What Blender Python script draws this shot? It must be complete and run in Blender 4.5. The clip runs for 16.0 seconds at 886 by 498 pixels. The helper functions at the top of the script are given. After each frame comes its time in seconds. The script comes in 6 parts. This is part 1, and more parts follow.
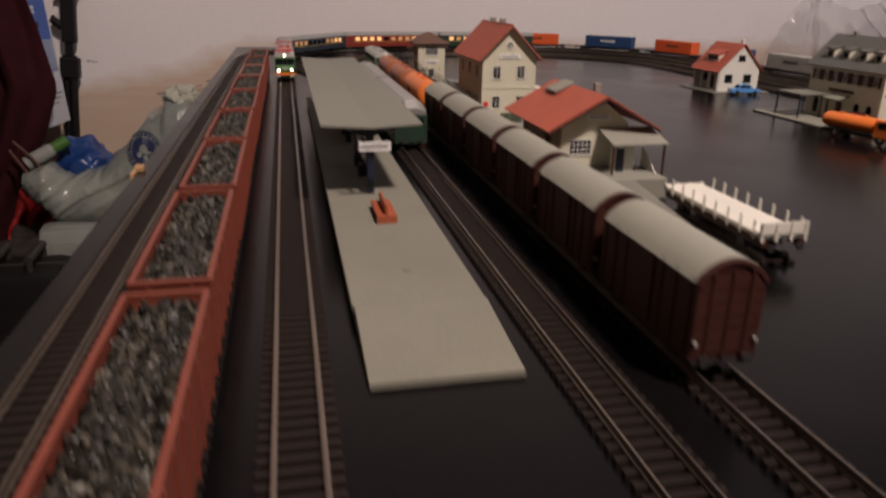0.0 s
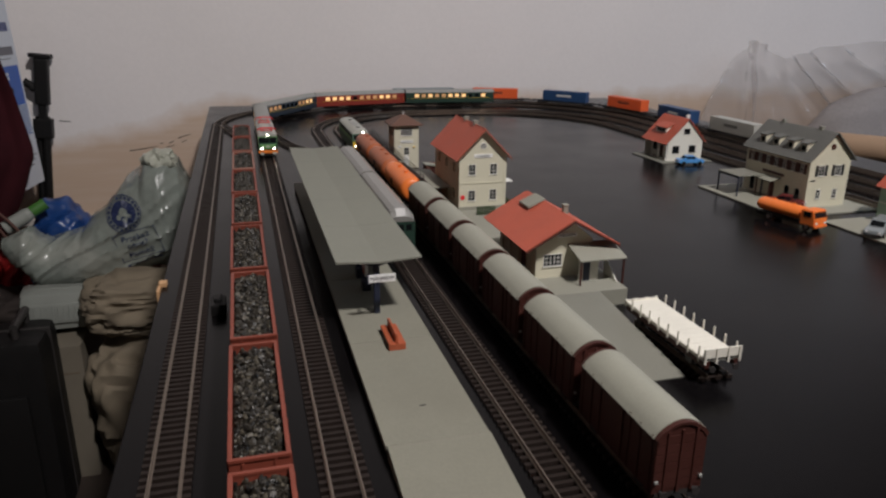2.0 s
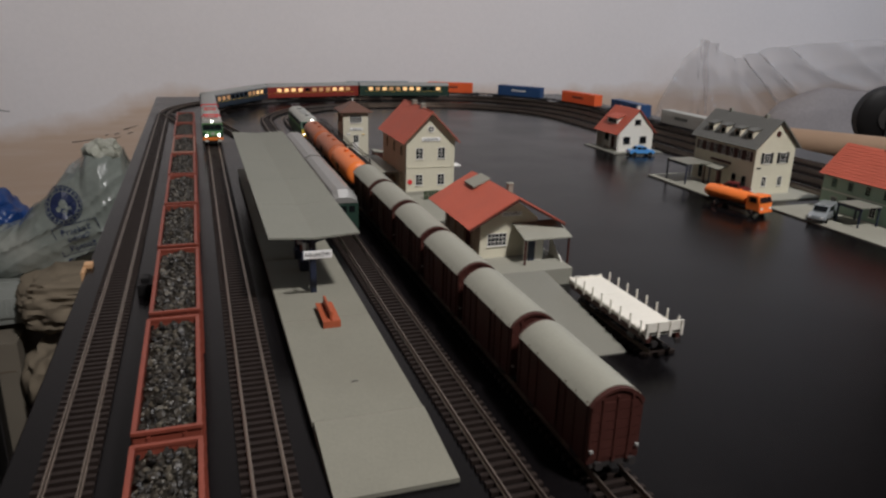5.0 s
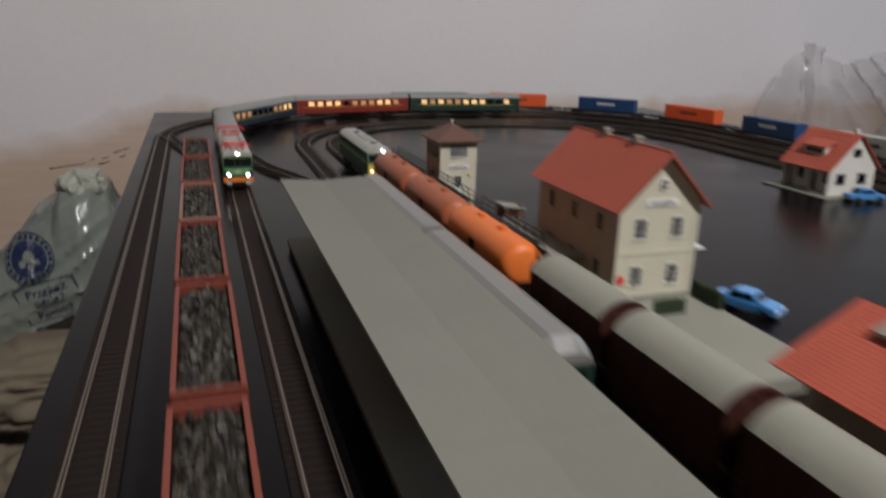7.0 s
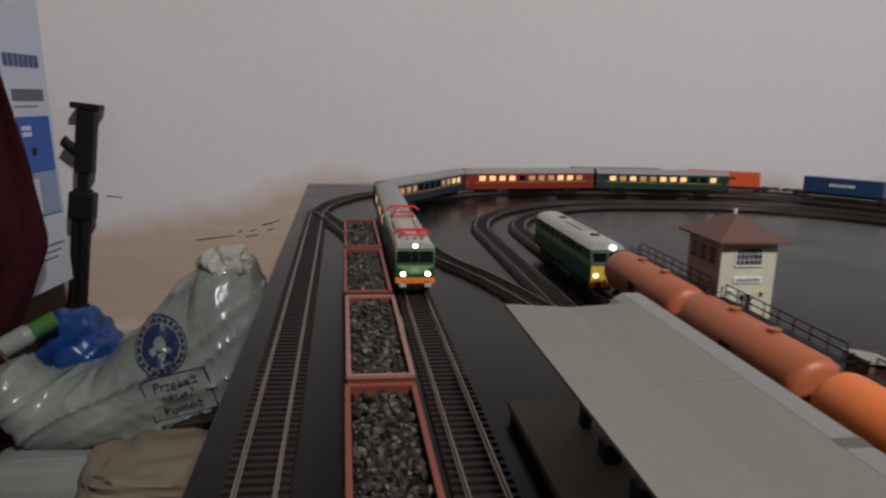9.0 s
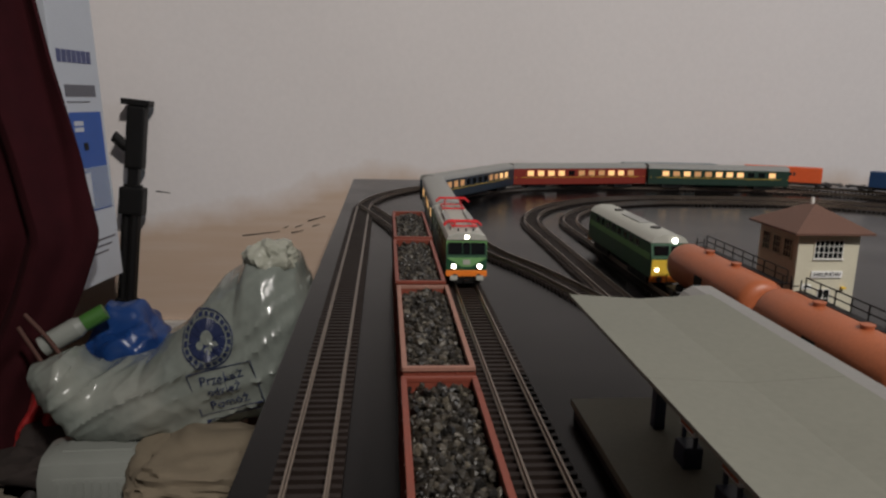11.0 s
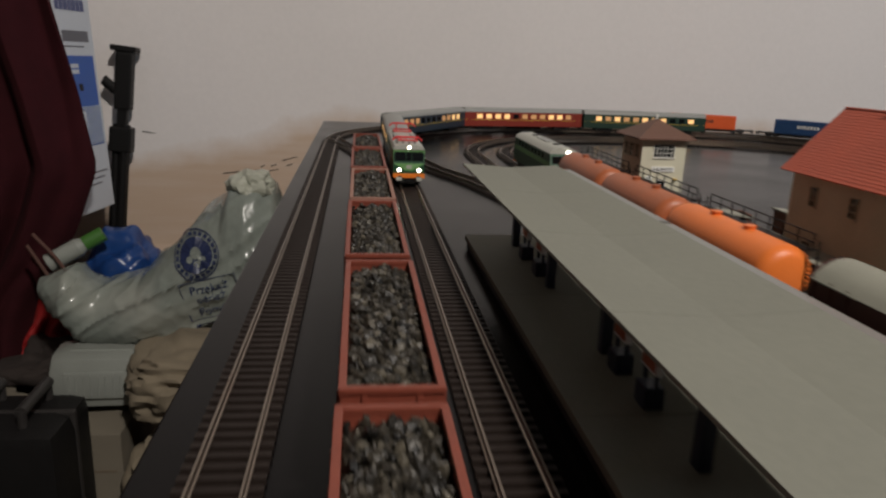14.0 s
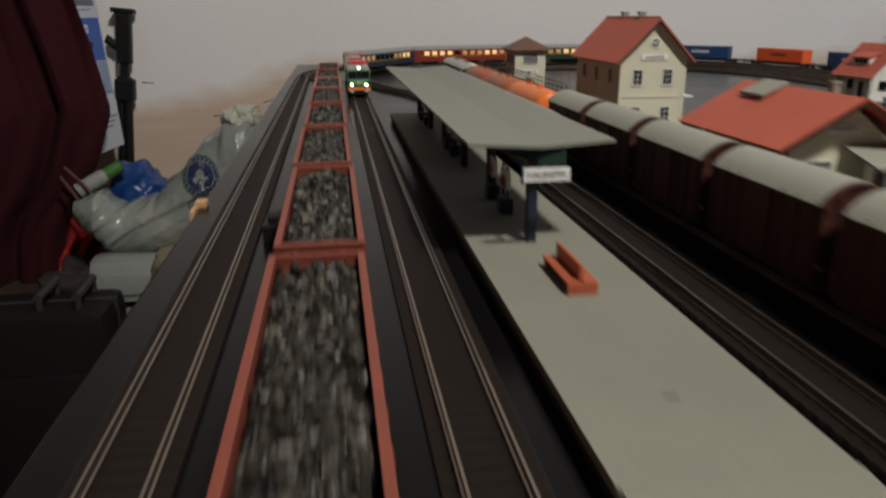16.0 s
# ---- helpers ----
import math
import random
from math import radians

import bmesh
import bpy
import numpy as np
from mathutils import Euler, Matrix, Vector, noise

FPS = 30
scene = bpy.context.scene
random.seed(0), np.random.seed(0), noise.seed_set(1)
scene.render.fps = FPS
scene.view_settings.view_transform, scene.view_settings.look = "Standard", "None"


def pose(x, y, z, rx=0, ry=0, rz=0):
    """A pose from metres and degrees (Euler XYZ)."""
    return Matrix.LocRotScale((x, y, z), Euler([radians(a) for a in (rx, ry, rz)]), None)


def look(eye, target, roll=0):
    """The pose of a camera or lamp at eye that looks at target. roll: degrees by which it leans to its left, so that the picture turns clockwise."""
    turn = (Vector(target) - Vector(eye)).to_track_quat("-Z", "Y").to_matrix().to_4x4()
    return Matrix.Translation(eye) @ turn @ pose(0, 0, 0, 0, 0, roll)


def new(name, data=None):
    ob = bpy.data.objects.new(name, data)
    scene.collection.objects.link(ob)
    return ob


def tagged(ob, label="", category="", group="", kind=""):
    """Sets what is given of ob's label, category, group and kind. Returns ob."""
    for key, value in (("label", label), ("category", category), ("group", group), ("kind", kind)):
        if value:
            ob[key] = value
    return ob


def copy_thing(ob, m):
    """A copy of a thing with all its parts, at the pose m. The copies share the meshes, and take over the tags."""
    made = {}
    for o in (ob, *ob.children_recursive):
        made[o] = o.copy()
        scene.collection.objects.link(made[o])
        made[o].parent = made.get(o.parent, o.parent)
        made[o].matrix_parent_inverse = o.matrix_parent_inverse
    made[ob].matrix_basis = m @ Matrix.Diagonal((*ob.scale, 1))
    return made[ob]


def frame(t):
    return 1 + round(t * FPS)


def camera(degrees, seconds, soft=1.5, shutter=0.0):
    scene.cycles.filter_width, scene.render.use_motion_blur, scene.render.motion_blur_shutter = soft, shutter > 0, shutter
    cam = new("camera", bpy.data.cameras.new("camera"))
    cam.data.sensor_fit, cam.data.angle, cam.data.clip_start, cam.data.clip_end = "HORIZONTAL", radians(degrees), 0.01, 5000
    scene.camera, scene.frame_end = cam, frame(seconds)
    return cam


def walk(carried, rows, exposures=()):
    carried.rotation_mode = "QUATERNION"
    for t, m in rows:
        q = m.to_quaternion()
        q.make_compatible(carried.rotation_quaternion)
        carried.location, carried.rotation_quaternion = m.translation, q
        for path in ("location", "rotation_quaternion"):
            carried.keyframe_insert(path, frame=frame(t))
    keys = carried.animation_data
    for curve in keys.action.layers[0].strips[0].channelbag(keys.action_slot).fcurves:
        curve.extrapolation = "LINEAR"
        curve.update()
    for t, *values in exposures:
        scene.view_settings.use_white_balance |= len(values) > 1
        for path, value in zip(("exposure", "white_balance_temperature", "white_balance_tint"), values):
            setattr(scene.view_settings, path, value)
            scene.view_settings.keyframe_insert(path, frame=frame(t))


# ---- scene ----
cam = camera(63.8, 16.0, soft=2.4, shutter=0.8)
PATH = [
    (0, (0.1019, -0.0049, 0.1521), (0.3023, 0.9142, -0.1872), 1.00),
    (0.5, (0.0806, 0.0161, 0.1848), (0.2876, 0.9393, -0.1391), 1.10),
    (1, (0.0574, 0.0106, 0.2173), (0.2634, 0.9362, -0.1001), 0.80),
    (1.5, (0.0489, -0.0241, 0.2442), (0.2672, 0.8955, -0.0822), 0.80),
    (2, (0.0579, -0.0550, 0.2571), (0.3155, 0.8592, -0.0557), 0.60),
    (2.5, (0.0576, -0.0591, 0.2552), (0.3049, 0.8561, -0.0628), 0.30),
    (3, (0.0528, -0.0618, 0.2554), (0.3011, 0.8554, -0.0562), 0.40),
    (3.5, (0.0567, -0.0684, 0.2516), (0.3091, 0.8467, -0.0630), 0.40),
    (4, (0.0700, -0.0782, 0.2483), (0.3370, 0.8330, -0.0654), 0.90),
    (4.2, (0.0788, -0.0825, 0.2495), (0.3552, 0.8262, -0.0634), 1.00),
    (6.3, (0.0722, 0.2083, 0.1913), (0.4086, 1.0989, -0.1149), 2.50),
    (6.5, (0.0679, 0.2738, 0.1928), (0.3693, 1.1703, -0.1317), 1.10),
    (7, (0.0576, 0.4124, 0.1935), (0.3714, 1.3146, -0.1025), 1.60),
    (7.5, (0.0520, 0.5318, 0.1939), (0.3280, 1.4603, -0.0543), 1.40),
    (8, (0.0452, 0.6136, 0.1764), (0.2722, 1.5573, -0.0643), 1.80),
    (8.5, (0.0399, 0.6544, 0.1732), (0.2160, 1.6155, -0.0398), 1.80),
    (9, (0.0369, 0.6806, 0.1685), (0.1767, 1.6496, -0.0353), 1.70),
    (9.5, (0.0318, 0.6983, 0.1629), (0.1370, 1.6725, -0.0366), 1.60),
    (9.7, (0.0283, 0.7035, 0.1609), (0.1227, 1.6786, -0.0395), 2.00),
    (11.8, (0.0323, 0.6990, 0.1495), (0.1100, 1.6732, -0.0626), 1.20),
    (12, (0.0318, 0.6945, 0.1447), (0.1155, 1.6654, -0.0794), 1.60),
    (12.5, (0.0374, 0.6605, 0.1362), (0.1323, 1.6257, -0.1076), 2.00),
    (13, (0.0390, 0.6079, 0.1374), (0.1344, 1.5722, -0.1097), 1.90),
    (13.5, (0.0377, 0.5562, 0.1361), (0.1360, 1.5191, -0.1153), 1.90),
    (14, (0.0435, 0.5084, 0.1377), (0.1638, 1.4678, -0.1176), 2.30),
    (14.5, (0.0444, 0.4404, 0.1361), (0.1714, 1.3970, -0.1261), 2.00),
    (15, (0.0527, 0.3490, 0.1318), (0.3170, 2.2540, -0.4140), 1.00),
    (15.5, (0.0590, 0.2650, 0.1285), (0.3420, 2.1600, -0.4470), 0.70),
    (16, (0.0620, 0.1700, 0.1210), (0.3400, 2.0490, -0.5030), -0.30),
]

walk(cam, [(t, look(eye, target, roll)) for t, eye, target, roll in PATH],
     exposures=[(0, 0.0, 6900, 24), (0.8, 0.0, 6350, 22), (1.6, 0.0, 6200, 15), (2.2, 0.0, 5950, 11), (9.7, 0.0, 5900, 11), (12, 0.0, 6350, 9), (14.5, 0.0, 6350, 9), (16, 0.0, 6150, 6)])

# ---- world and light ----
world = bpy.data.worlds.new("world")
scene.world = world
world.use_nodes = True
world.node_tree.nodes["Background"].inputs[0].default_value = (0.55, 0.6, 0.7, 1)
world.node_tree.nodes["Background"].inputs[1].default_value = 0.008

lamp_data = bpy.data.lights.new("ceiling_bulb", "AREA")
lamp_data.shape, lamp_data.size, lamp_data.energy, lamp_data.color = "DISK", 0.22, 66.0, (1.0, 0.91, 0.82)
bulb = new("ceiling_bulb", lamp_data)
bulb.matrix_world = look((0.80, -0.72, 2.15), (0.5, 0.9, 0))
day_data = bpy.data.lights.new("window_daylight", "AREA")
day_data.shape, day_data.size, day_data.size_y, day_data.energy, day_data.color = "RECTANGLE", 1.1, 1.2, 11.0, (0.74, 0.86, 1.0)
day = new("window_daylight", day_data)
day.matrix_world = look((3.05, 0.6, 1.15), (0.9, 1.3, 0.2))


# ---- materials ----
def mat(name, color, rough=0.6, metal=0.0, vary=0.12, scale=60.0, bump=0.15, fine=600.0, coat=0.0, spec=0.5, emit=None, power=0.0, alpha=None, island=0.0, wear=None):
    """A procedural surface: colour varied at two scales, fine relief."""
    m = bpy.data.materials.new(name)
    m.use_nodes = True
    n, l = m.node_tree.nodes, m.node_tree.links
    b = n["Principled BSDF"]
    b.inputs["Roughness"].default_value, b.inputs["Metallic"].default_value = rough, metal
    b.inputs["Coat Weight"].default_value, b.inputs["Specular IOR Level"].default_value = coat, spec
    tc = n.new("ShaderNodeTexCoord")
    big, small = n.new("ShaderNodeTexNoise"), n.new("ShaderNodeTexNoise")
    big.inputs["Scale"].default_value, small.inputs["Scale"].default_value = scale, fine
    big.inputs["Detail"].default_value = small.inputs["Detail"].default_value = 4.0
    for t in (big, small):
        l.new(tc.outputs["Object"], t.inputs["Vector"])
    add = n.new("ShaderNodeMath"); add.operation = "ADD"
    l.new(big.outputs["Fac"], add.inputs[0]); l.new(small.outputs["Fac"], add.inputs[1])
    ramp = n.new("ShaderNodeMapRange")
    ramp.inputs["From Min"].default_value, ramp.inputs["From Max"].default_value = 0.6, 1.4
    ramp.inputs["To Min"].default_value, ramp.inputs["To Max"].default_value = 1 - vary, 1 + vary
    l.new(add.outputs[0], ramp.inputs["Value"])
    mul = n.new("ShaderNodeMix"); mul.data_type, mul.blend_type = "RGBA", "MULTIPLY"
    mul.inputs["Factor"].default_value = 1.0
    mul.inputs["A"].default_value = (*color, 1)
    last = ramp.outputs["Result"]
    if island:
        info = n.new("ShaderNodeNewGeometry")
        r2 = n.new("ShaderNodeMapRange")
        r2.inputs["To Min"].default_value, r2.inputs["To Max"].default_value = 1 - island, 1 + island
        l.new(info.outputs["Random Per Island"], r2.inputs["Value"])
        m2 = n.new("ShaderNodeMath"); m2.operation = "MULTIPLY"
        l.new(last, m2.inputs[0]); l.new(r2.outputs["Result"], m2.inputs[1])
        last = m2.outputs[0]
    l.new(last, mul.inputs["B"])
    out = mul.outputs["Result"]
    if wear:
        wcol, lo, hi = wear
        wn = n.new("ShaderNodeTexNoise"); wn.inputs["Scale"].default_value = scale * 0.4; wn.inputs["Detail"].default_value = 8
        l.new(tc.outputs["Object"], wn.inputs["Vector"])
        wr = n.new("ShaderNodeMapRange"); wr.inputs["From Min"].default_value, wr.inputs["From Max"].default_value = lo, hi
        l.new(wn.outputs["Fac"], wr.inputs["Value"])
        mx = n.new("ShaderNodeMix"); mx.data_type = "RGBA"
        l.new(wr.outputs["Result"], mx.inputs["Factor"]); l.new(out, mx.inputs["A"]); mx.inputs["B"].default_value = (*wcol, 1)
        out = mx.outputs["Result"]
    l.new(out, b.inputs["Base Color"])
    rr = n.new("ShaderNodeMapRange")
    rr.inputs["To Min"].default_value, rr.inputs["To Max"].default_value = max(0.02, rough - 0.08), min(1, rough + 0.08)
    l.new(big.outputs["Fac"], rr.inputs["Value"]); l.new(rr.outputs["Result"], b.inputs["Roughness"])
    if bump:
        bp = n.new("ShaderNodeBump"); bp.inputs["Strength"].default_value, bp.inputs["Distance"].default_value = bump, 0.0006
        l.new(small.outputs["Fac"], bp.inputs["Height"]); l.new(bp.outputs["Normal"], b.inputs["Normal"])
    if emit:
        b.inputs["Emission Color"].default_value, b.inputs["Emission Strength"].default_value = (*emit, 1), power
    if alpha is not None:
        b.inputs["Alpha"].default_value = alpha
    return m


M_TABLE = mat("table_board", (0.0042, 0.0037, 0.0040), 0.22, vary=0.35, scale=9, fine=160, bump=0.10, spec=0.10, wear=((0.009, 0.0080, 0.0080), 0.56, 0.80))
M_EDGE = mat("board_edge", (0.30, 0.25, 0.19), 0.7, vary=0.2, scale=20)
M_WALL = mat("wall_paint", (0.80, 0.755, 0.735), 0.9, vary=0.03, scale=3, fine=90, bump=0.25, wear=((0.72, 0.65, 0.58), 0.62, 0.9))
def beige_low_wall(m):
    """Beige tone low on the wall, below a rough rising line, with thin streaks."""
    n, l = m.node_tree.nodes, m.node_tree.links
    b = n["Principled BSDF"]
    old = b.inputs["Base Color"].links[0].from_socket
    tc, sep = n.new("ShaderNodeTexCoord"), n.new("ShaderNodeSeparateXYZ")
    l.new(tc.outputs["Object"], sep.inputs[0])

    def calc(op, a, c, d=None):
        k = n.new("ShaderNodeMath")
        k.operation = op
        for i, v in enumerate((a, c, d)):
            if v is None:
                continue
            if isinstance(v, (int, float)):
                k.inputs[i].default_value = v
            else:
                l.new(v, k.inputs[i])
        return k.outputs[0]
    rough = n.new("ShaderNodeTexNoise")
    rough.inputs["Scale"].default_value, rough.inputs["Detail"].default_value = 9.0, 8.0
    l.new(tc.outputs["Object"], rough.inputs["Vector"])
    squash = n.new("ShaderNodeMapping")
    squash.inputs["Scale"].default_value = (4.0, 4.0, 60.0)
    squash.inputs["Rotation"].default_value = (0.0, radians(15), 0.0)
    streak = n.new("ShaderNodeTexNoise")
    streak.inputs["Scale"].default_value, streak.inputs["Detail"].default_value = 1.0, 6.0
    l.new(tc.outputs["Object"], squash.inputs["Vector"]), l.new(squash.outputs[0], streak.inputs["Vector"])
    line = calc("MINIMUM", calc("MULTIPLY_ADD", sep.outputs["X"], 0.265, -0.012), -0.012)
    gap = calc("ADD", calc("SUBTRACT", line, sep.outputs["Z"]), calc("MULTIPLY_ADD", rough.outputs["Fac"], 0.09, -0.045))
    edge = n.new("ShaderNodeMapRange")
    edge.inputs["From Min"].default_value, edge.inputs["From Max"].default_value = -0.035, 0.025
    l.new(gap, edge.inputs["Value"])
    amount = calc("MULTIPLY", edge.outputs["Result"], calc("MULTIPLY_ADD", streak.outputs["Fac"], 0.5, 0.72))
    mix = n.new("ShaderNodeMix")
    mix.data_type = "RGBA"
    l.new(amount, mix.inputs["Factor"]), l.new(old, mix.inputs["A"])
    mix.inputs["B"].default_value = (0.60, 0.455, 0.345, 1)
    l.new(mix.outputs["Result"], b.inputs["Base Color"])


beige_low_wall(M_WALL)
# unseen walls: made dark so that less light bounces into the shade
M_WALLUNSEEN = mat("darkened_unseen_wall", (0.15, 0.135, 0.125), 0.9, vary=0.05, scale=3)
# ceiling stays out of view; its grey lowers the ambient bounce
M_CEIL = mat("darkened_unseen_ceiling", (0.30, 0.295, 0.28), 0.9, vary=0.03, scale=3)
M_FLOOR = mat("floor_lino", (0.045, 0.034, 0.028), 0.5, vary=0.2, scale=6)
M_SKIRT = mat("skirting_paint", (0.55, 0.52, 0.48), 0.5, vary=0.05)
M_SLEEPER = mat("sleeper_plastic", (0.017, 0.0120, 0.0100), 0.55, vary=0.25, scale=80, island=0.25, spec=0.2)
M_RAIL = mat("rail_steel", (0.27, 0.225, 0.185), 0.32, metal=0.9, vary=0.2, scale=50, bump=0.05, wear=((0.22, 0.15, 0.11), 0.6, 0.85))
M_PLAT = mat("platform_plastic", (0.222, 0.216, 0.174), 0.62, vary=0.08, scale=22, fine=500, bump=0.2, spec=0.08, wear=((0.192, 0.184, 0.148), 0.58, 0.8))
M_PLATEDGE = mat("platform_edge_plastic", (0.035, 0.032, 0.031), 0.6, spec=0.2)
M_ROOFGREY = mat("canopy_roof_plastic", (0.208, 0.208, 0.173), 0.65, vary=0.07, scale=20, fine=300, bump=0.15, spec=0.15, wear=((0.205, 0.203, 0.173), 0.6, 0.85))
M_NAVY = mat("dark_blue_plastic", (0.016, 0.022, 0.045), 0.45)
M_BLACK = mat("black_plastic", (0.009, 0.0085, 0.0085), 0.5, spec=0.2)
M_DARK = mat("dark_metal", (0.03, 0.027, 0.026), 0.5, vary=0.2)
M_WAGON = mat("oxide_red_plastic", (0.20, 0.046, 0.027), 0.5, vary=0.15, scale=90, wear=((0.20, 0.05, 0.03), 0.55, 0.85))
M_WAGONPALE = mat("pale_worn_red_plastic", (0.30, 0.15, 0.11), 0.6, vary=0.15, scale=90)
M_COAL = mat("coal_lumps", (0.027, 0.023, 0.017), 0.40, vary=0.4, scale=300, island=0.92, bump=0.5, fine=900, spec=0.4)


def pale_islands(m, pale):
    """Let a few of the loose lumps be much paler than the rest."""
    n, l = m.node_tree.nodes, m.node_tree.links
    b = n["Principled BSDF"]
    old = b.inputs["Base Color"].links[0].from_socket
    geo, ramp, mix = n.new("ShaderNodeNewGeometry"), n.new("ShaderNodeMapRange"), n.new("ShaderNodeMix")
    ramp.inputs["From Min"].default_value, ramp.inputs["From Max"].default_value = 0.80, 1.0
    ramp.inputs["To Max"].default_value = 0.65
    mix.data_type = "RGBA"
    l.new(geo.outputs["Random Per Island"], ramp.inputs["Value"])
    l.new(ramp.outputs["Result"], mix.inputs["Factor"]), l.new(old, mix.inputs["A"])
    mix.inputs["B"].default_value = (*pale, 1)
    l.new(mix.outputs["Result"], b.inputs["Base Color"])


pale_islands(M_COAL, (0.145, 0.128, 0.095))
M_BROWN = mat("boxcar_brown", (0.058, 0.019, 0.0145), 0.5, vary=0.15, scale=90, spec=0.3)
M_VANROOF = mat("van_roof_grey", (0.295, 0.292, 0.240), 0.5, spec=0.3, vary=0.07, scale=60, wear=((0.27, 0.27, 0.24), 0.6, 0.9))
M_ORANGE = mat("orange_tank_paint", (0.83, 0.20, 0.035), 0.42, vary=0.06, scale=40)
M_ORANGEDULL = mat("dull_orange_tank_paint", (0.42, 0.120, 0.046), 0.45, vary=0.14, scale=40)
M_GREEN = mat("dark_green_paint", (0.018, 0.075, 0.035), 0.4, vary=0.1)
M_LGREEN = mat("light_green_paint", (0.17, 0.36, 0.13), 0.4, vary=0.08)
M_YELLOW = mat("yellow_paint", (0.75, 0.50, 0.05), 0.45, vary=0.08)
M_ORFRONT = mat("orange_front_paint", (0.80, 0.21, 0.02), 0.45, vary=0.06)
M_LOCOROOF = mat("loco_roof_grey", (0.42, 0.42, 0.37), 0.5, vary=0.06)
M_COACHROOF = mat("coach_roof_grey", (0.30, 0.30, 0.28), 0.5, vary=0.07, scale=40)
M_COACHGREEN = mat("coach_green", (0.020, 0.045, 0.032), 0.4, vary=0.1)
M_COACHBLUE = mat("coach_blue", (0.020, 0.033, 0.048), 0.4, vary=0.1)
M_COACHRED = mat("coach_red", (0.24, 0.032, 0.020), 0.4, vary=0.1)
M_SILVER = mat("silver_coach_roof", (0.21, 0.205, 0.19), 0.40, vary=0.08, coat=0.3)
M_RED = mat("red_paint", (0.65, 0.03, 0.035), 0.45, vary=0.05)
M_GLASSDARK = mat("dark_window_glass", (0.008, 0.009, 0.010), 0.15, vary=0.1, bump=0.0, spec=0.2)
M_LITWIN = mat("lit_window", (0.8, 0.5, 0.25), 0.4, emit=(1.0, 0.56, 0.20), power=0.8, bump=0.0)
M_DIMWIN = mat("dim_lit_window", (0.5, 0.3, 0.15), 0.4, emit=(1.0, 0.45, 0.14), power=0.25, bump=0.0)
M_HEADLAMP = mat("headlamp_lens", (1, 0.95, 0.85), 0.2, emit=(1.0, 0.93, 0.78), power=8.0, bump=0.0)
M_HEADDIM = mat("dim_headlamp_lens", (1, 0.95, 0.85), 0.2, emit=(1.0, 0.95, 0.82), power=4.0, bump=0.0)
M_TAIL = mat("tail_lamp_lens", (0.9, 0.1, 0.02), 0.3, emit=(1.0, 0.16, 0.03), power=2.0, bump=0.0)
M_CREAM = mat("cream_wall_plastic", (0.60, 0.57, 0.44), 0.65, vary=0.06, scale=50, bump=0.2, wear=((0.52, 0.49, 0.37), 0.6, 0.9))
M_WHITEWALL = mat("white_wall_plastic", (0.70, 0.68, 0.60), 0.65, vary=0.05, scale=50, bump=0.2)
M_TAN = mat("tan_wall_plastic", (0.43, 0.36, 0.26), 0.7, vary=0.1, scale=60, bump=0.3)
M_BRICK = mat("brown_brick_plastic", (0.17, 0.075, 0.05), 0.7, vary=0.2, scale=120)
M_TILERED = mat("red_roof_tile", (0.44, 0.095, 0.055), 0.6, vary=0.12, scale=40, fine=500, bump=0.4, island=0.08)
M_TILEDARK = mat("dark_roof_tile", (0.12, 0.12, 0.11), 0.6, vary=0.12, scale=40, island=0.08)
M_TILEBROWN = mat("brown_roof_tile", (0.13, 0.065, 0.045), 0.6, vary=0.12, scale=40, island=0.08)
M_WHITE = mat("white_plastic", (0.78, 0.77, 0.72), 0.5, vary=0.04)
M_SIGN = mat("sign_white", (0.82, 0.82, 0.80), 0.4, vary=0.02, bump=0)
M_INK = mat("sign_black", (0.02, 0.02, 0.02), 0.5, bump=0)
M_GREYPL = mat("grey_plinth_plastic", (0.27, 0.265, 0.217), 0.65, vary=0.06, scale=30)
M_GREYRAMP = mat("grey_ramp_plastic", (0.195, 0.192, 0.160), 0.65, vary=0.07, scale=30)
M_BENCH = mat("bench_red_brown", (0.36, 0.085, 0.035), 0.5, vary=0.12)
M_HEDGE = mat("hedge_green", (0.030, 0.050, 0.020), 0.8, vary=0.35, scale=200, bump=0.8)
M_STAKE = mat("stake_wagon_white", (0.74, 0.71, 0.62), 0.55, vary=0.06, scale=60)
M_BLUEBOX = mat("blue_container_paint", (0.022, 0.062, 0.16), 0.45, vary=0.1)
M_ORBOX = mat("orange_container_paint", (0.75, 0.12, 0.028), 0.45, vary=0.08)
M_GREYBOX = mat("grey_container_paint", (0.20, 0.235, 0.25), 0.5, vary=0.1)
M_SILVERBOX = mat("silver_container_paint", (0.42, 0.41, 0.37), 0.45, vary=0.1)
M_CARBLUE = mat("blue_car_paint", (0.10, 0.32, 0.68), 0.3, coat=0.5, vary=0.04)
M_CARRED = mat("maroon_car_paint", (0.14, 0.02, 0.02), 0.3, coat=0.5, vary=0.04)
M_CARGREY = mat("silver_car_paint", (0.35, 0.38, 0.39), 0.3, metal=0.4, coat=0.5, vary=0.04)
M_MINT = mat("mint_wall_plastic", (0.32, 0.44, 0.34), 0.65, vary=0.06, scale=50)
M_CHROME = mat("chrome", (0.6, 0.6, 0.58), 0.2, metal=1.0, bump=0)

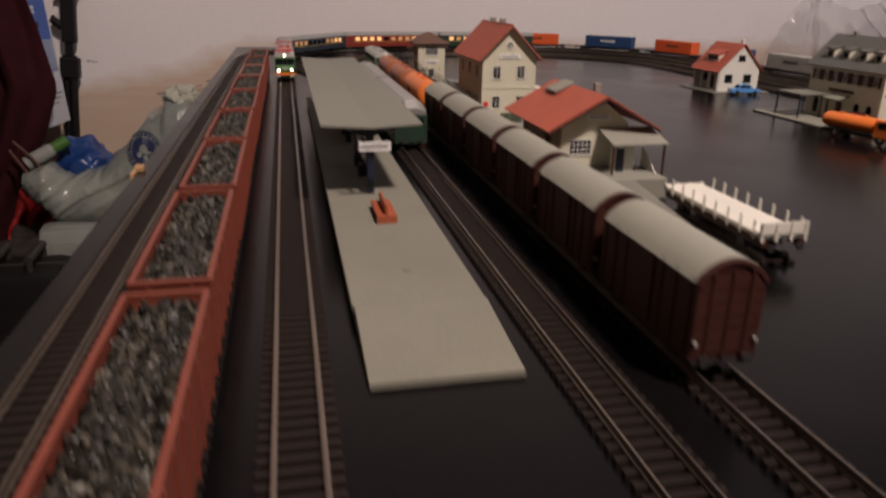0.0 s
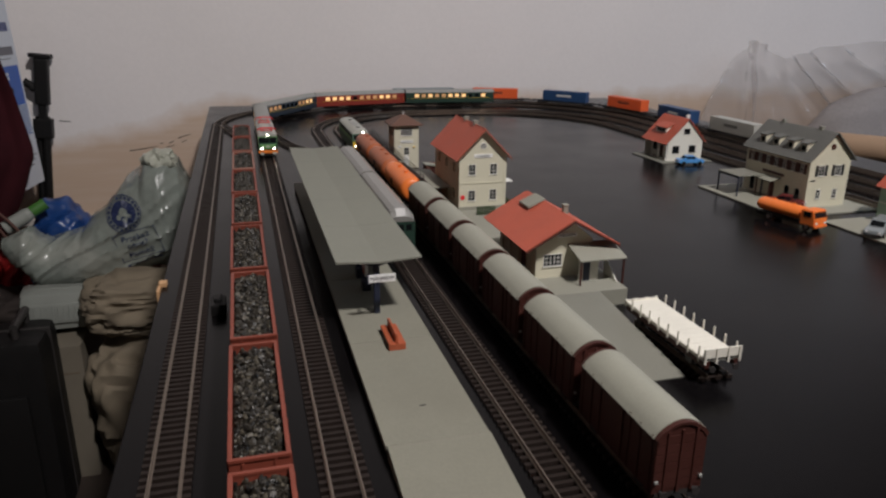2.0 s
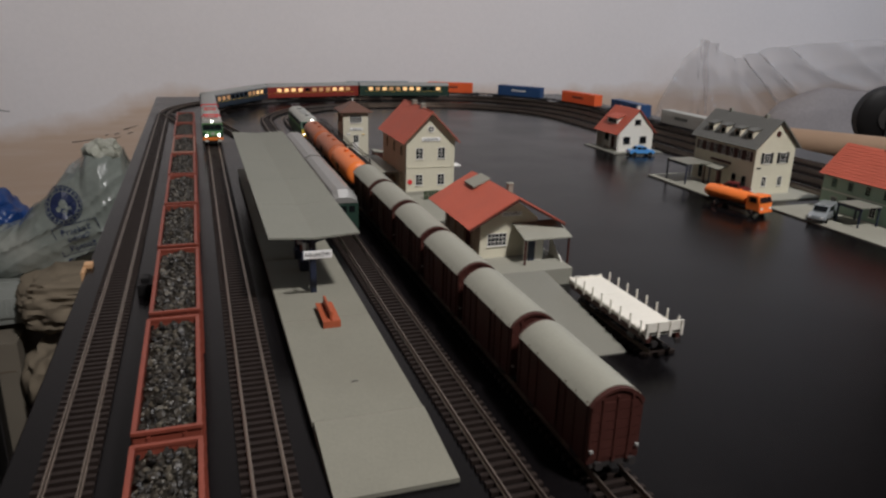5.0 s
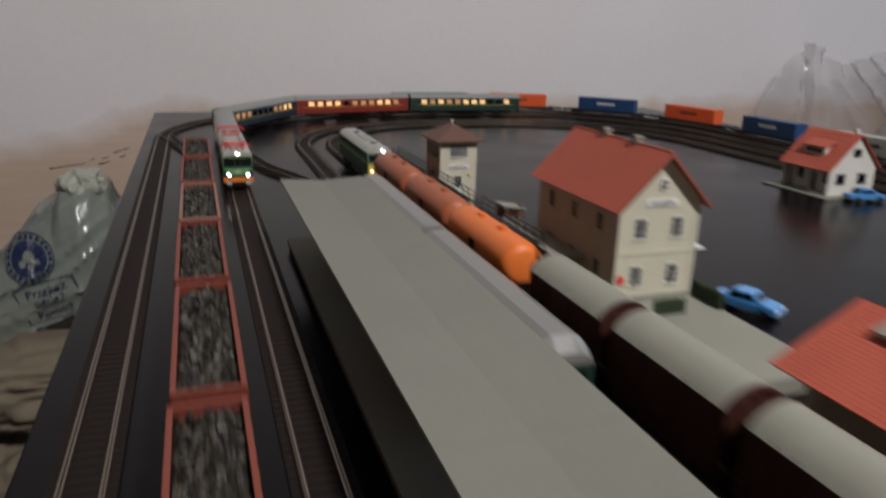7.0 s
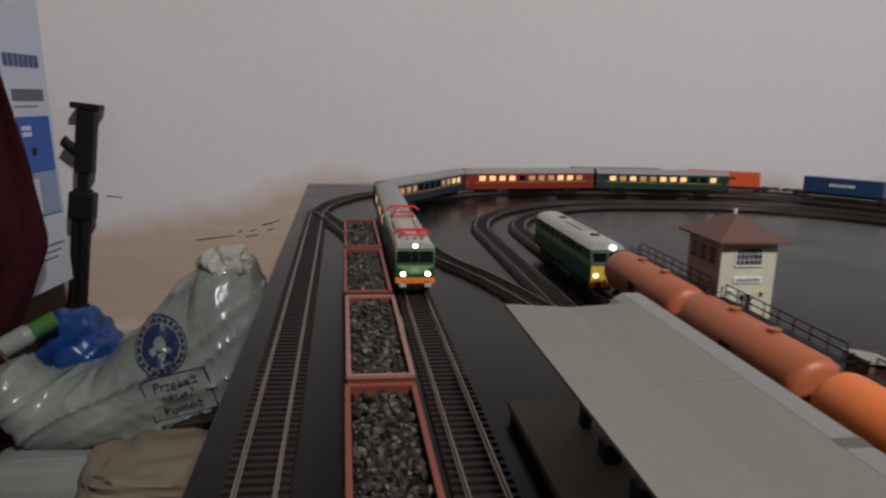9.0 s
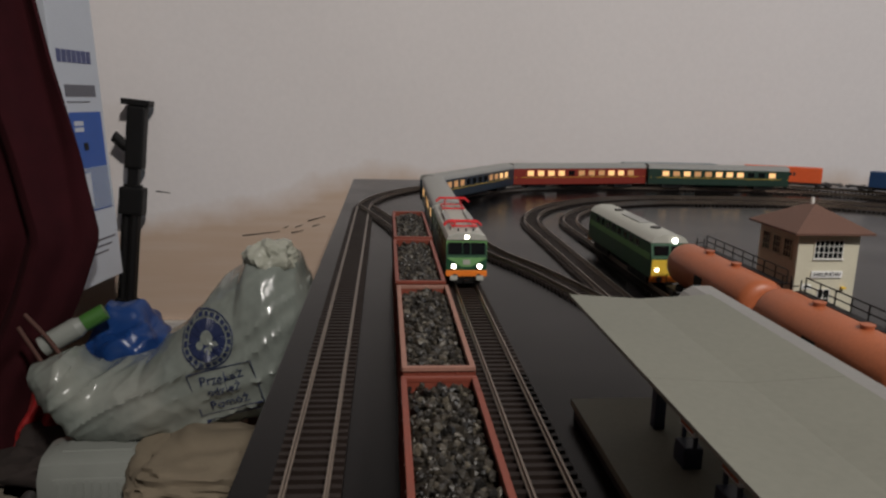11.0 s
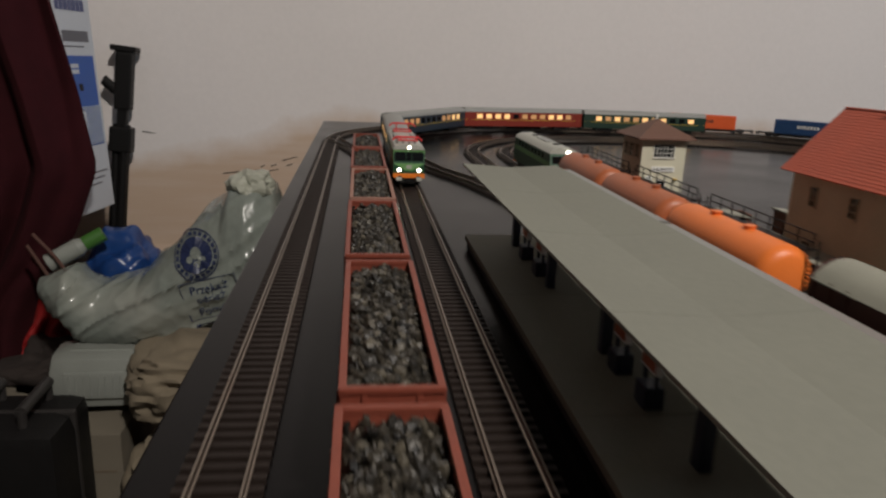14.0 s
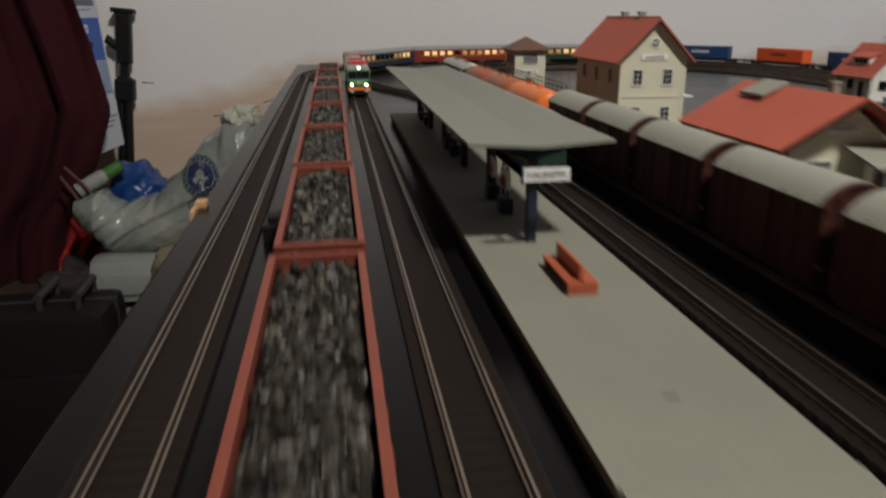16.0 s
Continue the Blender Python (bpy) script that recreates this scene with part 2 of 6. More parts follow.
# ---- mesh helpers ----
def box(bm, x0, x1, y0, y1, z0, z1, bevel=0.0):
    r = bmesh.ops.create_cube(bm, size=1.0, matrix=Matrix.Translation(((x0 + x1) / 2, (y0 + y1) / 2, (z0 + z1) / 2)) @ Matrix.Diagonal((x1 - x0, y1 - y0, z1 - z0, 1)))
    if bevel:
        edges = list({e for v in r["verts"] for e in v.link_edges})
        bmesh.ops.bevel(bm, geom=edges, offset=bevel, segments=2, affect="EDGES", profile=0.6)
    return bm


def cyl(bm, p0, p1, r0, r1=None, seg=12, caps=True):
    a, b = Vector(p0), Vector(p1)
    d = b - a
    m = Matrix.Translation((a + b) / 2) @ d.to_track_quat("Z", "Y").to_matrix().to_4x4()
    bmesh.ops.create_cone(bm, cap_ends=caps, segments=seg, radius1=r0, radius2=r0 if r1 is None else r1, depth=d.length, matrix=m)
    return bm


def prism(bm, outline, axis, a, b):
    """Extrude a closed 2D outline along an axis ('x': outline is y, z; 'y': x, z; 'z': x, y) from a to b."""
    def at(p, w):
        return {"x": (w, p[0], p[1]), "y": (p[0], w, p[1]), "z": (p[0], p[1], w)}[axis]
    v0 = [bm.verts.new(at(p, a)) for p in outline]
    v1 = [bm.verts.new(at(p, b)) for p in outline]
    n = len(outline)
    bm.faces.new(v0), bm.faces.new(v1[::-1])
    for i in range(n):
        bm.faces.new((v0[i], v1[i], v1[(i + 1) % n], v0[(i + 1) % n]))
    bmesh.ops.recalc_face_normals(bm, faces=bm.faces)
    return bm


def boxes(*items, bevel=0.0):
    bm = bmesh.new()
    for i in items:
        box(bm, *i, bevel=bevel)
    return bm


def data(name, bm, material, smooth=False):
    me = bpy.data.meshes.new(name)
    bm.to_mesh(me), bm.free()
    me.materials.append(material)
    if smooth:
        me.shade_smooth()
        me.set_sharp_from_angle(angle=radians(40))
    return me


def part(name, bm, material, parent, label="", smooth=False, m=None):
    ob = new(name, data(name, bm, material, smooth) if isinstance(bm, bmesh.types.BMesh) else bm)
    ob.parent = parent
    if m is not None:
        ob.matrix_basis = m
    return tagged(ob, label)


def thing(name, label, category, group="", m=None, kind=""):
    ob = new(name)
    ob.empty_display_size = 0.02
    if m is not None:
        ob.matrix_basis = m
    return tagged(ob, label, category, group, kind)


def solid(name, bm, material, label, category="", kind="", smooth=False, m=None, group=""):
    ob = new(name, data(name, bm, material, smooth))
    if m is not None:
        ob.matrix_basis = m
    return tagged(ob, label, category, group, kind)


def words(text, size, material, parent, m, name="lettering"):
    """Raised lettering in the built-in font, turned into a mesh."""
    c = bpy.data.curves.new(name, "FONT")
    c.body, c.size, c.align_x, c.align_y, c.extrude = text, size, "CENTER", "CENTER", 0.0002
    tmp = new(name + "_text", c)
    me = bpy.data.meshes.new_from_object(tmp.evaluated_get(bpy.context.evaluated_depsgraph_get()))
    bpy.data.objects.remove(tmp)
    bpy.data.curves.remove(c)
    me.materials.clear(), me.materials.append(material)
    ob = new(name, me)
    ob.parent, ob.matrix_basis = parent, m
    return ob


# ---- the room ----
FLOOR, CEIL = -0.86, 2.25
solid("floor", boxes((-1.6, 3.3, -2.2, 2.35, FLOOR - 0.05, FLOOR)), M_FLOOR, "dark brown floor of the room", kind="structure")
solid("ceiling", boxes((-1.6, 3.3, -2.2, 2.3, CEIL, CEIL + 0.05)), M_CEIL, "unseen ceiling, darkened to cut bounced light", kind="structure")
solid("wall_north", boxes((-1.6, 3.3, 2.27, 2.35, FLOOR, CEIL)), M_WALL, "unseen back wall, darkened to cut bounced light behind the layout", kind="structure")
# added walls out of view, dark in colour to hold the bounce down
solid("wall_west", boxes((-1.68, -1.6, -2.2, 2.35, FLOOR, CEIL)), M_WALLUNSEEN, "unseen side wall, darkened to cut bounced light", kind="structure")
solid("wall_south", boxes((-1.6, 3.3, -2.28, -2.2, FLOOR, CEIL)), M_WALLUNSEEN, "unseen back wall, darkened to cut bounced light", kind="structure")
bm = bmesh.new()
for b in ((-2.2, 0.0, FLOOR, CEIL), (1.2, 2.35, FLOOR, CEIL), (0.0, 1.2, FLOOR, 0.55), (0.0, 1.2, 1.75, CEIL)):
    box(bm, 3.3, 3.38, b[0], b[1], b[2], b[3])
solid("wall_east", bm, M_WALLUNSEEN, "unseen wall with a window opening, darkened to cut bounced light", kind="structure")
solid("baseboard", boxes((-1.6, 3.3, 2.256, 2.27, FLOOR, FLOOR + 0.08), bevel=0.004), M_SKIRT, "low painted skirting board", kind="structure")

# ---- the layout's board ----
TX0, TX1, TY0, TY1 = -0.031, 1.22, -0.60, 2.115
board = thing("layout_board", "large dark grey painted baseboard of the model railway", "table")
part("board_top", boxes((TX0, TX1, TY0, TY1, -0.018, 0.0), bevel=0.001), M_TABLE, board)
part("frame_side", boxes((TX0 + 0.006, TX0 + 0.03, TY0 + 0.01, TY1 - 0.01, -0.09, -0.018)), M_EDGE, board, "bare pine side rail under the board")
part("frame_side", boxes((TX1 - 0.03, TX1 - 0.006, TY0 + 0.01, TY1 - 0.01, -0.09, -0.018)), M_EDGE, board)
for x in (TX0 + 0.05, TX1 - 0.05):
    for y in (TY0 + 0.08, 0.9, TY1 - 0.08):
        part("leg", boxes((x - 0.02, x + 0.02, y - 0.02, y + 0.02, FLOOR, -0.018), bevel=0.002), M_EDGE, board)


# ---- tracks ----
X1, XC, X2, X3, X4 = 0.0, 0.0537, 0.0988, 0.2190, 0.2690
RAIL_TOP = 0.0062


def oval(x_left, y_back, x_right, radius, y_low, right_radius=None):
    """Centre line: up the left side, round the far end, down the right side."""
    rr = right_radius or radius
    pts = [(x_left, y_low + (y_back - radius - y_low) * i / 120) for i in range(121)]
    cx, cy = x_left + radius, y_back - radius
    pts += [(cx - radius * math.cos(a), cy + radius * math.sin(a)) for a in np.linspace(0, math.pi / 2, 60)[1:]]
    cx, cy = x_right - rr, y_back - rr
    n = max(2, int((cx - pts[-1][0]) / 0.02))
    x0 = pts[-1][0]
    pts += [(x0 + (cx - x0) * i / n, y_back) for i in range(1, n)]
    pts += [(cx + rr * math.sin(a), cy + rr * math.cos(a)) for a in np.linspace(0, math.pi / 2, 60)]
    pts += [(x_right, cy - (cy + 0.35) * i / 60) for i in range(1, 61)]
    return [Vector((x, y, 0)) for x, y in pts]


class Line:
    """A centre line that can be asked for the place and heading at a distance."""
    def __init__(self, pts):
        self.p = [pts[0]] + [b for a, b in zip(pts, pts[1:]) if (b - a).length > 1e-5]
        self.s = [0.0]
        for a, b in zip(self.p, self.p[1:]):
            self.s.append(self.s[-1] + (b - a).length)
        self.length = self.s[-1]

    def at(self, s):
        i = min(max(int(np.searchsorted(self.s, s)) - 1, 0), len(self.p) - 2)
        d = (self.p[i + 1] - self.p[i])
        return self.p[i] + d.normalized() * (s - self.s[i]), d.normalized()

    def place(self, s):
        p, d = self.at(s)
        return Matrix.Translation(p) @ Matrix.Rotation(math.atan2(-d.x, d.y), 4, "Z")


def sweep(bm, line, off, outline, step=0.02, s0=0.0, s1=None):
    s1 = line.length if s1 is None else s1
    n = max(2, int((s1 - s0) / step))
    rings = []
    for i in range(n + 1):
        p, d = line.at(s0 + (s1 - s0) * i / n)
        r = Vector((d.y, -d.x, 0))
        rings.append([bm.verts.new(p + r * (off + a) + Vector((0, 0, z))) for a, z in outline])
    for a, b in zip(rings, rings[1:]):
        for k in range(len(outline)):
            bm.faces.new((a[k], b[k], b[(k + 1) % len(outline)], a[(k + 1) % len(outline)]))
    bm.faces.new(rings[0]), bm.faces.new(rings[-1][::-1])
    bmesh.ops.recalc_face_normals(bm, faces=bm.faces)


SLEEPER = data("sleeper", boxes((-0.0145, 0.0145, -0.0016, 0.0016, 0.0, 0.0026)), M_SLEEPER)
HALF_GAUGE = 0.0086


def railway_track(line, label, single=(0, 0)):
    """Rails on a thin dark web with sleepers; those between the two distances of single are pieces of their own."""
    t = thing("railway_track", label, "railway track", "tracks of the layout")
    for side in (-1, 1):
        bm = bmesh.new()
        half = [(0.0011, 0.0026), (0.0011, 0.0032), (0.00035, 0.0034), (0.00035, 0.0050), (0.00048, 0.0052), (0.00048, RAIL_TOP)]
        sweep(bm, line, side * HALF_GAUGE, half + [(-a, z) for a, z in half[::-1]])
        part("rail", bm, M_RAIL, t)
    verts, faces = [], []
    s, pitch = 0.003, 0.0070
    while s < line.length:
        m = line.place(s)
        if single[0] <= s <= single[1]:
            o = part("sleeper", SLEEPER, None, t)
            o.matrix_basis = m
        else:
            k = len(verts)
            verts += [tuple(m @ v.co) for v in SLEEPER.vertices]
            faces += [tuple(k + i for i in f.vertices) for f in SLEEPER.polygons]
        s += pitch
    me = bpy.data.meshes.new("sleeper_run")
    me.from_pydata(verts, [], faces)
    me.materials.append(M_SLEEPER)
    tagged(part("sleeper_run", me, None, t), kind="stuff")
    return t


Y_LOW = -0.45
L1 = Line(oval(X1, 2.085, 1.10, 0.385, Y_LOW, 0.44))
L2 = Line(oval(X2, 2.000, 1.04, 0.345, Y_LOW, 0.40))
L3 = Line(oval(X3, 1.865, 0.985, 0.30, Y_LOW, 0.34))
L4 = Line(oval(X4, 1.810, 0.925, 0.25, 0.12, 0.30))


def bend(p0, d0, p1, d1, n=30):
    """A smooth line between two places with given headings."""
    p0, p1, d0, d1 = Vector((*p0, 0)), Vector((*p1, 0)), Vector((*d0, 0)), Vector((*d1, 0))
    return [p0 * (2 * u**3 - 3 * u**2 + 1) + d0 * (u**3 - 2 * u**2 + u) + p1 * (-2 * u**3 + 3 * u**2) + d1 * (u**3 - u**2) for u in np.linspace(0, 1, n)]


LC = Line([Vector((XC, Y_LOW, 0)), Vector((XC, 0.6, 0)), Vector((XC, 1.50, 0))] + bend((XC, 1.51), (0, 0.10), (X1 + 0.004, 1.73), (-0.03, 0.12)))
LX = Line(bend((X2 + 0.003, 1.66), (0.01, -0.15), (0.155, 1.38), (0.05, -0.10)) + bend((0.156, 1.378), (0.08, -0.16), (X3 - 0.001, 1.10), (0, -0.18))[1:])
railway_track(L1, "outermost track, steel rails on brown plastic sleepers", (0.45, 2.2))
railway_track(L2, "second track, steel rails on brown plastic sleepers", (0.60, 2.2))
railway_track(L3, "bare track beside the platform, rails on brown sleepers", (0.60, 1.3))
railway_track(L4, "inner track carrying the goods train", (0.0, 0.2))
railway_track(LC, "siding track hidden under the coal wagons")
railway_track(LX, "curving crossover track joining two through tracks")


def chord(line, s, length):
    """The pose of a vehicle whose near end is at distance s on the line."""
    a, _ = line.at(s + 0.15 * length)
    b, _ = line.at(s + 0.85 * length)
    d = (b - a).normalized()
    return Matrix.Translation((a + b) / 2) @ Matrix.Rotation(math.atan2(-d.x, d.y), 4, "Z")


WHEELSET = bmesh.new()
for sx in (-1, 1):
    cyl(WHEELSET, (sx * 0.0072, 0, RAIL_TOP + 0.0052), (sx * 0.0096, 0, RAIL_TOP + 0.0052), 0.0052, seg=16)
cyl(WHEELSET, (-0.0125, 0, RAIL_TOP + 0.0052), (0.0125, 0, RAIL_TOP + 0.0052), 0.0011, seg=8)
WHEELSET = data("wheelset", WHEELSET, M_DARK)


def running_gear(parent, axles, half, width=0.030, z=0.013):
    """Wheelsets, axle boxes, buffers and couplings."""
    for y in axles:
        part("wheelset", WHEELSET, None, parent, m=pose(0, y, 0))
        for sx in (-1, 1):
            part("axle_box", boxes((sx * 0.0125 - 0.001, sx * 0.0125 + 0.001, y - 0.004, y + 0.004, RAIL_TOP + 0.0025, z + 0.001)), M_DARK, parent)
    for e in (-1, 1):
        for sx in (-1, 1):
            bm = bmesh.new()
            cyl(bm, (sx * 0.0098, e * half, z + 0.001), (sx * 0.0098, e * (half + 0.0035), z + 0.001), 0.0011, seg=8)
            cyl(bm, (sx * 0.0098, e * (half + 0.0030), z + 0.001), (sx * 0.0098, e * (half + 0.0040), z + 0.001), 0.0025, seg=12)
            part("buffer", bm, M_DARK, parent)
        bm = boxes((-0.0022, 0.0022, min(e * half, e * (half + 0.0045)), max(e * half, e * (half + 0.0045)), z - 0.004, z - 0.0015))
        part("coupling", bm, M_BLACK, parent)


# ---- coal wagons ----
def coal_load(seed, material):
    rnd = random.Random(seed)
    bm = bmesh.new()
    nx, ny = 12, 48
    grid = [[bm.verts.new((-0.0131 + 0.0262 * i / nx, -0.0652 + 0.1304 * j / ny,
             0.0405 + 0.0020 * noise.noise((i * 0.5, j * 0.45, seed)) + 0.0025 * math.sin(math.pi * i / nx))) for j in range(ny + 1)] for i in range(nx + 1)]
    for i in range(nx):
        for j in range(ny):
            bm.faces.new((grid[i][j], grid[i + 1][j], grid[i + 1][j + 1], grid[i][j + 1]))
    me = bpy.data.meshes.new("heap")
    bm.to_mesh(me), bm.free()
    verts, faces = [tuple(v.co) for v in me.vertices], [tuple(f.vertices) for f in me.polygons]
    tmp = bmesh.new()
    bmesh.ops.create_icosphere(tmp, subdivisions=1, radius=1.0)
    tmp.verts.ensure_lookup_table()
    base, tri = [v.co.copy() for v in tmp.verts], [[v.index for v in f.verts] for f in tmp.faces]
    tmp.free()
    for _ in range(1000):
        x, y = rnd.uniform(-0.0124, 0.0124), rnd.uniform(-0.0640, 0.0640)
        z = 0.0408 + 0.0025 * math.sin(math.pi * (x + 0.0131) / 0.0262) + rnd.uniform(-0.0008, 0.0016)
        r = 0.0008 + 0.0020 * rnd.random() ** 1.5
        m = Matrix.Translation((x, y, z)) @ Euler((rnd.random() * 6, rnd.random() * 6, rnd.random() * 6)).to_matrix().to_4x4() @ Matrix.Diagonal((r * rnd.uniform(0.7, 1.3), r * rnd.uniform(0.7, 1.2), r * rnd.uniform(0.6, 1.0), 1))
        k = len(verts)
        verts += [tuple(m @ (v * rnd.uniform(0.60, 1.15))) for v in base]
        faces += [tuple(k + i for i in f) for f in tri]
    me2 = bpy.data.meshes.new("coal_load")
    me2.from_pydata(verts, [], faces)
    me2.materials.append(material)
    return me2


LOADS = [coal_load(s, M_COAL) for s in (3, 11)]


def coal_wagon(rim):
    t = thing("coal_wagon", "open oxide-red hopper wagon heaped with black coal", "wagon", "coal wagons on the siding")
    w, h, z0, z1 = 0.0150, 0.0668, 0.0125, 0.0462
    part("underframe", boxes((-0.013, 0.013, -h, h, 0.0105, 0.0140)), M_DARK, t)
    for sx in (-1, 1):
        part("side_wall", boxes((min(sx * w, sx * (w - 0.0013)), max(sx * w, sx * (w - 0.0013)), -h, h, z0, z1 - 0.001)), M_WAGON, t)
        part("rim", boxes((min(sx * (w + 0.0006), sx * (w - 0.0018)), max(sx * (w + 0.0006), sx * (w - 0.0018)), -h - 0.0005, h + 0.0005, z1 - 0.0016, z1 + 0.0004), bevel=0.0003), rim, t)
        bm = bmesh.new()
        for i in range(9):
            y = -h + 0.004 + (2 * h - 0.008) * i / 8
            box(bm, min(sx * w, sx * (w + 0.0011)), max(sx * w, sx * (w + 0.0011)), y - 0.0007, y + 0.0007, z0, z1 - 0.0016)
        part("side_ribs", bm, M_WAGON, t)
    for e in (-1, 1):
        part("end_wall", boxes((-w + 0.0013, w - 0.0013, min(e * h, e * (h - 0.0013)), max(e * h, e * (h - 0.0013)), z0, z1 - 0.001)), M_WAGON, t)
        part("end_rim", boxes((-w - 0.0004, w + 0.0004, min(e * (h + 0.0007), e * (h - 0.0016)), max(e * (h + 0.0007), e * (h - 0.0016)), z1 - 0.0014, z1 + 0.0006), bevel=0.0003), rim, t)
        bm = boxes((-w + 0.003, w - 0.003, min(e * h, e * (h + 0.0008)), max(e * h, e * (h + 0.0008)), 0.0365, 0.0380), (-w + 0.003, w - 0.003, min(e * h, e * (h + 0.0008)), max(e * h, e * (h + 0.0008)), 0.026, 0.0275))
        for x in (-0.008, 0.008):
            box(bm, x - 0.0008, x + 0.0008, min(e * h, e * (h + 0.0009)), max(e * h, e * (h + 0.0009)), z0, z1 - 0.002)
        part("end_stiffener", bm, M_WAGON, t)
    tagged(part("coal_load", LOADS[0], None, t, "heap of small black and grey lumps"), kind="stuff")
    running_gear(t, (-0.052, -0.036, 0.036, 0.052), h)
    return t


first = coal_wagon(M_WAGON)
first.matrix_basis = pose(XC, 0.400 - 0.1443 - 0.0705, 0)
for k in range(0, 8):
    y = 0.400 + 0.1443 * k - 0.0705
    c = copy_thing(first, pose(XC + (0.0004 if k % 2 else -0.0003), y, 0, 0, 0, 180 if k % 2 else 0))
    for o in c.children:
        if o.name.startswith("coal_load"):
            o.data = LOADS[k % 2]
        if k == 5 and (o.name.startswith("rim") or o.name.startswith("end_rim")):
            o.data = o.data.copy()
            o.data.materials[0] = M_WAGONPALE
    if k == 5:
        tagged(c, "open hopper wagon with a pale worn rim, full of coal")


# ---- covered goods vans ----
def arch(w, z0, rise, n=12):
    return [(-w + 2 * w * i / n, z0 + rise * math.sin(math.pi * i / n) ** 0.75) for i in range(n + 1)]


def goods_van():
    t = thing("goods_van", "dark brown covered goods van with a pale grey arched roof", "wagon", "covered goods vans")
    w, h = 0.0152, 0.0438
    part("underframe", boxes((-0.013, 0.013, -h, h, 0.0105, 0.0140)), M_DARK, t)
    prof = [(-w, 0.0135), (w, 0.0135)] + arch(w, 0.0475, 0.0080)[::-1]
    part("body", prism(bmesh.new(), prof, "y", -h, h), M_BROWN, t)
    outer = arch(w + 0.0012, 0.0472, 0.0095)
    inner = [(x * 0.95, z - 0.0009) for x, z in outer][::-1]
    part("roof", prism(bmesh.new(), outer + inner, "y", -h + 0.0020, h - 0.0020), M_VANROOF, t, "pale grey arched roof", smooth=True)
    for e in (-1, 1):
        for x in (-0.0085, 0.0, 0.0085):
            part("end_post", boxes((x - 0.0007, x + 0.0007, min(e * h, e * (h + 0.0011)), max(e * h, e * (h + 0.0011)), 0.0135, 0.0515)), M_BROWN, t)
        for i in range(6):
            z = 0.016 + i * 0.0055
            part("plank", boxes((-w + 0.0004, w - 0.0004, min(e * h, e * (h + 0.0004)), max(e * h, e * (h + 0.0004)), z, z + 0.0050)), M_BROWN, t)
        prof2 = [(x * 1.04, z + 0.0004) for x, z in arch(w, 0.0468, 0.0090)]
        inn = [(x * 0.94, z - 0.0012) for x, z in arch(w, 0.0468, 0.0090)][::-1]
        part("end_arch", prism(bmesh.new(), prof2 + inn, "y", min(e * (h - 0.0022), e * (h + 0.0009)), max(e * (h - 0.0022), e * (h + 0.0009))), M_BROWN, t)
        for x in (-0.0135, 0.0135):
            part("lamp_bracket", boxes((x - 0.0009, x + 0.0009, min(e * h, e * (h + 0.0016)), max(e * h, e * (h + 0.0016)), 0.0205, 0.0220)), M_COACHROOF, t)
    for sx in (-1, 1):
        part("sliding_door", boxes((min(sx * w, sx * (w + 0.0010)), max(sx * w, sx * (w + 0.0010)), -0.010, 0.010, 0.0150, 0.0470)), M_BROWN, t)
        for y in (-0.040, -0.028, -0.017, 0.017, 0.028, 0.040):
            part("side_post", boxes((min(sx * w, sx * (w + 0.0006)), max(sx * w, sx * (w + 0.0006)), y - 0.0006, y + 0.0006, 0.0135, 0.0485)), M_BROWN, t)
    running_gear(t, (-0.027, 0.027), h)
    return t


van = goods_van()
van.matrix_basis = pose(X4, 0.222 + 0.046, 0)
for k in range(1, 6):
    copy_thing(van, pose(X4, 0.222 + 0.046 + 0.0985 * k, 0, 0, 0, 180 * (k % 2)))


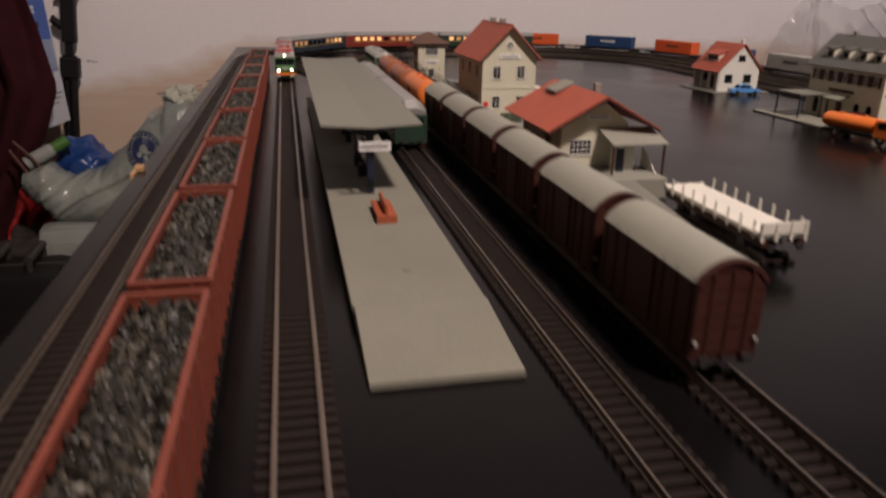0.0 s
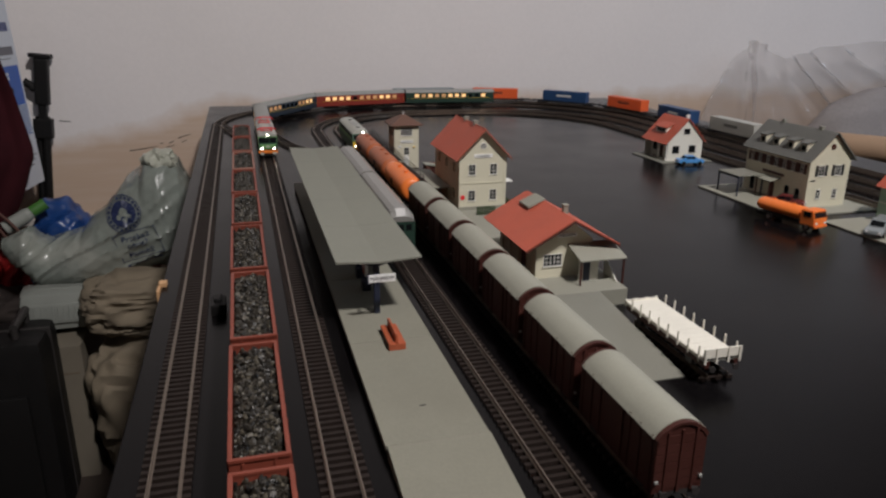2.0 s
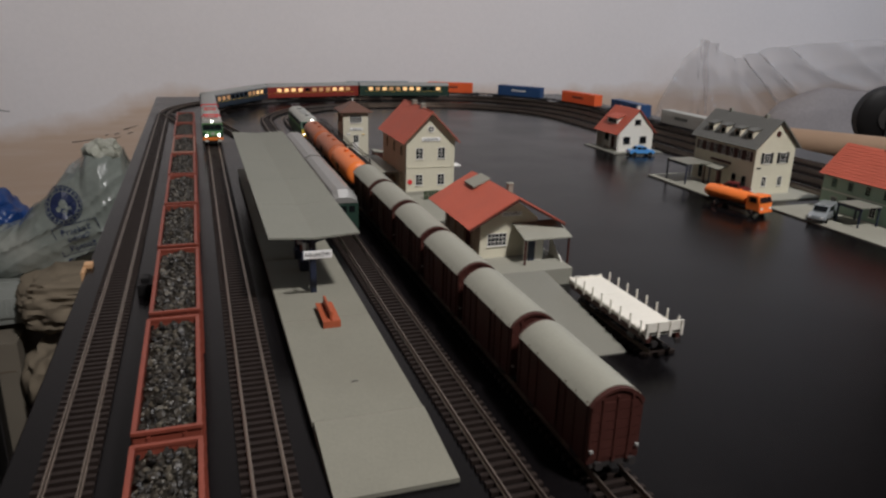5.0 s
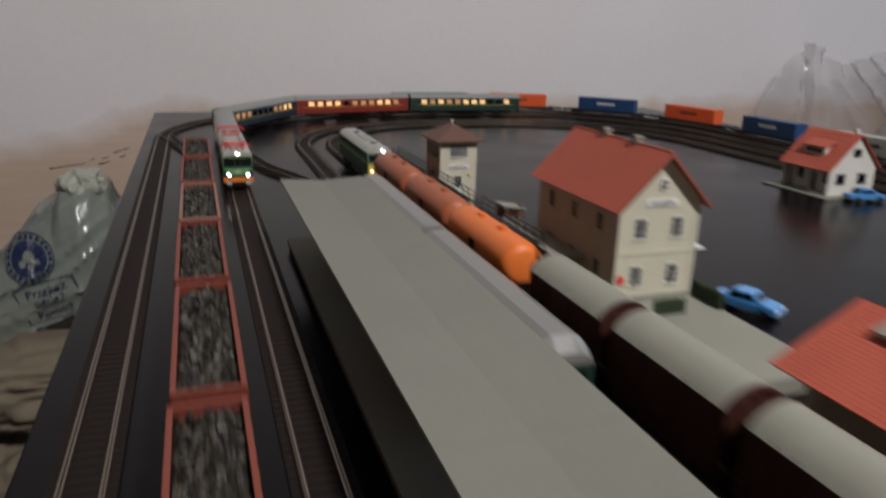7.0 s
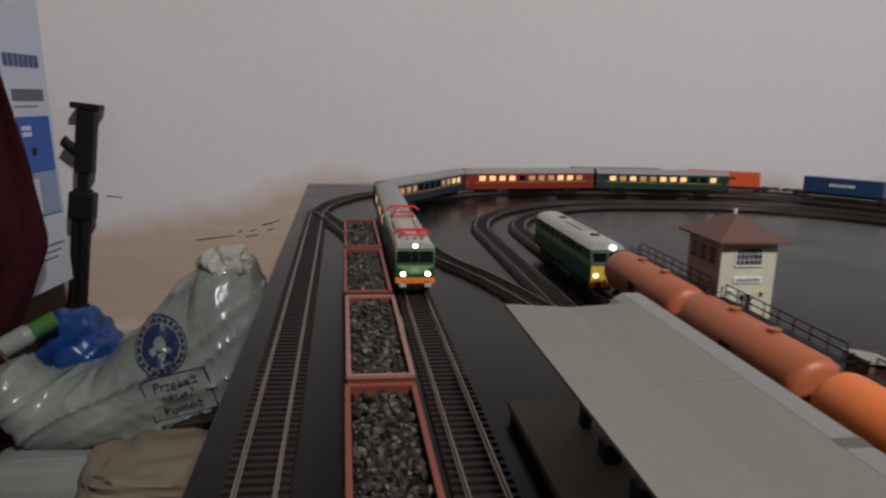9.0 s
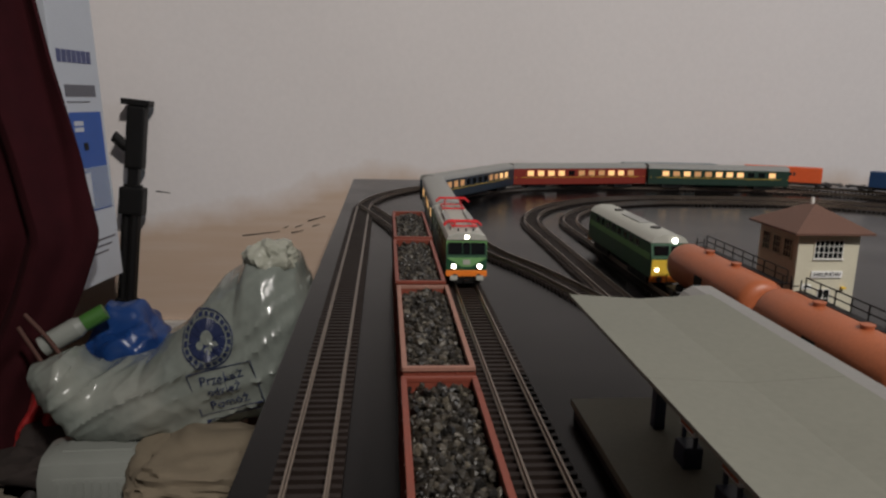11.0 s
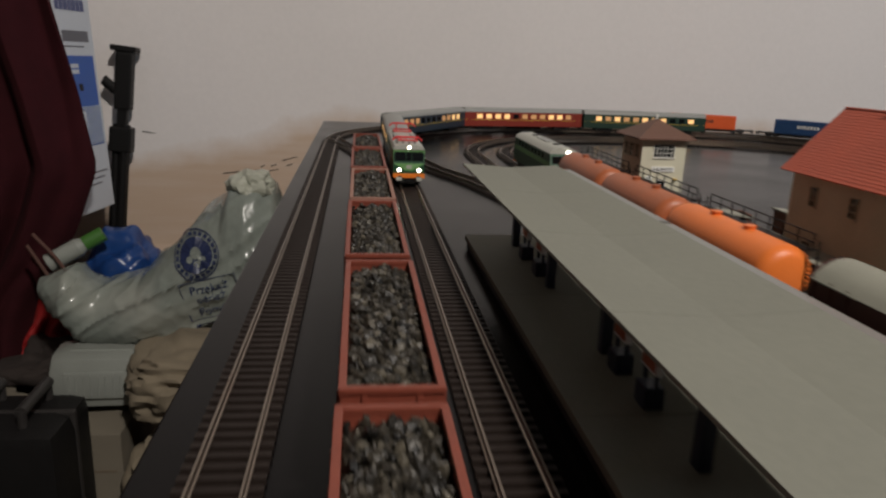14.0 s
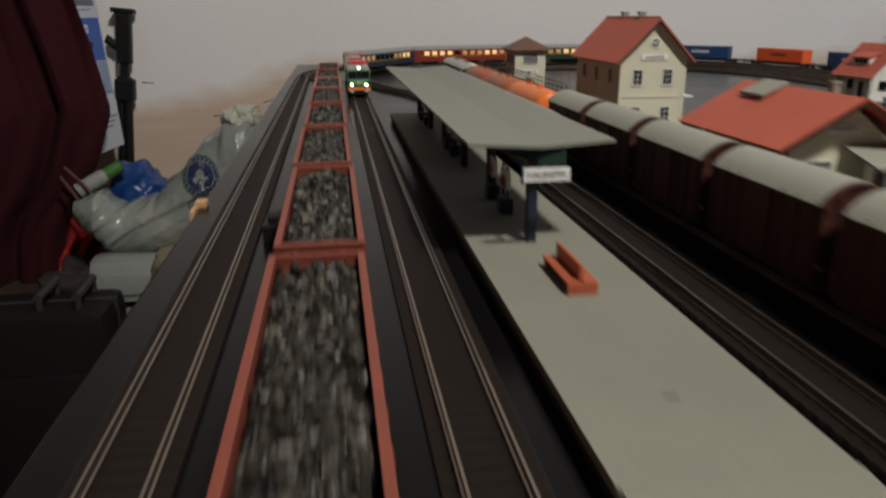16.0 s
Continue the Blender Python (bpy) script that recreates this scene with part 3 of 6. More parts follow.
# ---- tank wagons ----
def tank_wagon(paint, label):
    t = thing("tank_wagon", label, "wagon", "tank wagons in the goods train")
    h, r, zc = 0.0625, 0.0165, 0.0345
    bm = bmesh.new()
    n, rings = 24, []
    for y, k in ((-h, 0.60), (-h + 0.001, 0.80), (-h + 0.004, 0.96), (-h + 0.008, 1.0), (-0.022, 1.0), (0.022, 1.0), (h - 0.008, 1.0), (h - 0.004, 0.96), (h - 0.001, 0.80), (h, 0.60)):
        rings.append([bm.verts.new((r * k * math.cos(a), y, zc + r * k * math.sin(a))) for a in np.linspace(0, 2 * math.pi, n, endpoint=False)])
    for a, b in zip(rings, rings[1:]):
        for i in range(n):
            bm.faces.new((a[i], a[(i + 1) % n], b[(i + 1) % n], b[i]))
    bm.faces.new(rings[0][::-1]), bm.faces.new(rings[-1])
    bmesh.ops.recalc_face_normals(bm, faces=bm.faces)
    part("tank", bm, paint, t, smooth=True)
    part("underframe", boxes((-0.0125, 0.0125, -h, h, 0.0115, 0.0150), (-0.010, 0.010, -0.05, -0.03, 0.014, 0.020), (-0.010, 0.010, 0.03, 0.05, 0.014, 0.020)), M_BLACK, t)
    for y in (-0.020, 0.020):
        bm = bmesh.new()
        cyl(bm, (0, y, zc + r - 0.001), (0, y, zc + r + 0.0015), 0.0032, seg=14)
        cyl(bm, (0, y, zc + r + 0.0015), (0, y, zc + r + 0.0021), 0.0037, seg=14)
        part("filler_hatch", bm, paint, t)
    bm = boxes((0.0095, 0.0150, -h + 0.004, h - 0.004, zc + 0.0135, zc + 0.0142))
    part("walkway", bm, M_BLACK, t)
    for i in range(9):
        y = -h + 0.005 + (2 * h - 0.010) * i / 8
        bm = bmesh.new()
        cyl(bm, (0.0148, y, zc + 0.0138), (0.0148, y, zc + 0.0225), 0.00045, seg=6)
        part("railing_post", bm, M_BLACK, t)
    for z in (0.0180, 0.0225):
        bm = bmesh.new()
        cyl(bm, (0.0148, -h + 0.005, zc + z), (0.0148, h - 0.005, zc + z), 0.00045, seg=6)
        part("railing_bar", bm, M_BLACK, t)
    for e in (-1, 1):
        y = e * (h + 0.0015)
        bm = bmesh.new()
        for x in (0.0090, 0.0148):
            cyl(bm, (x, y, 0.015), (x, y * 0.97, zc + 0.0200), 0.00045, seg=6)
        for i in range(8):
            z = 0.018 + i * 0.0046
            cyl(bm, (0.0090, y, z), (0.0148, y, z), 0.0004, seg=6)
        part("ladder", bm, M_BLACK, t)
        bm = bmesh.new()
        for x in (-0.012, 0.0, 0.012):
            cyl(bm, (x, e * (h + 0.003), 0.015), (x, e * (h + 0.003), 0.0235), 0.0004, seg=6)
        cyl(bm, (-0.012, e * (h + 0.003), 0.0235), (0.012, e * (h + 0.003), 0.0235), 0.0004, seg=6)
        box(bm, -0.0125, 0.0125, min(e * h, e * (h + 0.0036)), max(e * h, e * (h + 0.0036)), 0.0142, 0.0150)
        part("end_platform", bm, M_BLACK, t)
    for sx in (-1, 1):
        part("badge", boxes((min(sx * r, sx * (r + 0.0003)), max(sx * r, sx * (r + 0.0003)), -0.006, 0.006, zc - 0.004, zc + 0.004)), M_BLACK, t)
    running_gear(t, (-0.050, -0.034, 0.034, 0.050), h + 0.001)
    return t


ta = tank_wagon(M_ORANGE, "bright orange tank wagon with black ladders and railing")
ta.matrix_basis = pose(X4, 0.906, 0)
tb = tank_wagon(M_ORANGEDULL, "dull rust-orange tank wagon with a black side railing")
tb.matrix_basis = pose(X4, 1.041, 0)
copy_thing(tb, pose(X4, 1.176, 0))


# ---- locomotives ----
def window(parent, x, y0, y1, z0, z1, material, name="window"):
    """A side window on the plane x, set barely proud."""
    s = 1 if x > 0 else -1
    return part(name, boxes((min(x, x + s * 0.0003), max(x, x + s * 0.0003), y0, y1, z0, z1)), material, parent)


def diesel_locomotive():
    t = thing("diesel_locomotive", "dark green diesel locomotive with a yellow nose and pale roof", "locomotive")
    w, h = 0.0160, 0.0930
    side = [(-h, 0.014), (h, 0.014), (h, 0.031), (h - 0.004, 0.044), (-h + 0.004, 0.044), (-h, 0.031)]
    part("body", prism(bmesh.new(), side, "x", -w, w), M_GREEN, t)
    for sx in (-1, 1):
        part("stripe", boxes((min(sx * w, sx * (w + 0.0003)), max(sx * w, sx * (w + 0.0003)), -h + 0.004, h - 0.004, 0.0290, 0.0345)), M_LGREEN, t, "light green band")
        for i in range(8):
            y = -0.062 + i * 0.017
            window(t, sx * w, y, y + 0.008, 0.0358, 0.0415, M_GLASSDARK)
        for y0, y1 in ((-0.078, -0.030), (0.030, 0.078)):
            part("bogie_side", boxes((sx * 0.0125 - 0.001, sx * 0.0125 + 0.001, y0, y1, 0.006, 0.014)), M_BLACK, t)
    outer = [(-w - 0.0003, 0.0438), (-w + 0.003, 0.0480), (-0.006, 0.0505), (0.006, 0.0505), (w - 0.003, 0.0480), (w + 0.0003, 0.0438)]
    part("roof", prism(bmesh.new(), outer, "y", -h + 0.0035, h - 0.0035), M_LOCOROOF, t, "pale grey roof", smooth=True)
    part("roof_grille", boxes((-0.0055, 0.0055, -0.030, 0.020, 0.0505, 0.0514)), M_COACHROOF, t)
    for y in (-0.055, 0.045):
        bm = bmesh.new()
        cyl(bm, (0, y, 0.0500), (0, y, 0.0518), 0.0045, seg=16)
        part("roof_fan", bm, M_DARK, t)
    for e in (-1, 1):
        def fr(d0, d1):
            return (min(e * d0, e * d1), max(e * d0, e * d1))
        a, b = fr(h, h + 0.0006)
        part("nose_panel", boxes((-w + 0.0005, w - 0.0005, a, b, 0.0165, 0.0300)), M_YELLOW, t, "yellow nose")
        part("buffer_beam", boxes((-w, w, *fr(h - 0.001, h + 0.0010), 0.0110, 0.0160)), M_ORFRONT, t)
        for x in (-0.0075, 0.0075):
            bm = boxes((x - 0.0060, x + 0.0060, *fr(h - 0.0032, h - 0.0006), 0.0335, 0.0415))
            part("cab_window", bm, M_GLASSDARK, t)
        for x in (-0.0110, 0.0110):
            bm = bmesh.new()
            cyl(bm, (x, e * h, 0.0215), (x, e * (h + 0.0012), 0.0215), 0.0017, seg=12)
            part("headlamp", bm, M_TAIL if e < 0 and x > 0 else M_HEADDIM, t)
        bm = bmesh.new()
        cyl(bm, (0.004, e * (h - 0.004), 0.0458), (0.004, e * (h - 0.0015), 0.0458), 0.0022, seg=12)
        part("top_lamp", bm, M_HEADDIM, t)
    running_gear(t, (-0.070, -0.054, -0.038, 0.038, 0.054, 0.070), h + 0.0006)
    return t


dl = diesel_locomotive()
dl.matrix_basis = pose(X4, 1.262 + 0.097, 0)


def electric_locomotive():
    t = thing("electric_locomotive", "two-tone green electric locomotive with orange bumper and red pantographs", "locomotive")
    w, h = 0.0168, 0.0880
    side = [(-h, 0.0140), (h, 0.0140), (h, 0.0290), (h - 0.0035, 0.0440), (-h + 0.0035, 0.0440), (-h, 0.0290)]
    part("body", prism(bmesh.new(), side, "x", -w, w), M_GREEN, t)
    roof = [(-w - 0.0002, 0.0438), (-w + 0.0015, 0.0468), (-0.008, 0.0492), (0.008, 0.0492), (w - 0.0015, 0.0468), (w + 0.0002, 0.0438)]
    part("roof", prism(bmesh.new(), roof, "y", -h + 0.0015, h - 0.0015), M_LOCOROOF, t, "pale grey roof", smooth=True)
    for sx in (-1, 1):
        part("stripe", boxes((min(sx * w, sx * (w + 0.0003)), max(sx * w, sx * (w + 0.0003)), -h + 0.002, h - 0.002, 0.0305, 0.0425)), M_LGREEN, t, "light green upper side")
        for y in (-0.052, -0.020, 0.012, 0.044):
            window(t, sx * (w + 0.0003), y, y + 0.011, 0.0330, 0.0395, M_GLASSDARK)
        for y0, y1 in ((-0.070, -0.028), (0.028, 0.070)):
            part("bogie_side", boxes((sx * 0.0125 - 0.0012, sx * 0.0125 + 0.0012, y0, y1, 0.006, 0.0145)), M_BLACK, t)
        part("roof_resistor", boxes((min(sx * 0.0075, sx * 0.0130), max(sx * 0.0075, sx * 0.0130), -0.022, 0.022, 0.0478, 0.0510), bevel=0.0006), M_COACHROOF, t)
    for e in (-1, 1):
        def fr(d0, d1):
            return (min(e * d0, e * d1), max(e * d0, e * d1))
        bm = bmesh.new()
        v = [bm.verts.new((x, e * (h + 0.0005), z)) for x, z in ((-w, 0.0292), (w, 0.0292), (0.004, 0.0215), (-0.004, 0.0215))]
        u = [bm.verts.new((p.co.x, e * (h - 0.0005), p.co.z)) for p in v]
        bm.faces.new(v), bm.faces.new(u[::-1])
        for i in range(4):
            bm.faces.new((v[i], u[i], u[(i + 1) % 4], v[(i + 1) % 4]))
        bmesh.ops.recalc_face_normals(bm, faces=bm.faces)
        part("nose_chevron", bm, M_LGREEN, t, "light green chevron")
        slope = 0.0035 / 0.0150
        for x0, x1 in ((-0.0155, -0.0036), (-0.0030, 0.0030), (0.0036, 0.0155)):
            bm = bmesh.new()
            c = [(x0, 0.0318), (x1, 0.0318), (x1, 0.0415), (x0, 0.0415)]
            va = [bm.verts.new((x, e * (h + 0.0005 - (z - 0.029) * slope), z)) for x, z in c]
            vb = [bm.verts.new((x, e * (h - 0.0010 - (z - 0.029) * slope), z)) for x, z in c]
            bm.faces.new(va), bm.faces.new(vb[::-1])
            for i in range(4):
                bm.faces.new((va[i], vb[i], vb[(i + 1) % 4], va[(i + 1) % 4]))
            bmesh.ops.recalc_face_normals(bm, faces=bm.faces)
            part("cab_window", bm, M_GLASSDARK, t)
        part("window_band", boxes((-w, w, *fr(h - 0.0042, h - 0.0026), 0.0300, 0.0436)), M_LGREEN, t)
        part("bumper_panel", boxes((-w - 0.0003, w + 0.0003, *fr(h - 0.002, h + 0.0010), 0.0135, 0.0185), bevel=0.0003), M_ORFRONT, t, "orange bumper panel")
        part("badge", boxes((-0.0030, 0.0030, *fr(h, h + 0.0009), 0.0235, 0.0275)), M_LOCOROOF, t)
        for x in (-0.0108, 0.0108):
            bm = bmesh.new()
            cyl(bm, (x, e * h, 0.0222), (x, e * (h + 0.0018), 0.0222), 0.0024, seg=16)
            lampring = part("headlamp", bm, M_DARK, t)
            bm = bmesh.new()
            cyl(bm, (x, e * (h + 0.0018), 0.0222), (x, e * (h + 0.0022), 0.0222), 0.0020, seg=16)
            part("lens", bm, M_HEADLAMP, lampring, "glowing white lens")
            part("buffer_plate", boxes((x - 0.0030, x + 0.0030, *fr(h + 0.0046, h + 0.0054), 0.0112, 0.0152), bevel=0.0004), M_LOCOROOF, t)
        bm = bmesh.new()
        cyl(bm, (0, e * (h - 0.006), 0.0462), (0, e * (h - 0.0020), 0.0462), 0.0022, seg=16)
        toplamp = part("top_headlamp", bm, M_DARK, t)
        bm = bmesh.new()
        cyl(bm, (0, e * (h - 0.0020), 0.0462), (0, e * (h - 0.0015), 0.0462), 0.0019, seg=16)
        part("lens", bm, M_HEADLAMP, toplamp, "glowing white lens")
        for x in (-0.006, 0.0005, 0.0065):
            bm = bmesh.new()
            cyl(bm, (x, e * (h - 0.014), 0.048), (x, e * (h - 0.014), 0.0515), 0.0011, 0.0005, seg=8)
            part("horn", bm, M_DARK, t)
        part("skirt", boxes((-0.012, 0.012, *fr(h - 0.004, h + 0.0008), 0.0075, 0.0135)), M_BLACK, t)
        # pantograph: the far one raised, the near one folded
        y0 = e * 0.050
        zt = 0.0600 if e > 0 else 0.0535
        bm = bmesh.new()
        for x in (-0.0105, 0.0105):
            cyl(bm, (x, y0 - 0.016, 0.0515), (x, y0 + 0.016, 0.0515), 0.0007, seg=6)
        for y in (-0.014, 0.014):
            cyl(bm, (-0.0105, y0 + y, 0.0515), (0.0105, y0 + y, 0.0515), 0.0008, seg=6)
        panto = part("pantograph", bm, M_RED, t, "red pantograph frame")
        for x in (-0.0085, 0.0085):
            for y in (-0.014, 0.014):
                bm = bmesh.new()
                cyl(bm, (x, y0 + y, 0.0515), (x * 0.9, y0 - y * (0.5 if e > 0 else 1.0), (0.0515 + zt) / 2), 0.0005, seg=6)
                cyl(bm, (x * 0.9, y0 - y * (0.5 if e > 0 else 1.0), (0.0515 + zt) / 2), (x * 0.8, y0 + y * 0.15, zt), 0.0005, seg=6)
                part("arm", bm, M_RED, panto)
        for y in (-0.0035, 0.0035):
            bm = bmesh.new()
            cyl(bm, (-0.0125, y0 + y, zt), (0.0125, y0 + y, zt), 0.0007, seg=6)
            for x in (-1, 1):
                cyl(bm, (x * 0.0125, y0 + y, zt), (x * 0.0165, y0 + y, zt - 0.0035), 0.0007, seg=6)
            part("contact_strip", bm, M_RED, panto)
        for x in (-0.0105, 0.0105):
            for y in (-0.012, 0.012):
                bm = bmesh.new()
                cyl(bm, (x, y0 + y, 0.0478), (x, y0 + y, 0.0512), 0.0012, seg=8)
                part("insulator", bm, M_WHITE, t)
    running_gear(t, (-0.062, -0.038, 0.038, 0.062), h + 0.001)
    return t


LOCO_Y = 1.27
el = electric_locomotive()
el.matrix_basis = chord(L2, LOCO_Y - Y_LOW, 0.184)


# ---- passenger coaches ----
def coach(paint, label, lit, length=0.262, seed=0):
    rnd = random.Random(seed)
    t = thing("passenger_coach", label, "railway coach", "coaches of the lit passenger train")
    w, h = 0.0163, length / 2
    part("body", boxes((-w, w, -h, h, 0.0130, 0.0415), bevel=0.0008), paint, t)
    outer = [(-w - 0.0002, 0.0412)] + [(-w * math.cos(a), 0.0425 + 0.0070 * math.sin(a) ** 0.7) for a in np.linspace(0.1, math.pi - 0.1, 13)] + [(w + 0.0002, 0.0412)]
    part("roof", prism(bmesh.new(), outer, "y", -h + 0.0003, h - 0.0003), M_COACHROOF, t, "grey arched roof", smooth=True)
    n = 11
    for sx in (-1, 1):
        part("trim_line", boxes((min(sx * w, sx * (w + 0.0002)), max(sx * w, sx * (w + 0.0002)), -h + 0.002, h - 0.002, 0.0255, 0.0262)), M_YELLOW, t)
        for i in range(n):
            y = -h + 0.022 + (length - 0.044) * (i + 0.5) / n
            r = rnd.random()
            m = (M_LITWIN if r < lit else M_DIMWIN if r < lit + 0.35 else M_GLASSDARK)
            window(t, sx * w, y - 0.0060, y + 0.0060, 0.0285, 0.0375, m)
        for e in (-1, 1):
            part("door", boxes((min(sx * w, sx * (w + 0.0003)), max(sx * w, sx * (w + 0.0003)), e * (h - 0.010) - 0.0045, e * (h - 0.010) + 0.0045, 0.0150, 0.0395)), paint, t)
    for e in (-1, 1):
        part("gangway", boxes((-0.006, 0.006, min(e * h, e * (h + 0.0030)), max(e * h, e * (h + 0.0030)), 0.0135, 0.0400), bevel=0.0008), M_BLACK, t)
        part("bogie", boxes((-0.0135, 0.0135, e * (h - 0.045) - 0.018, e * (h - 0.045) + 0.018, 0.0065, 0.0130)), M_BLACK, t)
    part("underfloor_box", boxes((-0.010, 0.010, -0.035, 0.040, 0.0075, 0.0130)), M_BLACK, t)
    running_gear(t, tuple(e * (h - 0.045) + d for e in (-1, 1) for d in (-0.0135, 0.0135)), h)
    return t


s = LOCO_Y - Y_LOW + 0.184 + 0.008
for paint, lab, lit, seed in ((M_COACHGREEN, "dark green passenger coach with warmly lit windows", 0.30, 1), (M_COACHBLUE, "dark blue-green passenger coach with dim windows", 0.10, 2),
                              (M_COACHRED, "red passenger coach with brightly lit windows", 0.50, 4), (M_COACHGREEN, "dark green passenger coach with lit windows", 0.30, 5)):
    c = coach(paint, lab, lit, seed=seed)
    c.matrix_basis = chord(L2, s, 0.262)
    s += 0.270


def double_deck_coach(tail):
    t = thing("double_deck_coach", "green double-deck coach with a silver-grey roof" + (" and a rounded tail" if tail else ""), "railway coach", "double-deck coaches")
    w, h = 0.0163, 0.1010
    part("body", boxes((-w, w, -h, h, 0.0090, 0.0380), bevel=0.0008), M_COACHGREEN, t)
    outer = [(-w, 0.0378), (-w + 0.0008, 0.0430), (-0.0110, 0.0490), (-0.0055, 0.0520), (0.0055, 0.0520), (0.0110, 0.0490), (w - 0.0008, 0.0430), (w, 0.0378)]
    part("roof", prism(bmesh.new(), outer, "y", -h + (0.006 if tail else 0.001), h - 0.001), M_SILVER, t, "silver-grey roof", smooth=False)
    if tail:
        bm = bmesh.new()
        a = [bm.verts.new((x, -h + 0.006, z)) for x, z in outer]
        b = [bm.verts.new((x * 0.93, -h - 0.0005, 0.0378 + (z - 0.0378) * 0.45)) for x, z in outer]
        bm.faces.new(b)
        for i in range(len(a) - 1):
            bm.faces.new((a[i], a[i + 1], b[i + 1], b[i]))
        bm.faces.new((a[-1], a[0], b[0], b[-1])), bm.faces.new(a[::-1])
        bmesh.ops.recalc_face_normals(bm, faces=bm.faces)
        part("roof_end", bm, M_SILVER, t)
        for x in (-0.009, 0.0, 0.009):
            part("end_window", boxes((x - 0.0032, x + 0.0032, -h - 0.0004, -h + 0.001, 0.0275, 0.0345)), M_GLASSDARK, t)
    for sx in (-1, 1):
        for i in range(10):
            y = -h + 0.014 + (2 * h - 0.028) * (i + 0.5) / 10
            window(t, sx * w, y - 0.0055, y + 0.0055, 0.0150, 0.0225, M_GLASSDARK, "lower_window")
            window(t, sx * w, y - 0.0055, y + 0.0055, 0.0290, 0.0365, M_GLASSDARK, "upper_window")
        for i in range(5):
            y = -0.045 + i * 0.018
            o = part("roof_window", boxes((-0.0022, 0.0022, -0.0050, 0.0050, -0.0002, 0.0005)), M_VANROOF, t, m=Matrix.Translation((sx * 0.0132, y, 0.0462)) @ Matrix.Rotation(sx * radians(52), 4, "Y"))
        part("trim_line", boxes((min(sx * w, sx * (w + 0.0002)), max(sx * w, sx * (w + 0.0002)), -h + 0.002, h - 0.002, 0.0252, 0.0260)), M_YELLOW, t)
    for e in (-1, 1):
        part("bogie", boxes((-0.0130, 0.0130, e * (h - 0.022) - 0.015, e * (h - 0.022) + 0.015, 0.0062, 0.0095)), M_BLACK, t)
        if not (tail and e < 0):
            part("bellows", boxes((-0.0140, 0.0140, min(e * h, e * (h + 0.0025)), max(e * h, e * (h + 0.0025)), 0.010, 0.0470)), M_BLACK, t)
    running_gear(t, (-h + 0.010, -h + 0.034, h - 0.034, h - 0.010), h)
    return t


dd = double_deck_coach(True)
s = 0.69 - Y_LOW
dd.matrix_basis = chord(L3, s, 0.202)
d2 = double_deck_coach(False)
d2.matrix_basis = chord(L3, s + 0.208, 0.202)


# ---- container train ----
def container_wagon(paint, label, length, height, load="container"):
    t = thing("container_wagon", label, "wagon", "wagons of the container train")
    part("frame", boxes((-0.012, 0.012, -0.104, 0.104, 0.0125, 0.0150), (-0.003, 0.003, -0.09, 0.09, 0.009, 0.0125)), M_DARK, t)
    hl = length / 2
    bm = boxes((-0.0138, 0.0138, -hl, hl, 0.0152, 0.0152 + height), bevel=0.0004)
    c = part(load, bm, paint, t, "coloured ribbed container")
    for sx in (-1, 1):
        bm = bmesh.new()
        n = int(length / 0.0045)
        for i in range(n):
            y = -hl + 0.003 + (length - 0.006) * (i + 0.5) / n
            box(bm, min(sx * 0.0138, sx * 0.0143), max(sx * 0.0138, sx * 0.0143), y - 0.0011, y + 0.0011, 0.0170, 0.0152 + height - 0.002)
        part("side_ribs", bm, paint, c)
        for i in range(7):
            y = -0.022 + i * 0.0065
            part("marking", boxes((min(sx * 0.0143, sx * 0.0145), max(sx * 0.0143, sx * 0.0145), y, y + 0.0042, 0.0152 + height * 0.45, 0.0152 + height * 0.66)), M_WHITE if paint is M_BLUEBOX else M_INK, c, "plain lettering bar")
    running_gear(t, (-0.082, -0.066, 0.066, 0.082), 0.104)
    return t


S_BACK = (2.085 - 0.385 - Y_LOW) + 0.385 * math.pi / 2
S_BOX = S_BACK + (0.50 - 0.385)
protos = {"grey": container_wagon(M_GREYBOX, "long blue-grey bogie wagon in the container train", 0.186, 0.029, "wagon_body"),
          "orange": container_wagon(M_ORBOX, "flat wagon carrying an orange shipping container", 0.138, 0.029),
          "blue": container_wagon(M_BLUEBOX, "flat wagon carrying a dark blue shipping container", 0.138, 0.029),
          "silver": container_wagon(M_SILVERBOX, "flat wagon carrying a silver shipping container", 0.150, 0.029)}
used = set()
for k, c in enumerate(("grey", "orange", "blue", "orange", "blue", "silver")):
    m = chord(L1, S_BOX - 0.010 + 0.224 * k, 0.208)
    if c in used:
        copy_thing(protos[c], m)
    else:
        protos[c].matrix_basis = m
        used.add(c)

tagged(copy_thing(van, chord(L1, S_BOX - 0.010 + 0.224 * 6, 0.093)), "dark brown covered van at the end of the container train", "wagon", "wagons of the container train")


# ---- platform ----
pf = thing("station_platform", "long pale grey island platform with a sloping end", "platform")
PX0, PX1 = 0.1262, 0.1925
for i in range(5):
    y0 = 0.311 + i * 0.145
    part("deck_slab", boxes((PX0, PX1, y0, min(y0 + 0.1446, 1.036), 0.0055, 0.0092), bevel=0.0003), M_PLAT, pf)
part("side_base", boxes((PX0 + 0.0015, PX1 - 0.0015, 0.300, 1.034, 0.0, 0.0055)), M_PLATEDGE, pf)
part("end_ramp", prism(bmesh.new(), [(0.2465, 0.0), (0.3109, 0.0), (0.3109, 0.0090), (0.2465, 0.0028)], "x", PX0 + 0.0012, PX1 + 0.0008), M_PLAT, pf, "sloping platform end")
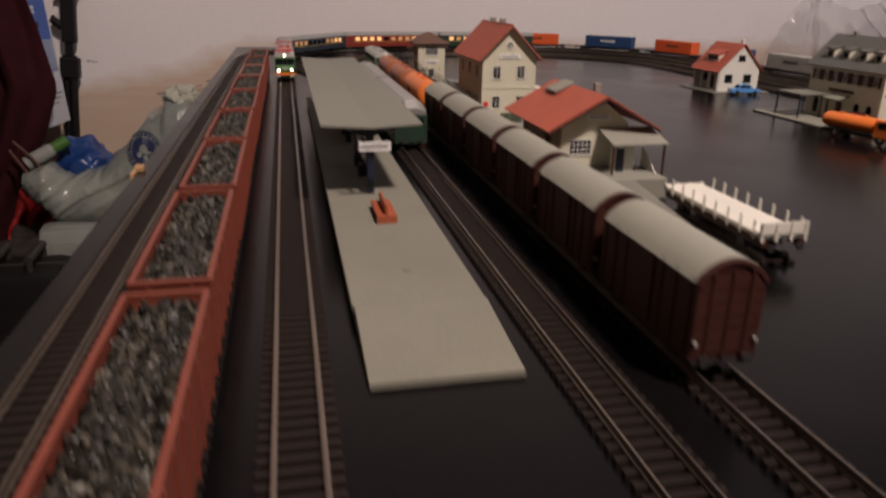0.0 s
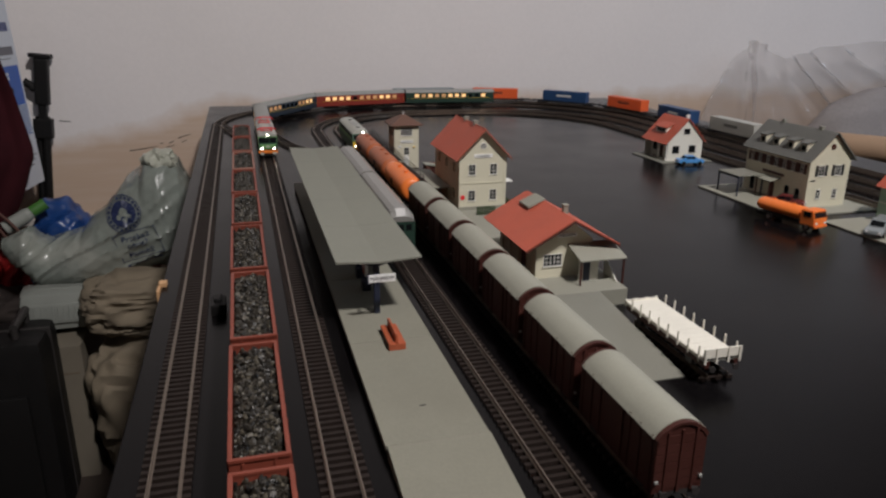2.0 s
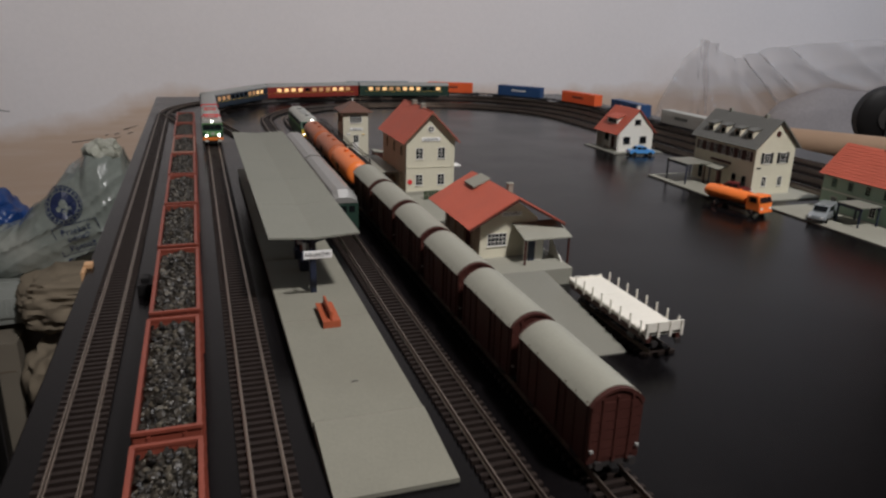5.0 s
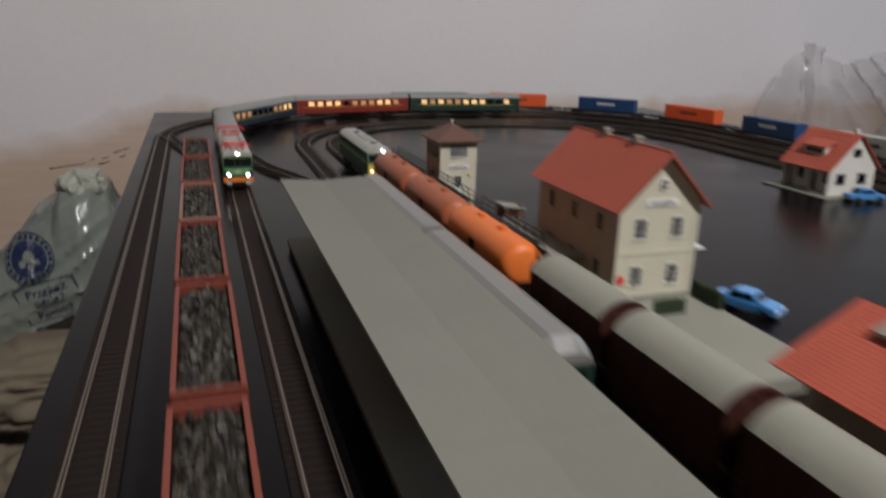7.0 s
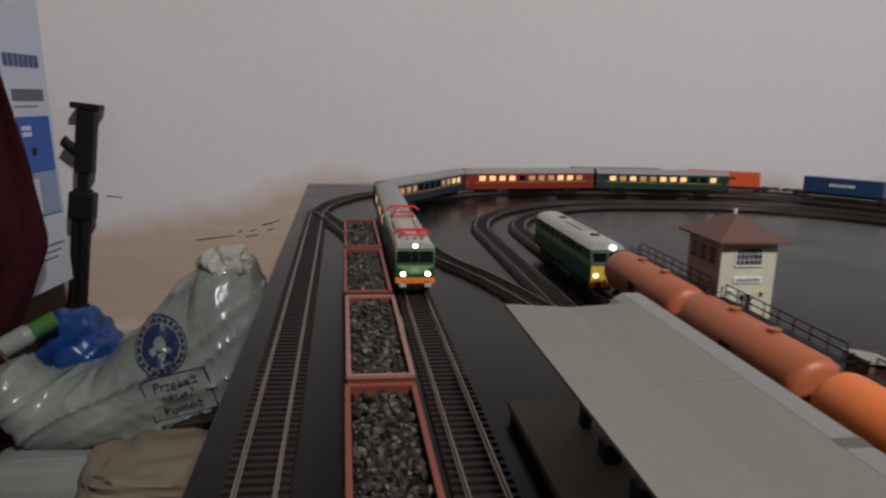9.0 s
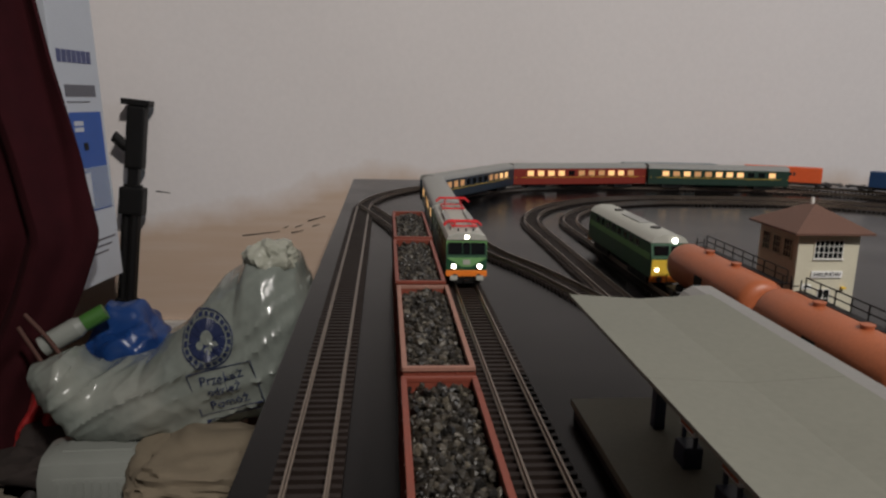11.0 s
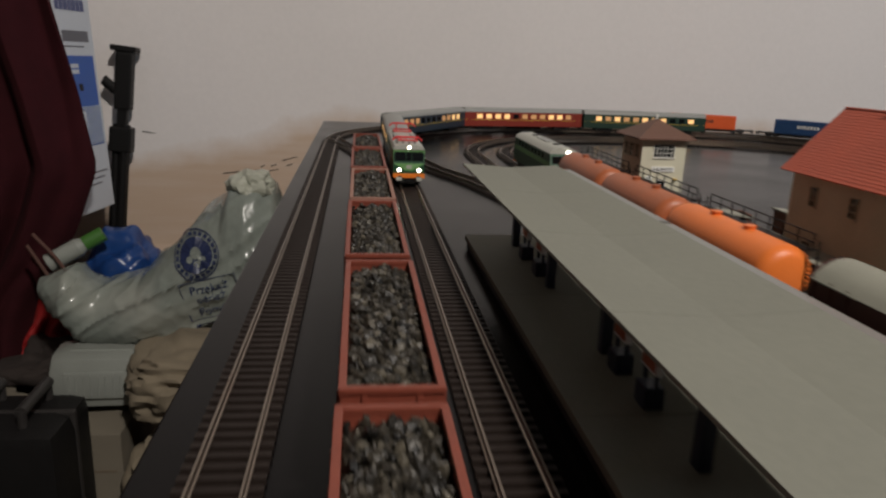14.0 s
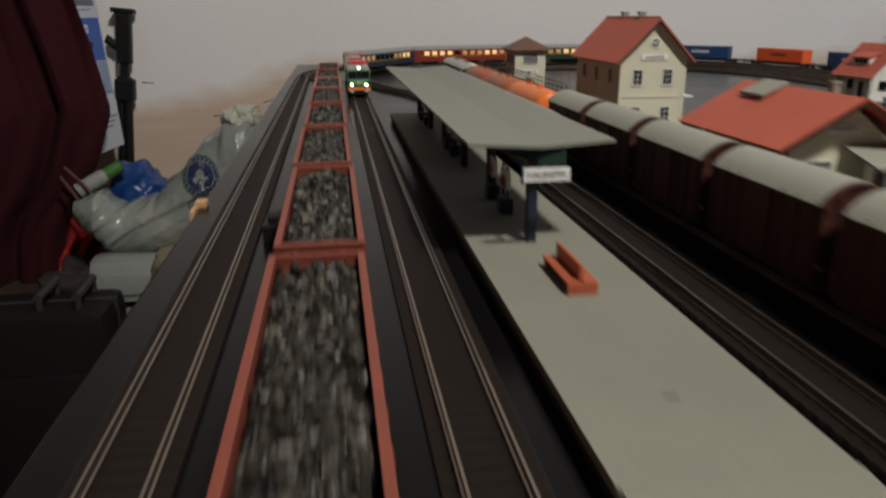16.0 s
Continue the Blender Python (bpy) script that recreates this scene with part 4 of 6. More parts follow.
part("drain_slot", boxes((0.1572, 0.1618, 0.3508, 0.3522, 0.0090, 0.0094), bevel=0.0002), M_DARK, pf)

cn = thing("platform_canopy", "grey flat butterfly roof over the platform on navy posts", "canopy")
CX = 0.1585
for i in range(5):
    y0 = 0.4955 + i * 0.1082
    sec = [(0.1222, 0.0625), (CX, 0.0602), (0.1945, 0.0625), (0.1945, 0.0640), (CX, 0.0618), (0.1222, 0.0640)]
    part("roof_panel", prism(bmesh.new(), sec, "y", y0, y0 + 0.1079), M_ROOFGREY, cn)
for i in range(6):
    y = 0.513 + i * 0.0978
    bm = boxes((CX - 0.0025, CX + 0.0025, y - 0.003, y + 0.003, 0.0092, 0.0602), bevel=0.0005)
    part("post", bm, M_NAVY, cn)
    bm = bmesh.new()
    for sx in (-1, 1):
        prism(bm, [(CX + sx * 0.002, 0.0520), (CX + sx * 0.031, 0.0612), (CX + sx * 0.002, 0.0598)], "y", y - 0.0012, y + 0.0012)
    part("bracket", bm, M_NAVY, cn)


def name_board(m, label):
    t = thing("station_name_board", label, "sign", "station name boards", m)
    part("board", boxes((-0.0115, 0.0115, -0.0006, 0.0006, -0.0033, 0.0033), bevel=0.0002), M_SIGN, t)
    words("HALINÓW", 0.0042, M_INK, t, pose(0, -0.0007, 0, 90, 0, 0))
    words("HALINÓW", 0.0042, M_INK, t, pose(0, 0.0007, 0, 90, 0, 180))
    part("hanger", boxes((-0.0125, -0.0113, -0.0008, 0.0008, -0.0040, 0.0040), (-0.0040, -0.0022, 0.0004, 0.0150, -0.0010, 0.0010)), M_NAVY, t)
    return t


nb = name_board(pose(0.1510, 0.4915, 0.0488), "white station name board with black letters on a post")
nb.location.x += 0.0085
nb2 = copy_thing(nb, pose(CX + 0.0125, 0.9010, 0.0490))


def platform_bench(m, label):
    t = thing("platform_bench", label, "bench", "", m)
    for sx in (-1, 1):
        part("seat", boxes((min(sx * 0.001, sx * 0.0066), max(sx * 0.001, sx * 0.0066), -0.0185, 0.0185, 0.0042, 0.0054), bevel=0.0003), M_BENCH, t)
        part("side_support", boxes((min(sx * 0.001, sx * 0.0060), max(sx * 0.001, sx * 0.0060), -0.0180, -0.0160, 0.0, 0.0042), (min(sx * 0.001, sx * 0.0060), max(sx * 0.001, sx * 0.0060), 0.0160, 0.0180, 0.0, 0.0042)), M_BENCH, t)
    part("backrest", boxes((-0.0009, 0.0009, -0.0165, 0.0165, 0.0, 0.0120), bevel=0.0003), M_BENCH, t)
    part("end_plate", boxes((-0.0066, 0.0066, -0.0197, -0.0186, 0.0, 0.0052), bevel=0.0002), M_BENCH, t)
    return t


bench = platform_bench(pose(0.1605, 0.4555, 0.0092), "brick-red double-sided bench standing on the open platform")
def notice_stand(m):
    t = thing("notice_stand", "dark platform notice stand with a pinkish poster under the canopy", "notice board", "notice stands under the canopy", m)
    part("base", boxes((-0.0040, 0.0040, -0.0055, 0.0055, 0.0, 0.0095), bevel=0.0008), M_NAVY, t)
    for y in (-0.0055, 0.0055):
        part("upright", boxes((-0.0008, 0.0008, y - 0.0006, y + 0.0006, 0.0095, 0.0300)), M_NAVY, t)
    part("poster_panel", boxes((-0.0014, 0.0014, -0.0070, 0.0070, 0.0150, 0.0270), bevel=0.0003), M_SIGN, t)
    for sx in (-1, 1):
        part("poster_print", boxes((min(sx * 0.0014, sx * 0.0017), max(sx * 0.0014, sx * 0.0017), -0.0060, 0.0060, 0.0162, 0.0225)), M_BENCH, t)
    return t


stand = notice_stand(pose(CX, 0.968, 0.0092))
for y in (0.930, 0.786, 0.754, 0.605, 0.570):
    copy_thing(stand, pose(CX, y, 0.0092))


# ---- model buildings ----
def framed_window(parent, side, u, z, w, h, plane, bars=(1, 2), frame=M_WHITE, glass=M_GLASSDARK, shutters=None):
    """A window with frame, dark pane and glazing bars. side: 'y-' faces -y on plane y, 'x-' faces -x on plane x."""
    def b(u0, u1, z0, z1, d0, d1):
        if side == "y-":
            return (u0, u1, plane - d1, plane - d0, z0, z1)
        if side == "y+":
            return (u0, u1, plane + d0, plane + d1, z0, z1)
        if side == "x-":
            return (plane - d1, plane - d0, u0, u1, z0, z1)
        return (plane + d0, plane + d1, u0, u1, z0, z1)
    f = 0.0005
    fr = part("window", boxes(b(u - w / 2, u - w / 2 + f, z, z + h, -0.0005, 0.0007), b(u + w / 2 - f, u + w / 2, z, z + h, -0.0005, 0.0007), b(u - w / 2, u + w / 2, z + h - f, z + h, -0.0005, 0.0007), b(u - w / 2 - 0.0006, u + w / 2 + 0.0006, z - 0.0006, z + f * 0.7, -0.0005, 0.0012)), frame, parent)
    part("pane", boxes(b(u - w / 2 + f, u + w / 2 - f, z + f, z + h - f, -0.0006, 0.0002)), glass, fr)
    bm = bmesh.new()
    for i in range(1, bars[0] + 1):
        x = u - w / 2 + w * i / (bars[0] + 1)
        box(bm, *b(x - 0.00020, x + 0.00020, z, z + h, 0.0, 0.0005))
    for i in range(1, bars[1] + 1):
        q = z + h * i / (bars[1] + 1)
        box(bm, *b(u - w / 2, u + w / 2, q - 0.00020, q + 0.00020, 0.0, 0.0005))
    part("glazing_bar", bm, frame, fr)
    if shutters:
        for sg in (-1, 1):
            c = u + sg * (w / 2 + 0.0030)
            part("shutter", boxes(b(c - 0.0024, c + 0.0024, z - 0.0004, z + h + 0.0004, 0.0, 0.0006)), shutters, parent)
    return fr


def gable_walls(parent, x0, x1, y0, y1, z0, eave, ridge, front, sides, ridge_axis="y"):
    """Four walls of a house whose ridge runs along y; gables face -y and +y."""
    xm = (x0 + x1) / 2
    t = 0.0016
    for y in (y0, y1 - t):
        part("gable_wall", prism(bmesh.new(), [(x0, z0), (x1, z0), (x1, eave), (xm, ridge), (x0, eave)], "y", y, y + t), front, parent)
    for x in (x0, x1 - t):
        part("side_wall", boxes((x + 0.0001, x + t - 0.0001, y0 + t, y1 - t, z0, eave)), sides, parent)


def tiled_slope(parent, edge, top, y0, y1, material, rows=9, name="roof_slope", step=0.0004):
    """One roof slope from the eave (x, z) up to the ridge (x, z), stepped in courses of tiles."""
    (xa, za), (xb, zb) = edge, top
    d = Vector((xb - xa, zb - za))
    nrm = Vector((-d.y, d.x)).normalized()
    if nrm.y < 0:
        nrm = -nrm
    line = [(xb, zb), (xa, za)]
    for i in range(rows):
        p0, p1 = Vector((xa, za)) + d * (i / rows), Vector((xa, za)) + d * ((i + 1) / rows)
        line += [tuple(p0 + nrm * (0.0010 + step)), tuple(p1 + nrm * 0.0010)]
    bm = prism(bmesh.new(), line, "y", y0, y1)
    return part(name, bm, material, parent)


def chimney(parent, x, y, z0, z1, r=0.0028, paint=M_GREYPL):
    bm = boxes((x - r, x + r, y - r, y + r, z0, z1), (x - r - 0.0006, x + r + 0.0006, y - r - 0.0006, y + r + 0.0006, z1, z1 + 0.0012))
    return part("chimney", bm, paint, parent)


def station_building():
    t = thing("station_building", "cream two-storey station house with a red tiled gable roof", "building")
    x0, x1, y0, y1, zb, eave, ridge = 0.3245, 0.3885, 0.8155, 0.938, 0.0115, 0.0835, 0.1160
    xm = (x0 + x1) / 2
    gable_walls(t, x0, x1, y0, y1, zb, eave, ridge, M_CREAM, M_TAN)
    part("plinth", boxes((x0 - 0.0008, x1 + 0.0008, y0 - 0.0008, y1 + 0.0008, 0.0, zb + 0.004)), M_GREYPL, t)
    part("string_course", boxes((x0 - 0.0006, x1 + 0.0006, y0 - 0.0007, y0 + 0.0002, 0.0465, 0.0478)), M_CREAM, t)
    part("corner_strip", boxes((x0 - 0.0005, x0 + 0.003, y0 - 0.0005, y0 + 0.0002, zb, eave)), M_CREAM, t)
    part("corner_strip", boxes((x1 - 0.003, x1 + 0.0005, y0 - 0.0005, y0 + 0.0002, zb, eave)), M_CREAM, t)
    over, drop = 0.006, 0.0055
    tiled_slope(t, (x0 - over, eave - drop), (xm, ridge + 0.0012), y0 - 0.006, y1 + 0.005, M_TILERED, 22, step=0.0002)
    tiled_slope(t, (x1 + over, eave - drop), (xm, ridge + 0.0012), y0 - 0.006, y1 + 0.005, M_TILERED, 22, step=0.0002)
    bm = bmesh.new()
    cyl(bm, (xm, y0 - 0.006, ridge + 0.0024), (xm, y1 + 0.005, ridge + 0.0024), 0.0010, seg=8)
    part("ridge_tile", bm, M_TILERED, t)
    for e in (-1, 1):
        bm = prism(bmesh.new(), [(xm + e * (xm - x0 + over), eave - drop - 0.0012), (xm, ridge - 0.0006), (xm, ridge + 0.0012), (xm + e * (xm - x0 + over), eave - drop + 0.0004)], "y", y0 - 0.0068, y0 - 0.0060)
        part("barge_board", bm, M_BRICK, t)
    chimney(t, xm + 0.001, y0 + 0.038, ridge - 0.006, ridge + 0.0062)
    chimney(t, xm + 0.001, y0 + 0.080, ridge - 0.006, ridge + 0.0062)
    for u in (0.3415, 0.3710):
        framed_window(t, "y-", u, 0.0580, 0.0098, 0.0142, y0)
        framed_window(t, "y-", u, 0.0235, 0.0098, 0.0142, y0)
    for y in (0.840, 0.877, 0.914):
        framed_window(t, "x-", y, 0.0590, 0.0075, 0.0125, x0, frame=M_TAN)
        framed_window(t, "x-", y, 0.0230, 0.0075, 0.0140, x0, frame=M_TAN)
    bm = bmesh.new()
    cyl(bm, (xm, y0 + 0.0002, 0.0960), (xm, y0 - 0.0008, 0.0960), 0.0046, seg=20)
    attic = part("attic_window", bm, M_WHITE, t, "round attic window")
    bm = bmesh.new()
    cyl(bm, (xm, y0, 0.0960), (xm, y0 - 0.0010, 0.0960), 0.0035, seg=20)
    part("pane", bm, M_GLASSDARK, attic)
    part("glazing_bar", boxes((xm - 0.0038, xm + 0.0038, y0 - 0.0014, y0 - 0.0008, 0.0956, 0.0964), (xm - 0.0004, xm + 0.0004, y0 - 0.0014, y0 - 0.0008, 0.0922, 0.0998)), M_WHITE, attic)
    nb = part("name_board", boxes((xm - 0.0125, xm + 0.0125, y0 - 0.0010, y0, 0.0807, 0.0853)), M_SIGN, t)
    words("HALINÓW", 0.0040, M_INK, nb, pose(xm, y0 - 0.0011, 0.0830, 90, 0, 0))
    bm = bmesh.new()
    cyl(bm, (0.3290, y0 - 0.0001, 0.0285), (0.3290, y0 - 0.0012, 0.0285), 0.0032, seg=20)
    part("round_sign", bm, M_RED, t, "round red sign")
    part("side_porch_roof", boxes((x1, x1 + 0.012, y0 + 0.004, y0 + 0.022, 0.0455, 0.0467)), M_WHITE, t)
    # awning towards the tracks
    part("awning", boxes((0.3000, 0.3245, 0.855, 0.975, 0.0330, 0.0345), bevel=0.0002), M_GREYPL, t, "grey flat awning")
    for y in (0.862, 0.897, 0.932, 0.968):
        part("awning_post", boxes((0.3015, 0.3030, y - 0.0008, y + 0.0008, 0.0115, 0.0330)), M_BROWN, t)
    part("awning_fascia", boxes((0.2994, 0.3001, 0.854, 0.976, 0.0300, 0.0350)), M_BROWN, t)
    return t


station_building()
solid("station_forecourt", boxes((0.2940, 0.3960, 0.690, 0.985, 0.0, 0.0110), bevel=0.0004), M_GREYPL, "pale grey raised forecourt slab round the station", "platform")


def hedge(x0, x1, y0, y1, z0, h, label):
    """A low picket fence overgrown with a clipped hedge."""
    t = thing("garden_fence", label, "fence", "fences by the station")
    rnd = random.Random(5)
    part("rail_bar", boxes((x0, x1, y0, y1, z0 + h * 0.75, z0 + h * 0.75 + 0.0008), (x0, x1, y0, y1, z0 + h * 0.25, z0 + h * 0.25 + 0.0008)), M_HEDGE, t)
    n = int(max(x1 - x0, y1 - y0) / 0.0032)
    for i in range(n):
        u = (i + 0.5) / n
        x, y = (x0 + (x1 - x0) * u, (y0 + y1) / 2) if x1 - x0 > y1 - y0 else ((x0 + x1) / 2, y0 + (y1 - y0) * u)
        part("picket", boxes((x - 0.0011, x + 0.0011, y - 0.0009, y + 0.0009, z0, z0 + h * rnd.uniform(0.92, 1.05))), M_HEDGE, t)
    return t


hedge(0.3400, 0.3660, 0.788, 0.790, 0.011, 0.011, "low dark green picket fence in front of the station")
hedge(0.3925, 0.3945, 0.785, 0.830, 0.011, 0.012, "dark green fence along the station garden")


def small_hut(m, label, w=0.020, d=0.018, h=0.030):
    t = thing("small_hut", label, "shed", "huts by the tracks", m)
    for a in ((-w / 2, w / 2, d / 2 - 0.001, d / 2), (-w / 2, -w / 2 + 0.001, -d / 2, d / 2), (w / 2 - 0.001, w / 2, -d / 2, d / 2)):
        part("wall", boxes((*a, 0.0, h)), M_BRICK, t)
    part("door", boxes((-w / 4, w / 4, -d / 2, -d / 2 + 0.001, 0.0, h * 0.85)), M_BROWN, t)
    part("front_panel", boxes((-w / 2, -w / 4, -d / 2, -d / 2 + 0.001, 0.0, h), (w / 4, w / 2, -d / 2, -d / 2 + 0.001, 0.0, h)), M_BRICK, t)
    part("roof", prism(bmesh.new(), [(-w / 2 - 0.002, h), (w / 2 + 0.002, h - 0.003), (w / 2 + 0.002, h - 0.0015), (-w / 2 - 0.002, h + 0.0015)], "y", -d / 2 - 0.002, d / 2 + 0.002), M_GREYPL, t, "pale grey sloping roof")
    return t


small_hut(pose(0.343, 1.035, 0), "small brown hut with a pale grey roof")
small_hut(pose(0.392, 1.030, 0), "small brown shed with a pale lean-to roof", 0.026, 0.018, 0.032)


def goods_shed():
    t = thing("goods_shed", "cream goods shed with a wide orange-red roof and canopy", "building")
    part("plinth", boxes((0.3000, 0.3930, 0.4960, 0.6600, 0.0, 0.0160), bevel=0.0004), M_GREYPL, t, "pale grey loading plinth")
    x0, x1, y0, y1, zb, eave, ridge = 0.3180, 0.3760, 0.5400, 0.6400, 0.0160, 0.0530, 0.0745
    xm = (x0 + x1) / 2 + 0.002
    t0 = 0.0016
    for y in (y0, y1 - t0):
        part("gable_wall", prism(bmesh.new(), [(x0, zb), (x1, zb), (x1, eave), (xm, ridge), (x0, eave)], "y", y, y + t0), M_CREAM, t)
    part("side_wall", boxes((x0 + 0.0001, x0 + t0, y0 + t0, y1 - t0, zb, eave)), M_TAN, t, "tan plastic side wall")
    part("side_wall", boxes((x1 - t0, x1 - 0.0001, y0 + t0, y1 - t0, zb, eave)), M_TAN, t)
    for y in (0.556, 0.582, 0.608, 0.630):
        part("side_post", boxes((x0 - 0.0010, x0 + 0.0002, y - 0.0010, y + 0.0010, zb, eave)), M_TAN, t)
    part("loading_door", boxes((x0 - 0.0006, x0 + 0.0002, 0.5650, 0.5760, zb, 0.0420)), M_BROWN, t)
    tiled_slope(t, (0.3010, 0.0490), (xm, ridge + 0.0015), y0 - 0.0150, y1 + 0.0060, M_TILERED, 22, step=0.00012)
    tiled_slope(t, (0.3975, 0.0490), (xm, ridge + 0.0015), y0 - 0.0150, y1 + 0.0060, M_TILERED, 22, step=0.00012)
    part("roof_skylight", prism(bmesh.new(), [(xm - 0.017, 0.0700), (xm + 0.001, 0.0780), (xm + 0.001, 0.0795), (xm - 0.017, 0.0718)], "y", 0.598, 0.624), M_GREYPL, t, "pale grey roof hatch")
    chimney(t, xm + 0.006, 0.561, 0.070, 0.0815, 0.0024)
    for e, xa in ((-1, 0.3010), (1, 0.3975)):
        bm = prism(bmesh.new(), [(xa, 0.0472), (xm, ridge - 0.0008), (xm, ridge + 0.0014), (xa, 0.0492)], "y", y0 - 0.0160, y0 - 0.0151)
        part("barge_board", bm, M_BROWN, t)
    framed_window(t, "y-", 0.3350, 0.0275, 0.0195, 0.0125, y0, bars=(4, 2))
    nb = part("name_board", boxes((xm - 0.0100, xm + 0.0100, y0 - 0.0009, y0, 0.0560, 0.0600)), M_SIGN, t)
    words("HALINÓW", 0.0036, M_INK, nb, pose(xm, y0 - 0.0010, 0.0580, 90, 0, 0))
    part("office_wall", boxes((0.3560, 0.3760, y0 - 0.0160, y0 - 0.0148, zb, 0.0400)), M_WHITEWALL, t)
    part("office_door", boxes((0.3600, 0.3670, y0 - 0.0167, y0 - 0.0160, zb, 0.0350)), M_NAVY, t)
    part("porch_roof", prism(bmesh.new(), [(y0 + 0.002, 0.0480), (y0 - 0.0300, 0.0400), (y0 - 0.0300, 0.0412), (y0 + 0.002, 0.0494)], "x", 0.3500, 0.3980), M_GREYPL, t, "grey sloping porch roof")
    for x in (0.3520, 0.3960):
        part("porch_post", boxes((x - 0.0008, x + 0.0008, y0 - 0.0285, y0 - 0.0269, zb if x < 0.393 else 0.0, 0.0405)), M_BROWN, t)
    part("side_brace", prism(bmesh.new(), [(y0 - 0.027, 0.0160), (y0, 0.0160), (y0, 0.034)], "x", 0.3905, 0.3915), M_WHITEWALL, t)
    return t


goods_shed()
solid("loading_ramp", prism(bmesh.new(), [(0.356, 0.0), (0.4955, 0.0), (0.4955, 0.0158), (0.356, 0.0010)], "x", 0.3000, 0.3640), M_GREYRAMP, "grey loading ramp sloping down from the goods shed", "ramp")


def signal_box():
    t = thing("signal_box", "tall cream signal box with a brown hipped roof", "building")
    x0, x1, y0, y1, top = 0.3080, 0.3510, 1.150, 1.200, 0.0745
    for y in (y0, y1 - 0.0015):
        part("front_wall", boxes((x0, x1, y, y + 0.0015, 0.0, top)), M_CREAM, t)
    for x in (x0, x1 - 0.0015):
        part("side_wall", boxes((x + 0.0001, x + 0.0014, y0 + 0.0015, y1 - 0.0015, 0.0, top)), M_TAN, t)
    xm, ym = (x0 + x1) / 2, (y0 + y1) / 2
    bm = bmesh.new()
    o = 0.0065
    b = [bm.verts.new((x, y, top)) for x, y in ((x0 - o, y0 - o), (x1 + o, y0 - o), (x1 + o, y1 + o), (x0 - o, y1 + o))]
    c = [bm.verts.new((x, y, top + 0.0014)) for x, y in ((x0 - o, y0 - o), (x1 + o, y0 - o), (x1 + o, y1 + o), (x0 - o, y1 + o))]
    r = [bm.verts.new((xm, ym - 0.004, top + 0.0175)), bm.verts.new((xm, ym + 0.004, top + 0.0175))]
    bm.faces.new(b[::-1])
    for i in range(4):
        bm.faces.new((b[i], b[(i + 1) % 4], c[(i + 1) % 4], c[i]))
    bm.faces.new((c[0], c[1], r[0])), bm.faces.new((c[1], c[2], r[1], r[0])), bm.faces.new((c[2], c[3], r[1])), bm.faces.new((c[3], c[0], r[0], r[1]))
    bmesh.ops.recalc_face_normals(bm, faces=bm.faces)
    part("roof", bm, M_TILEBROWN, t, "brown hipped roof")
    bm = bmesh.new()
    cyl(bm, (xm, ym, top + 0.016), (xm, ym, top + 0.0215), 0.0012, seg=8)
    part("finial", bm, M_WHITE, t)
    framed_window(t, "y-", xm, 0.0575, 0.0205, 0.0130, y0, bars=(5, 2))
    framed_window(t, "y-", xm, 0.0235, 0.0090, 0.0130, y0, bars=(1, 1))
    part("door", boxes((xm - 0.0042, xm + 0.0042, y0 - 0.0005, y0 + 0.0002, 0.0030, 0.0220)), M_WHITE, t)
    nb = part("name_board", boxes((xm - 0.0105, xm + 0.0115, y0 - 0.0010, y0, 0.0445, 0.0490)), M_SIGN, t)
    words("HALINÓW", 0.0040, M_INK, nb, pose(xm + 0.0005, y0 - 0.0011, 0.04675, 90, 0, 0))
    part("small_plate", boxes((x0 + 0.0055, x0 + 0.0120, y0 - 0.0008, y0, 0.0365, 0.0398)), M_SIGN, t)
    part("lettering_bar", boxes((x0 + 0.0065, x0 + 0.0110, y0 - 0.0010, y0 - 0.0008, 0.0376, 0.0387)), M_INK, t)
    part("wall_light", boxes((x1 - 0.0100, x1 - 0.0070, y0 - 0.0030, y0, 0.0370, 0.0382)), M_YELLOW, t)
    for y in (1.162, 1.176, 1.190):
        framed_window(t, "x-", y, 0.0560, 0.0100, 0.0130, x0, bars=(2, 2), frame=M_TAN)
    framed_window(t, "x-", 1.172, 0.0270, 0.0080, 0.0120, x0, bars=(1, 1), frame=M_TAN)
    part("steps", boxes((xm - 0.006, xm + 0.006, y0 - 0.006, y0, 0.0, 0.0030)), M_GREYPL, t)
    return t


signal_box()


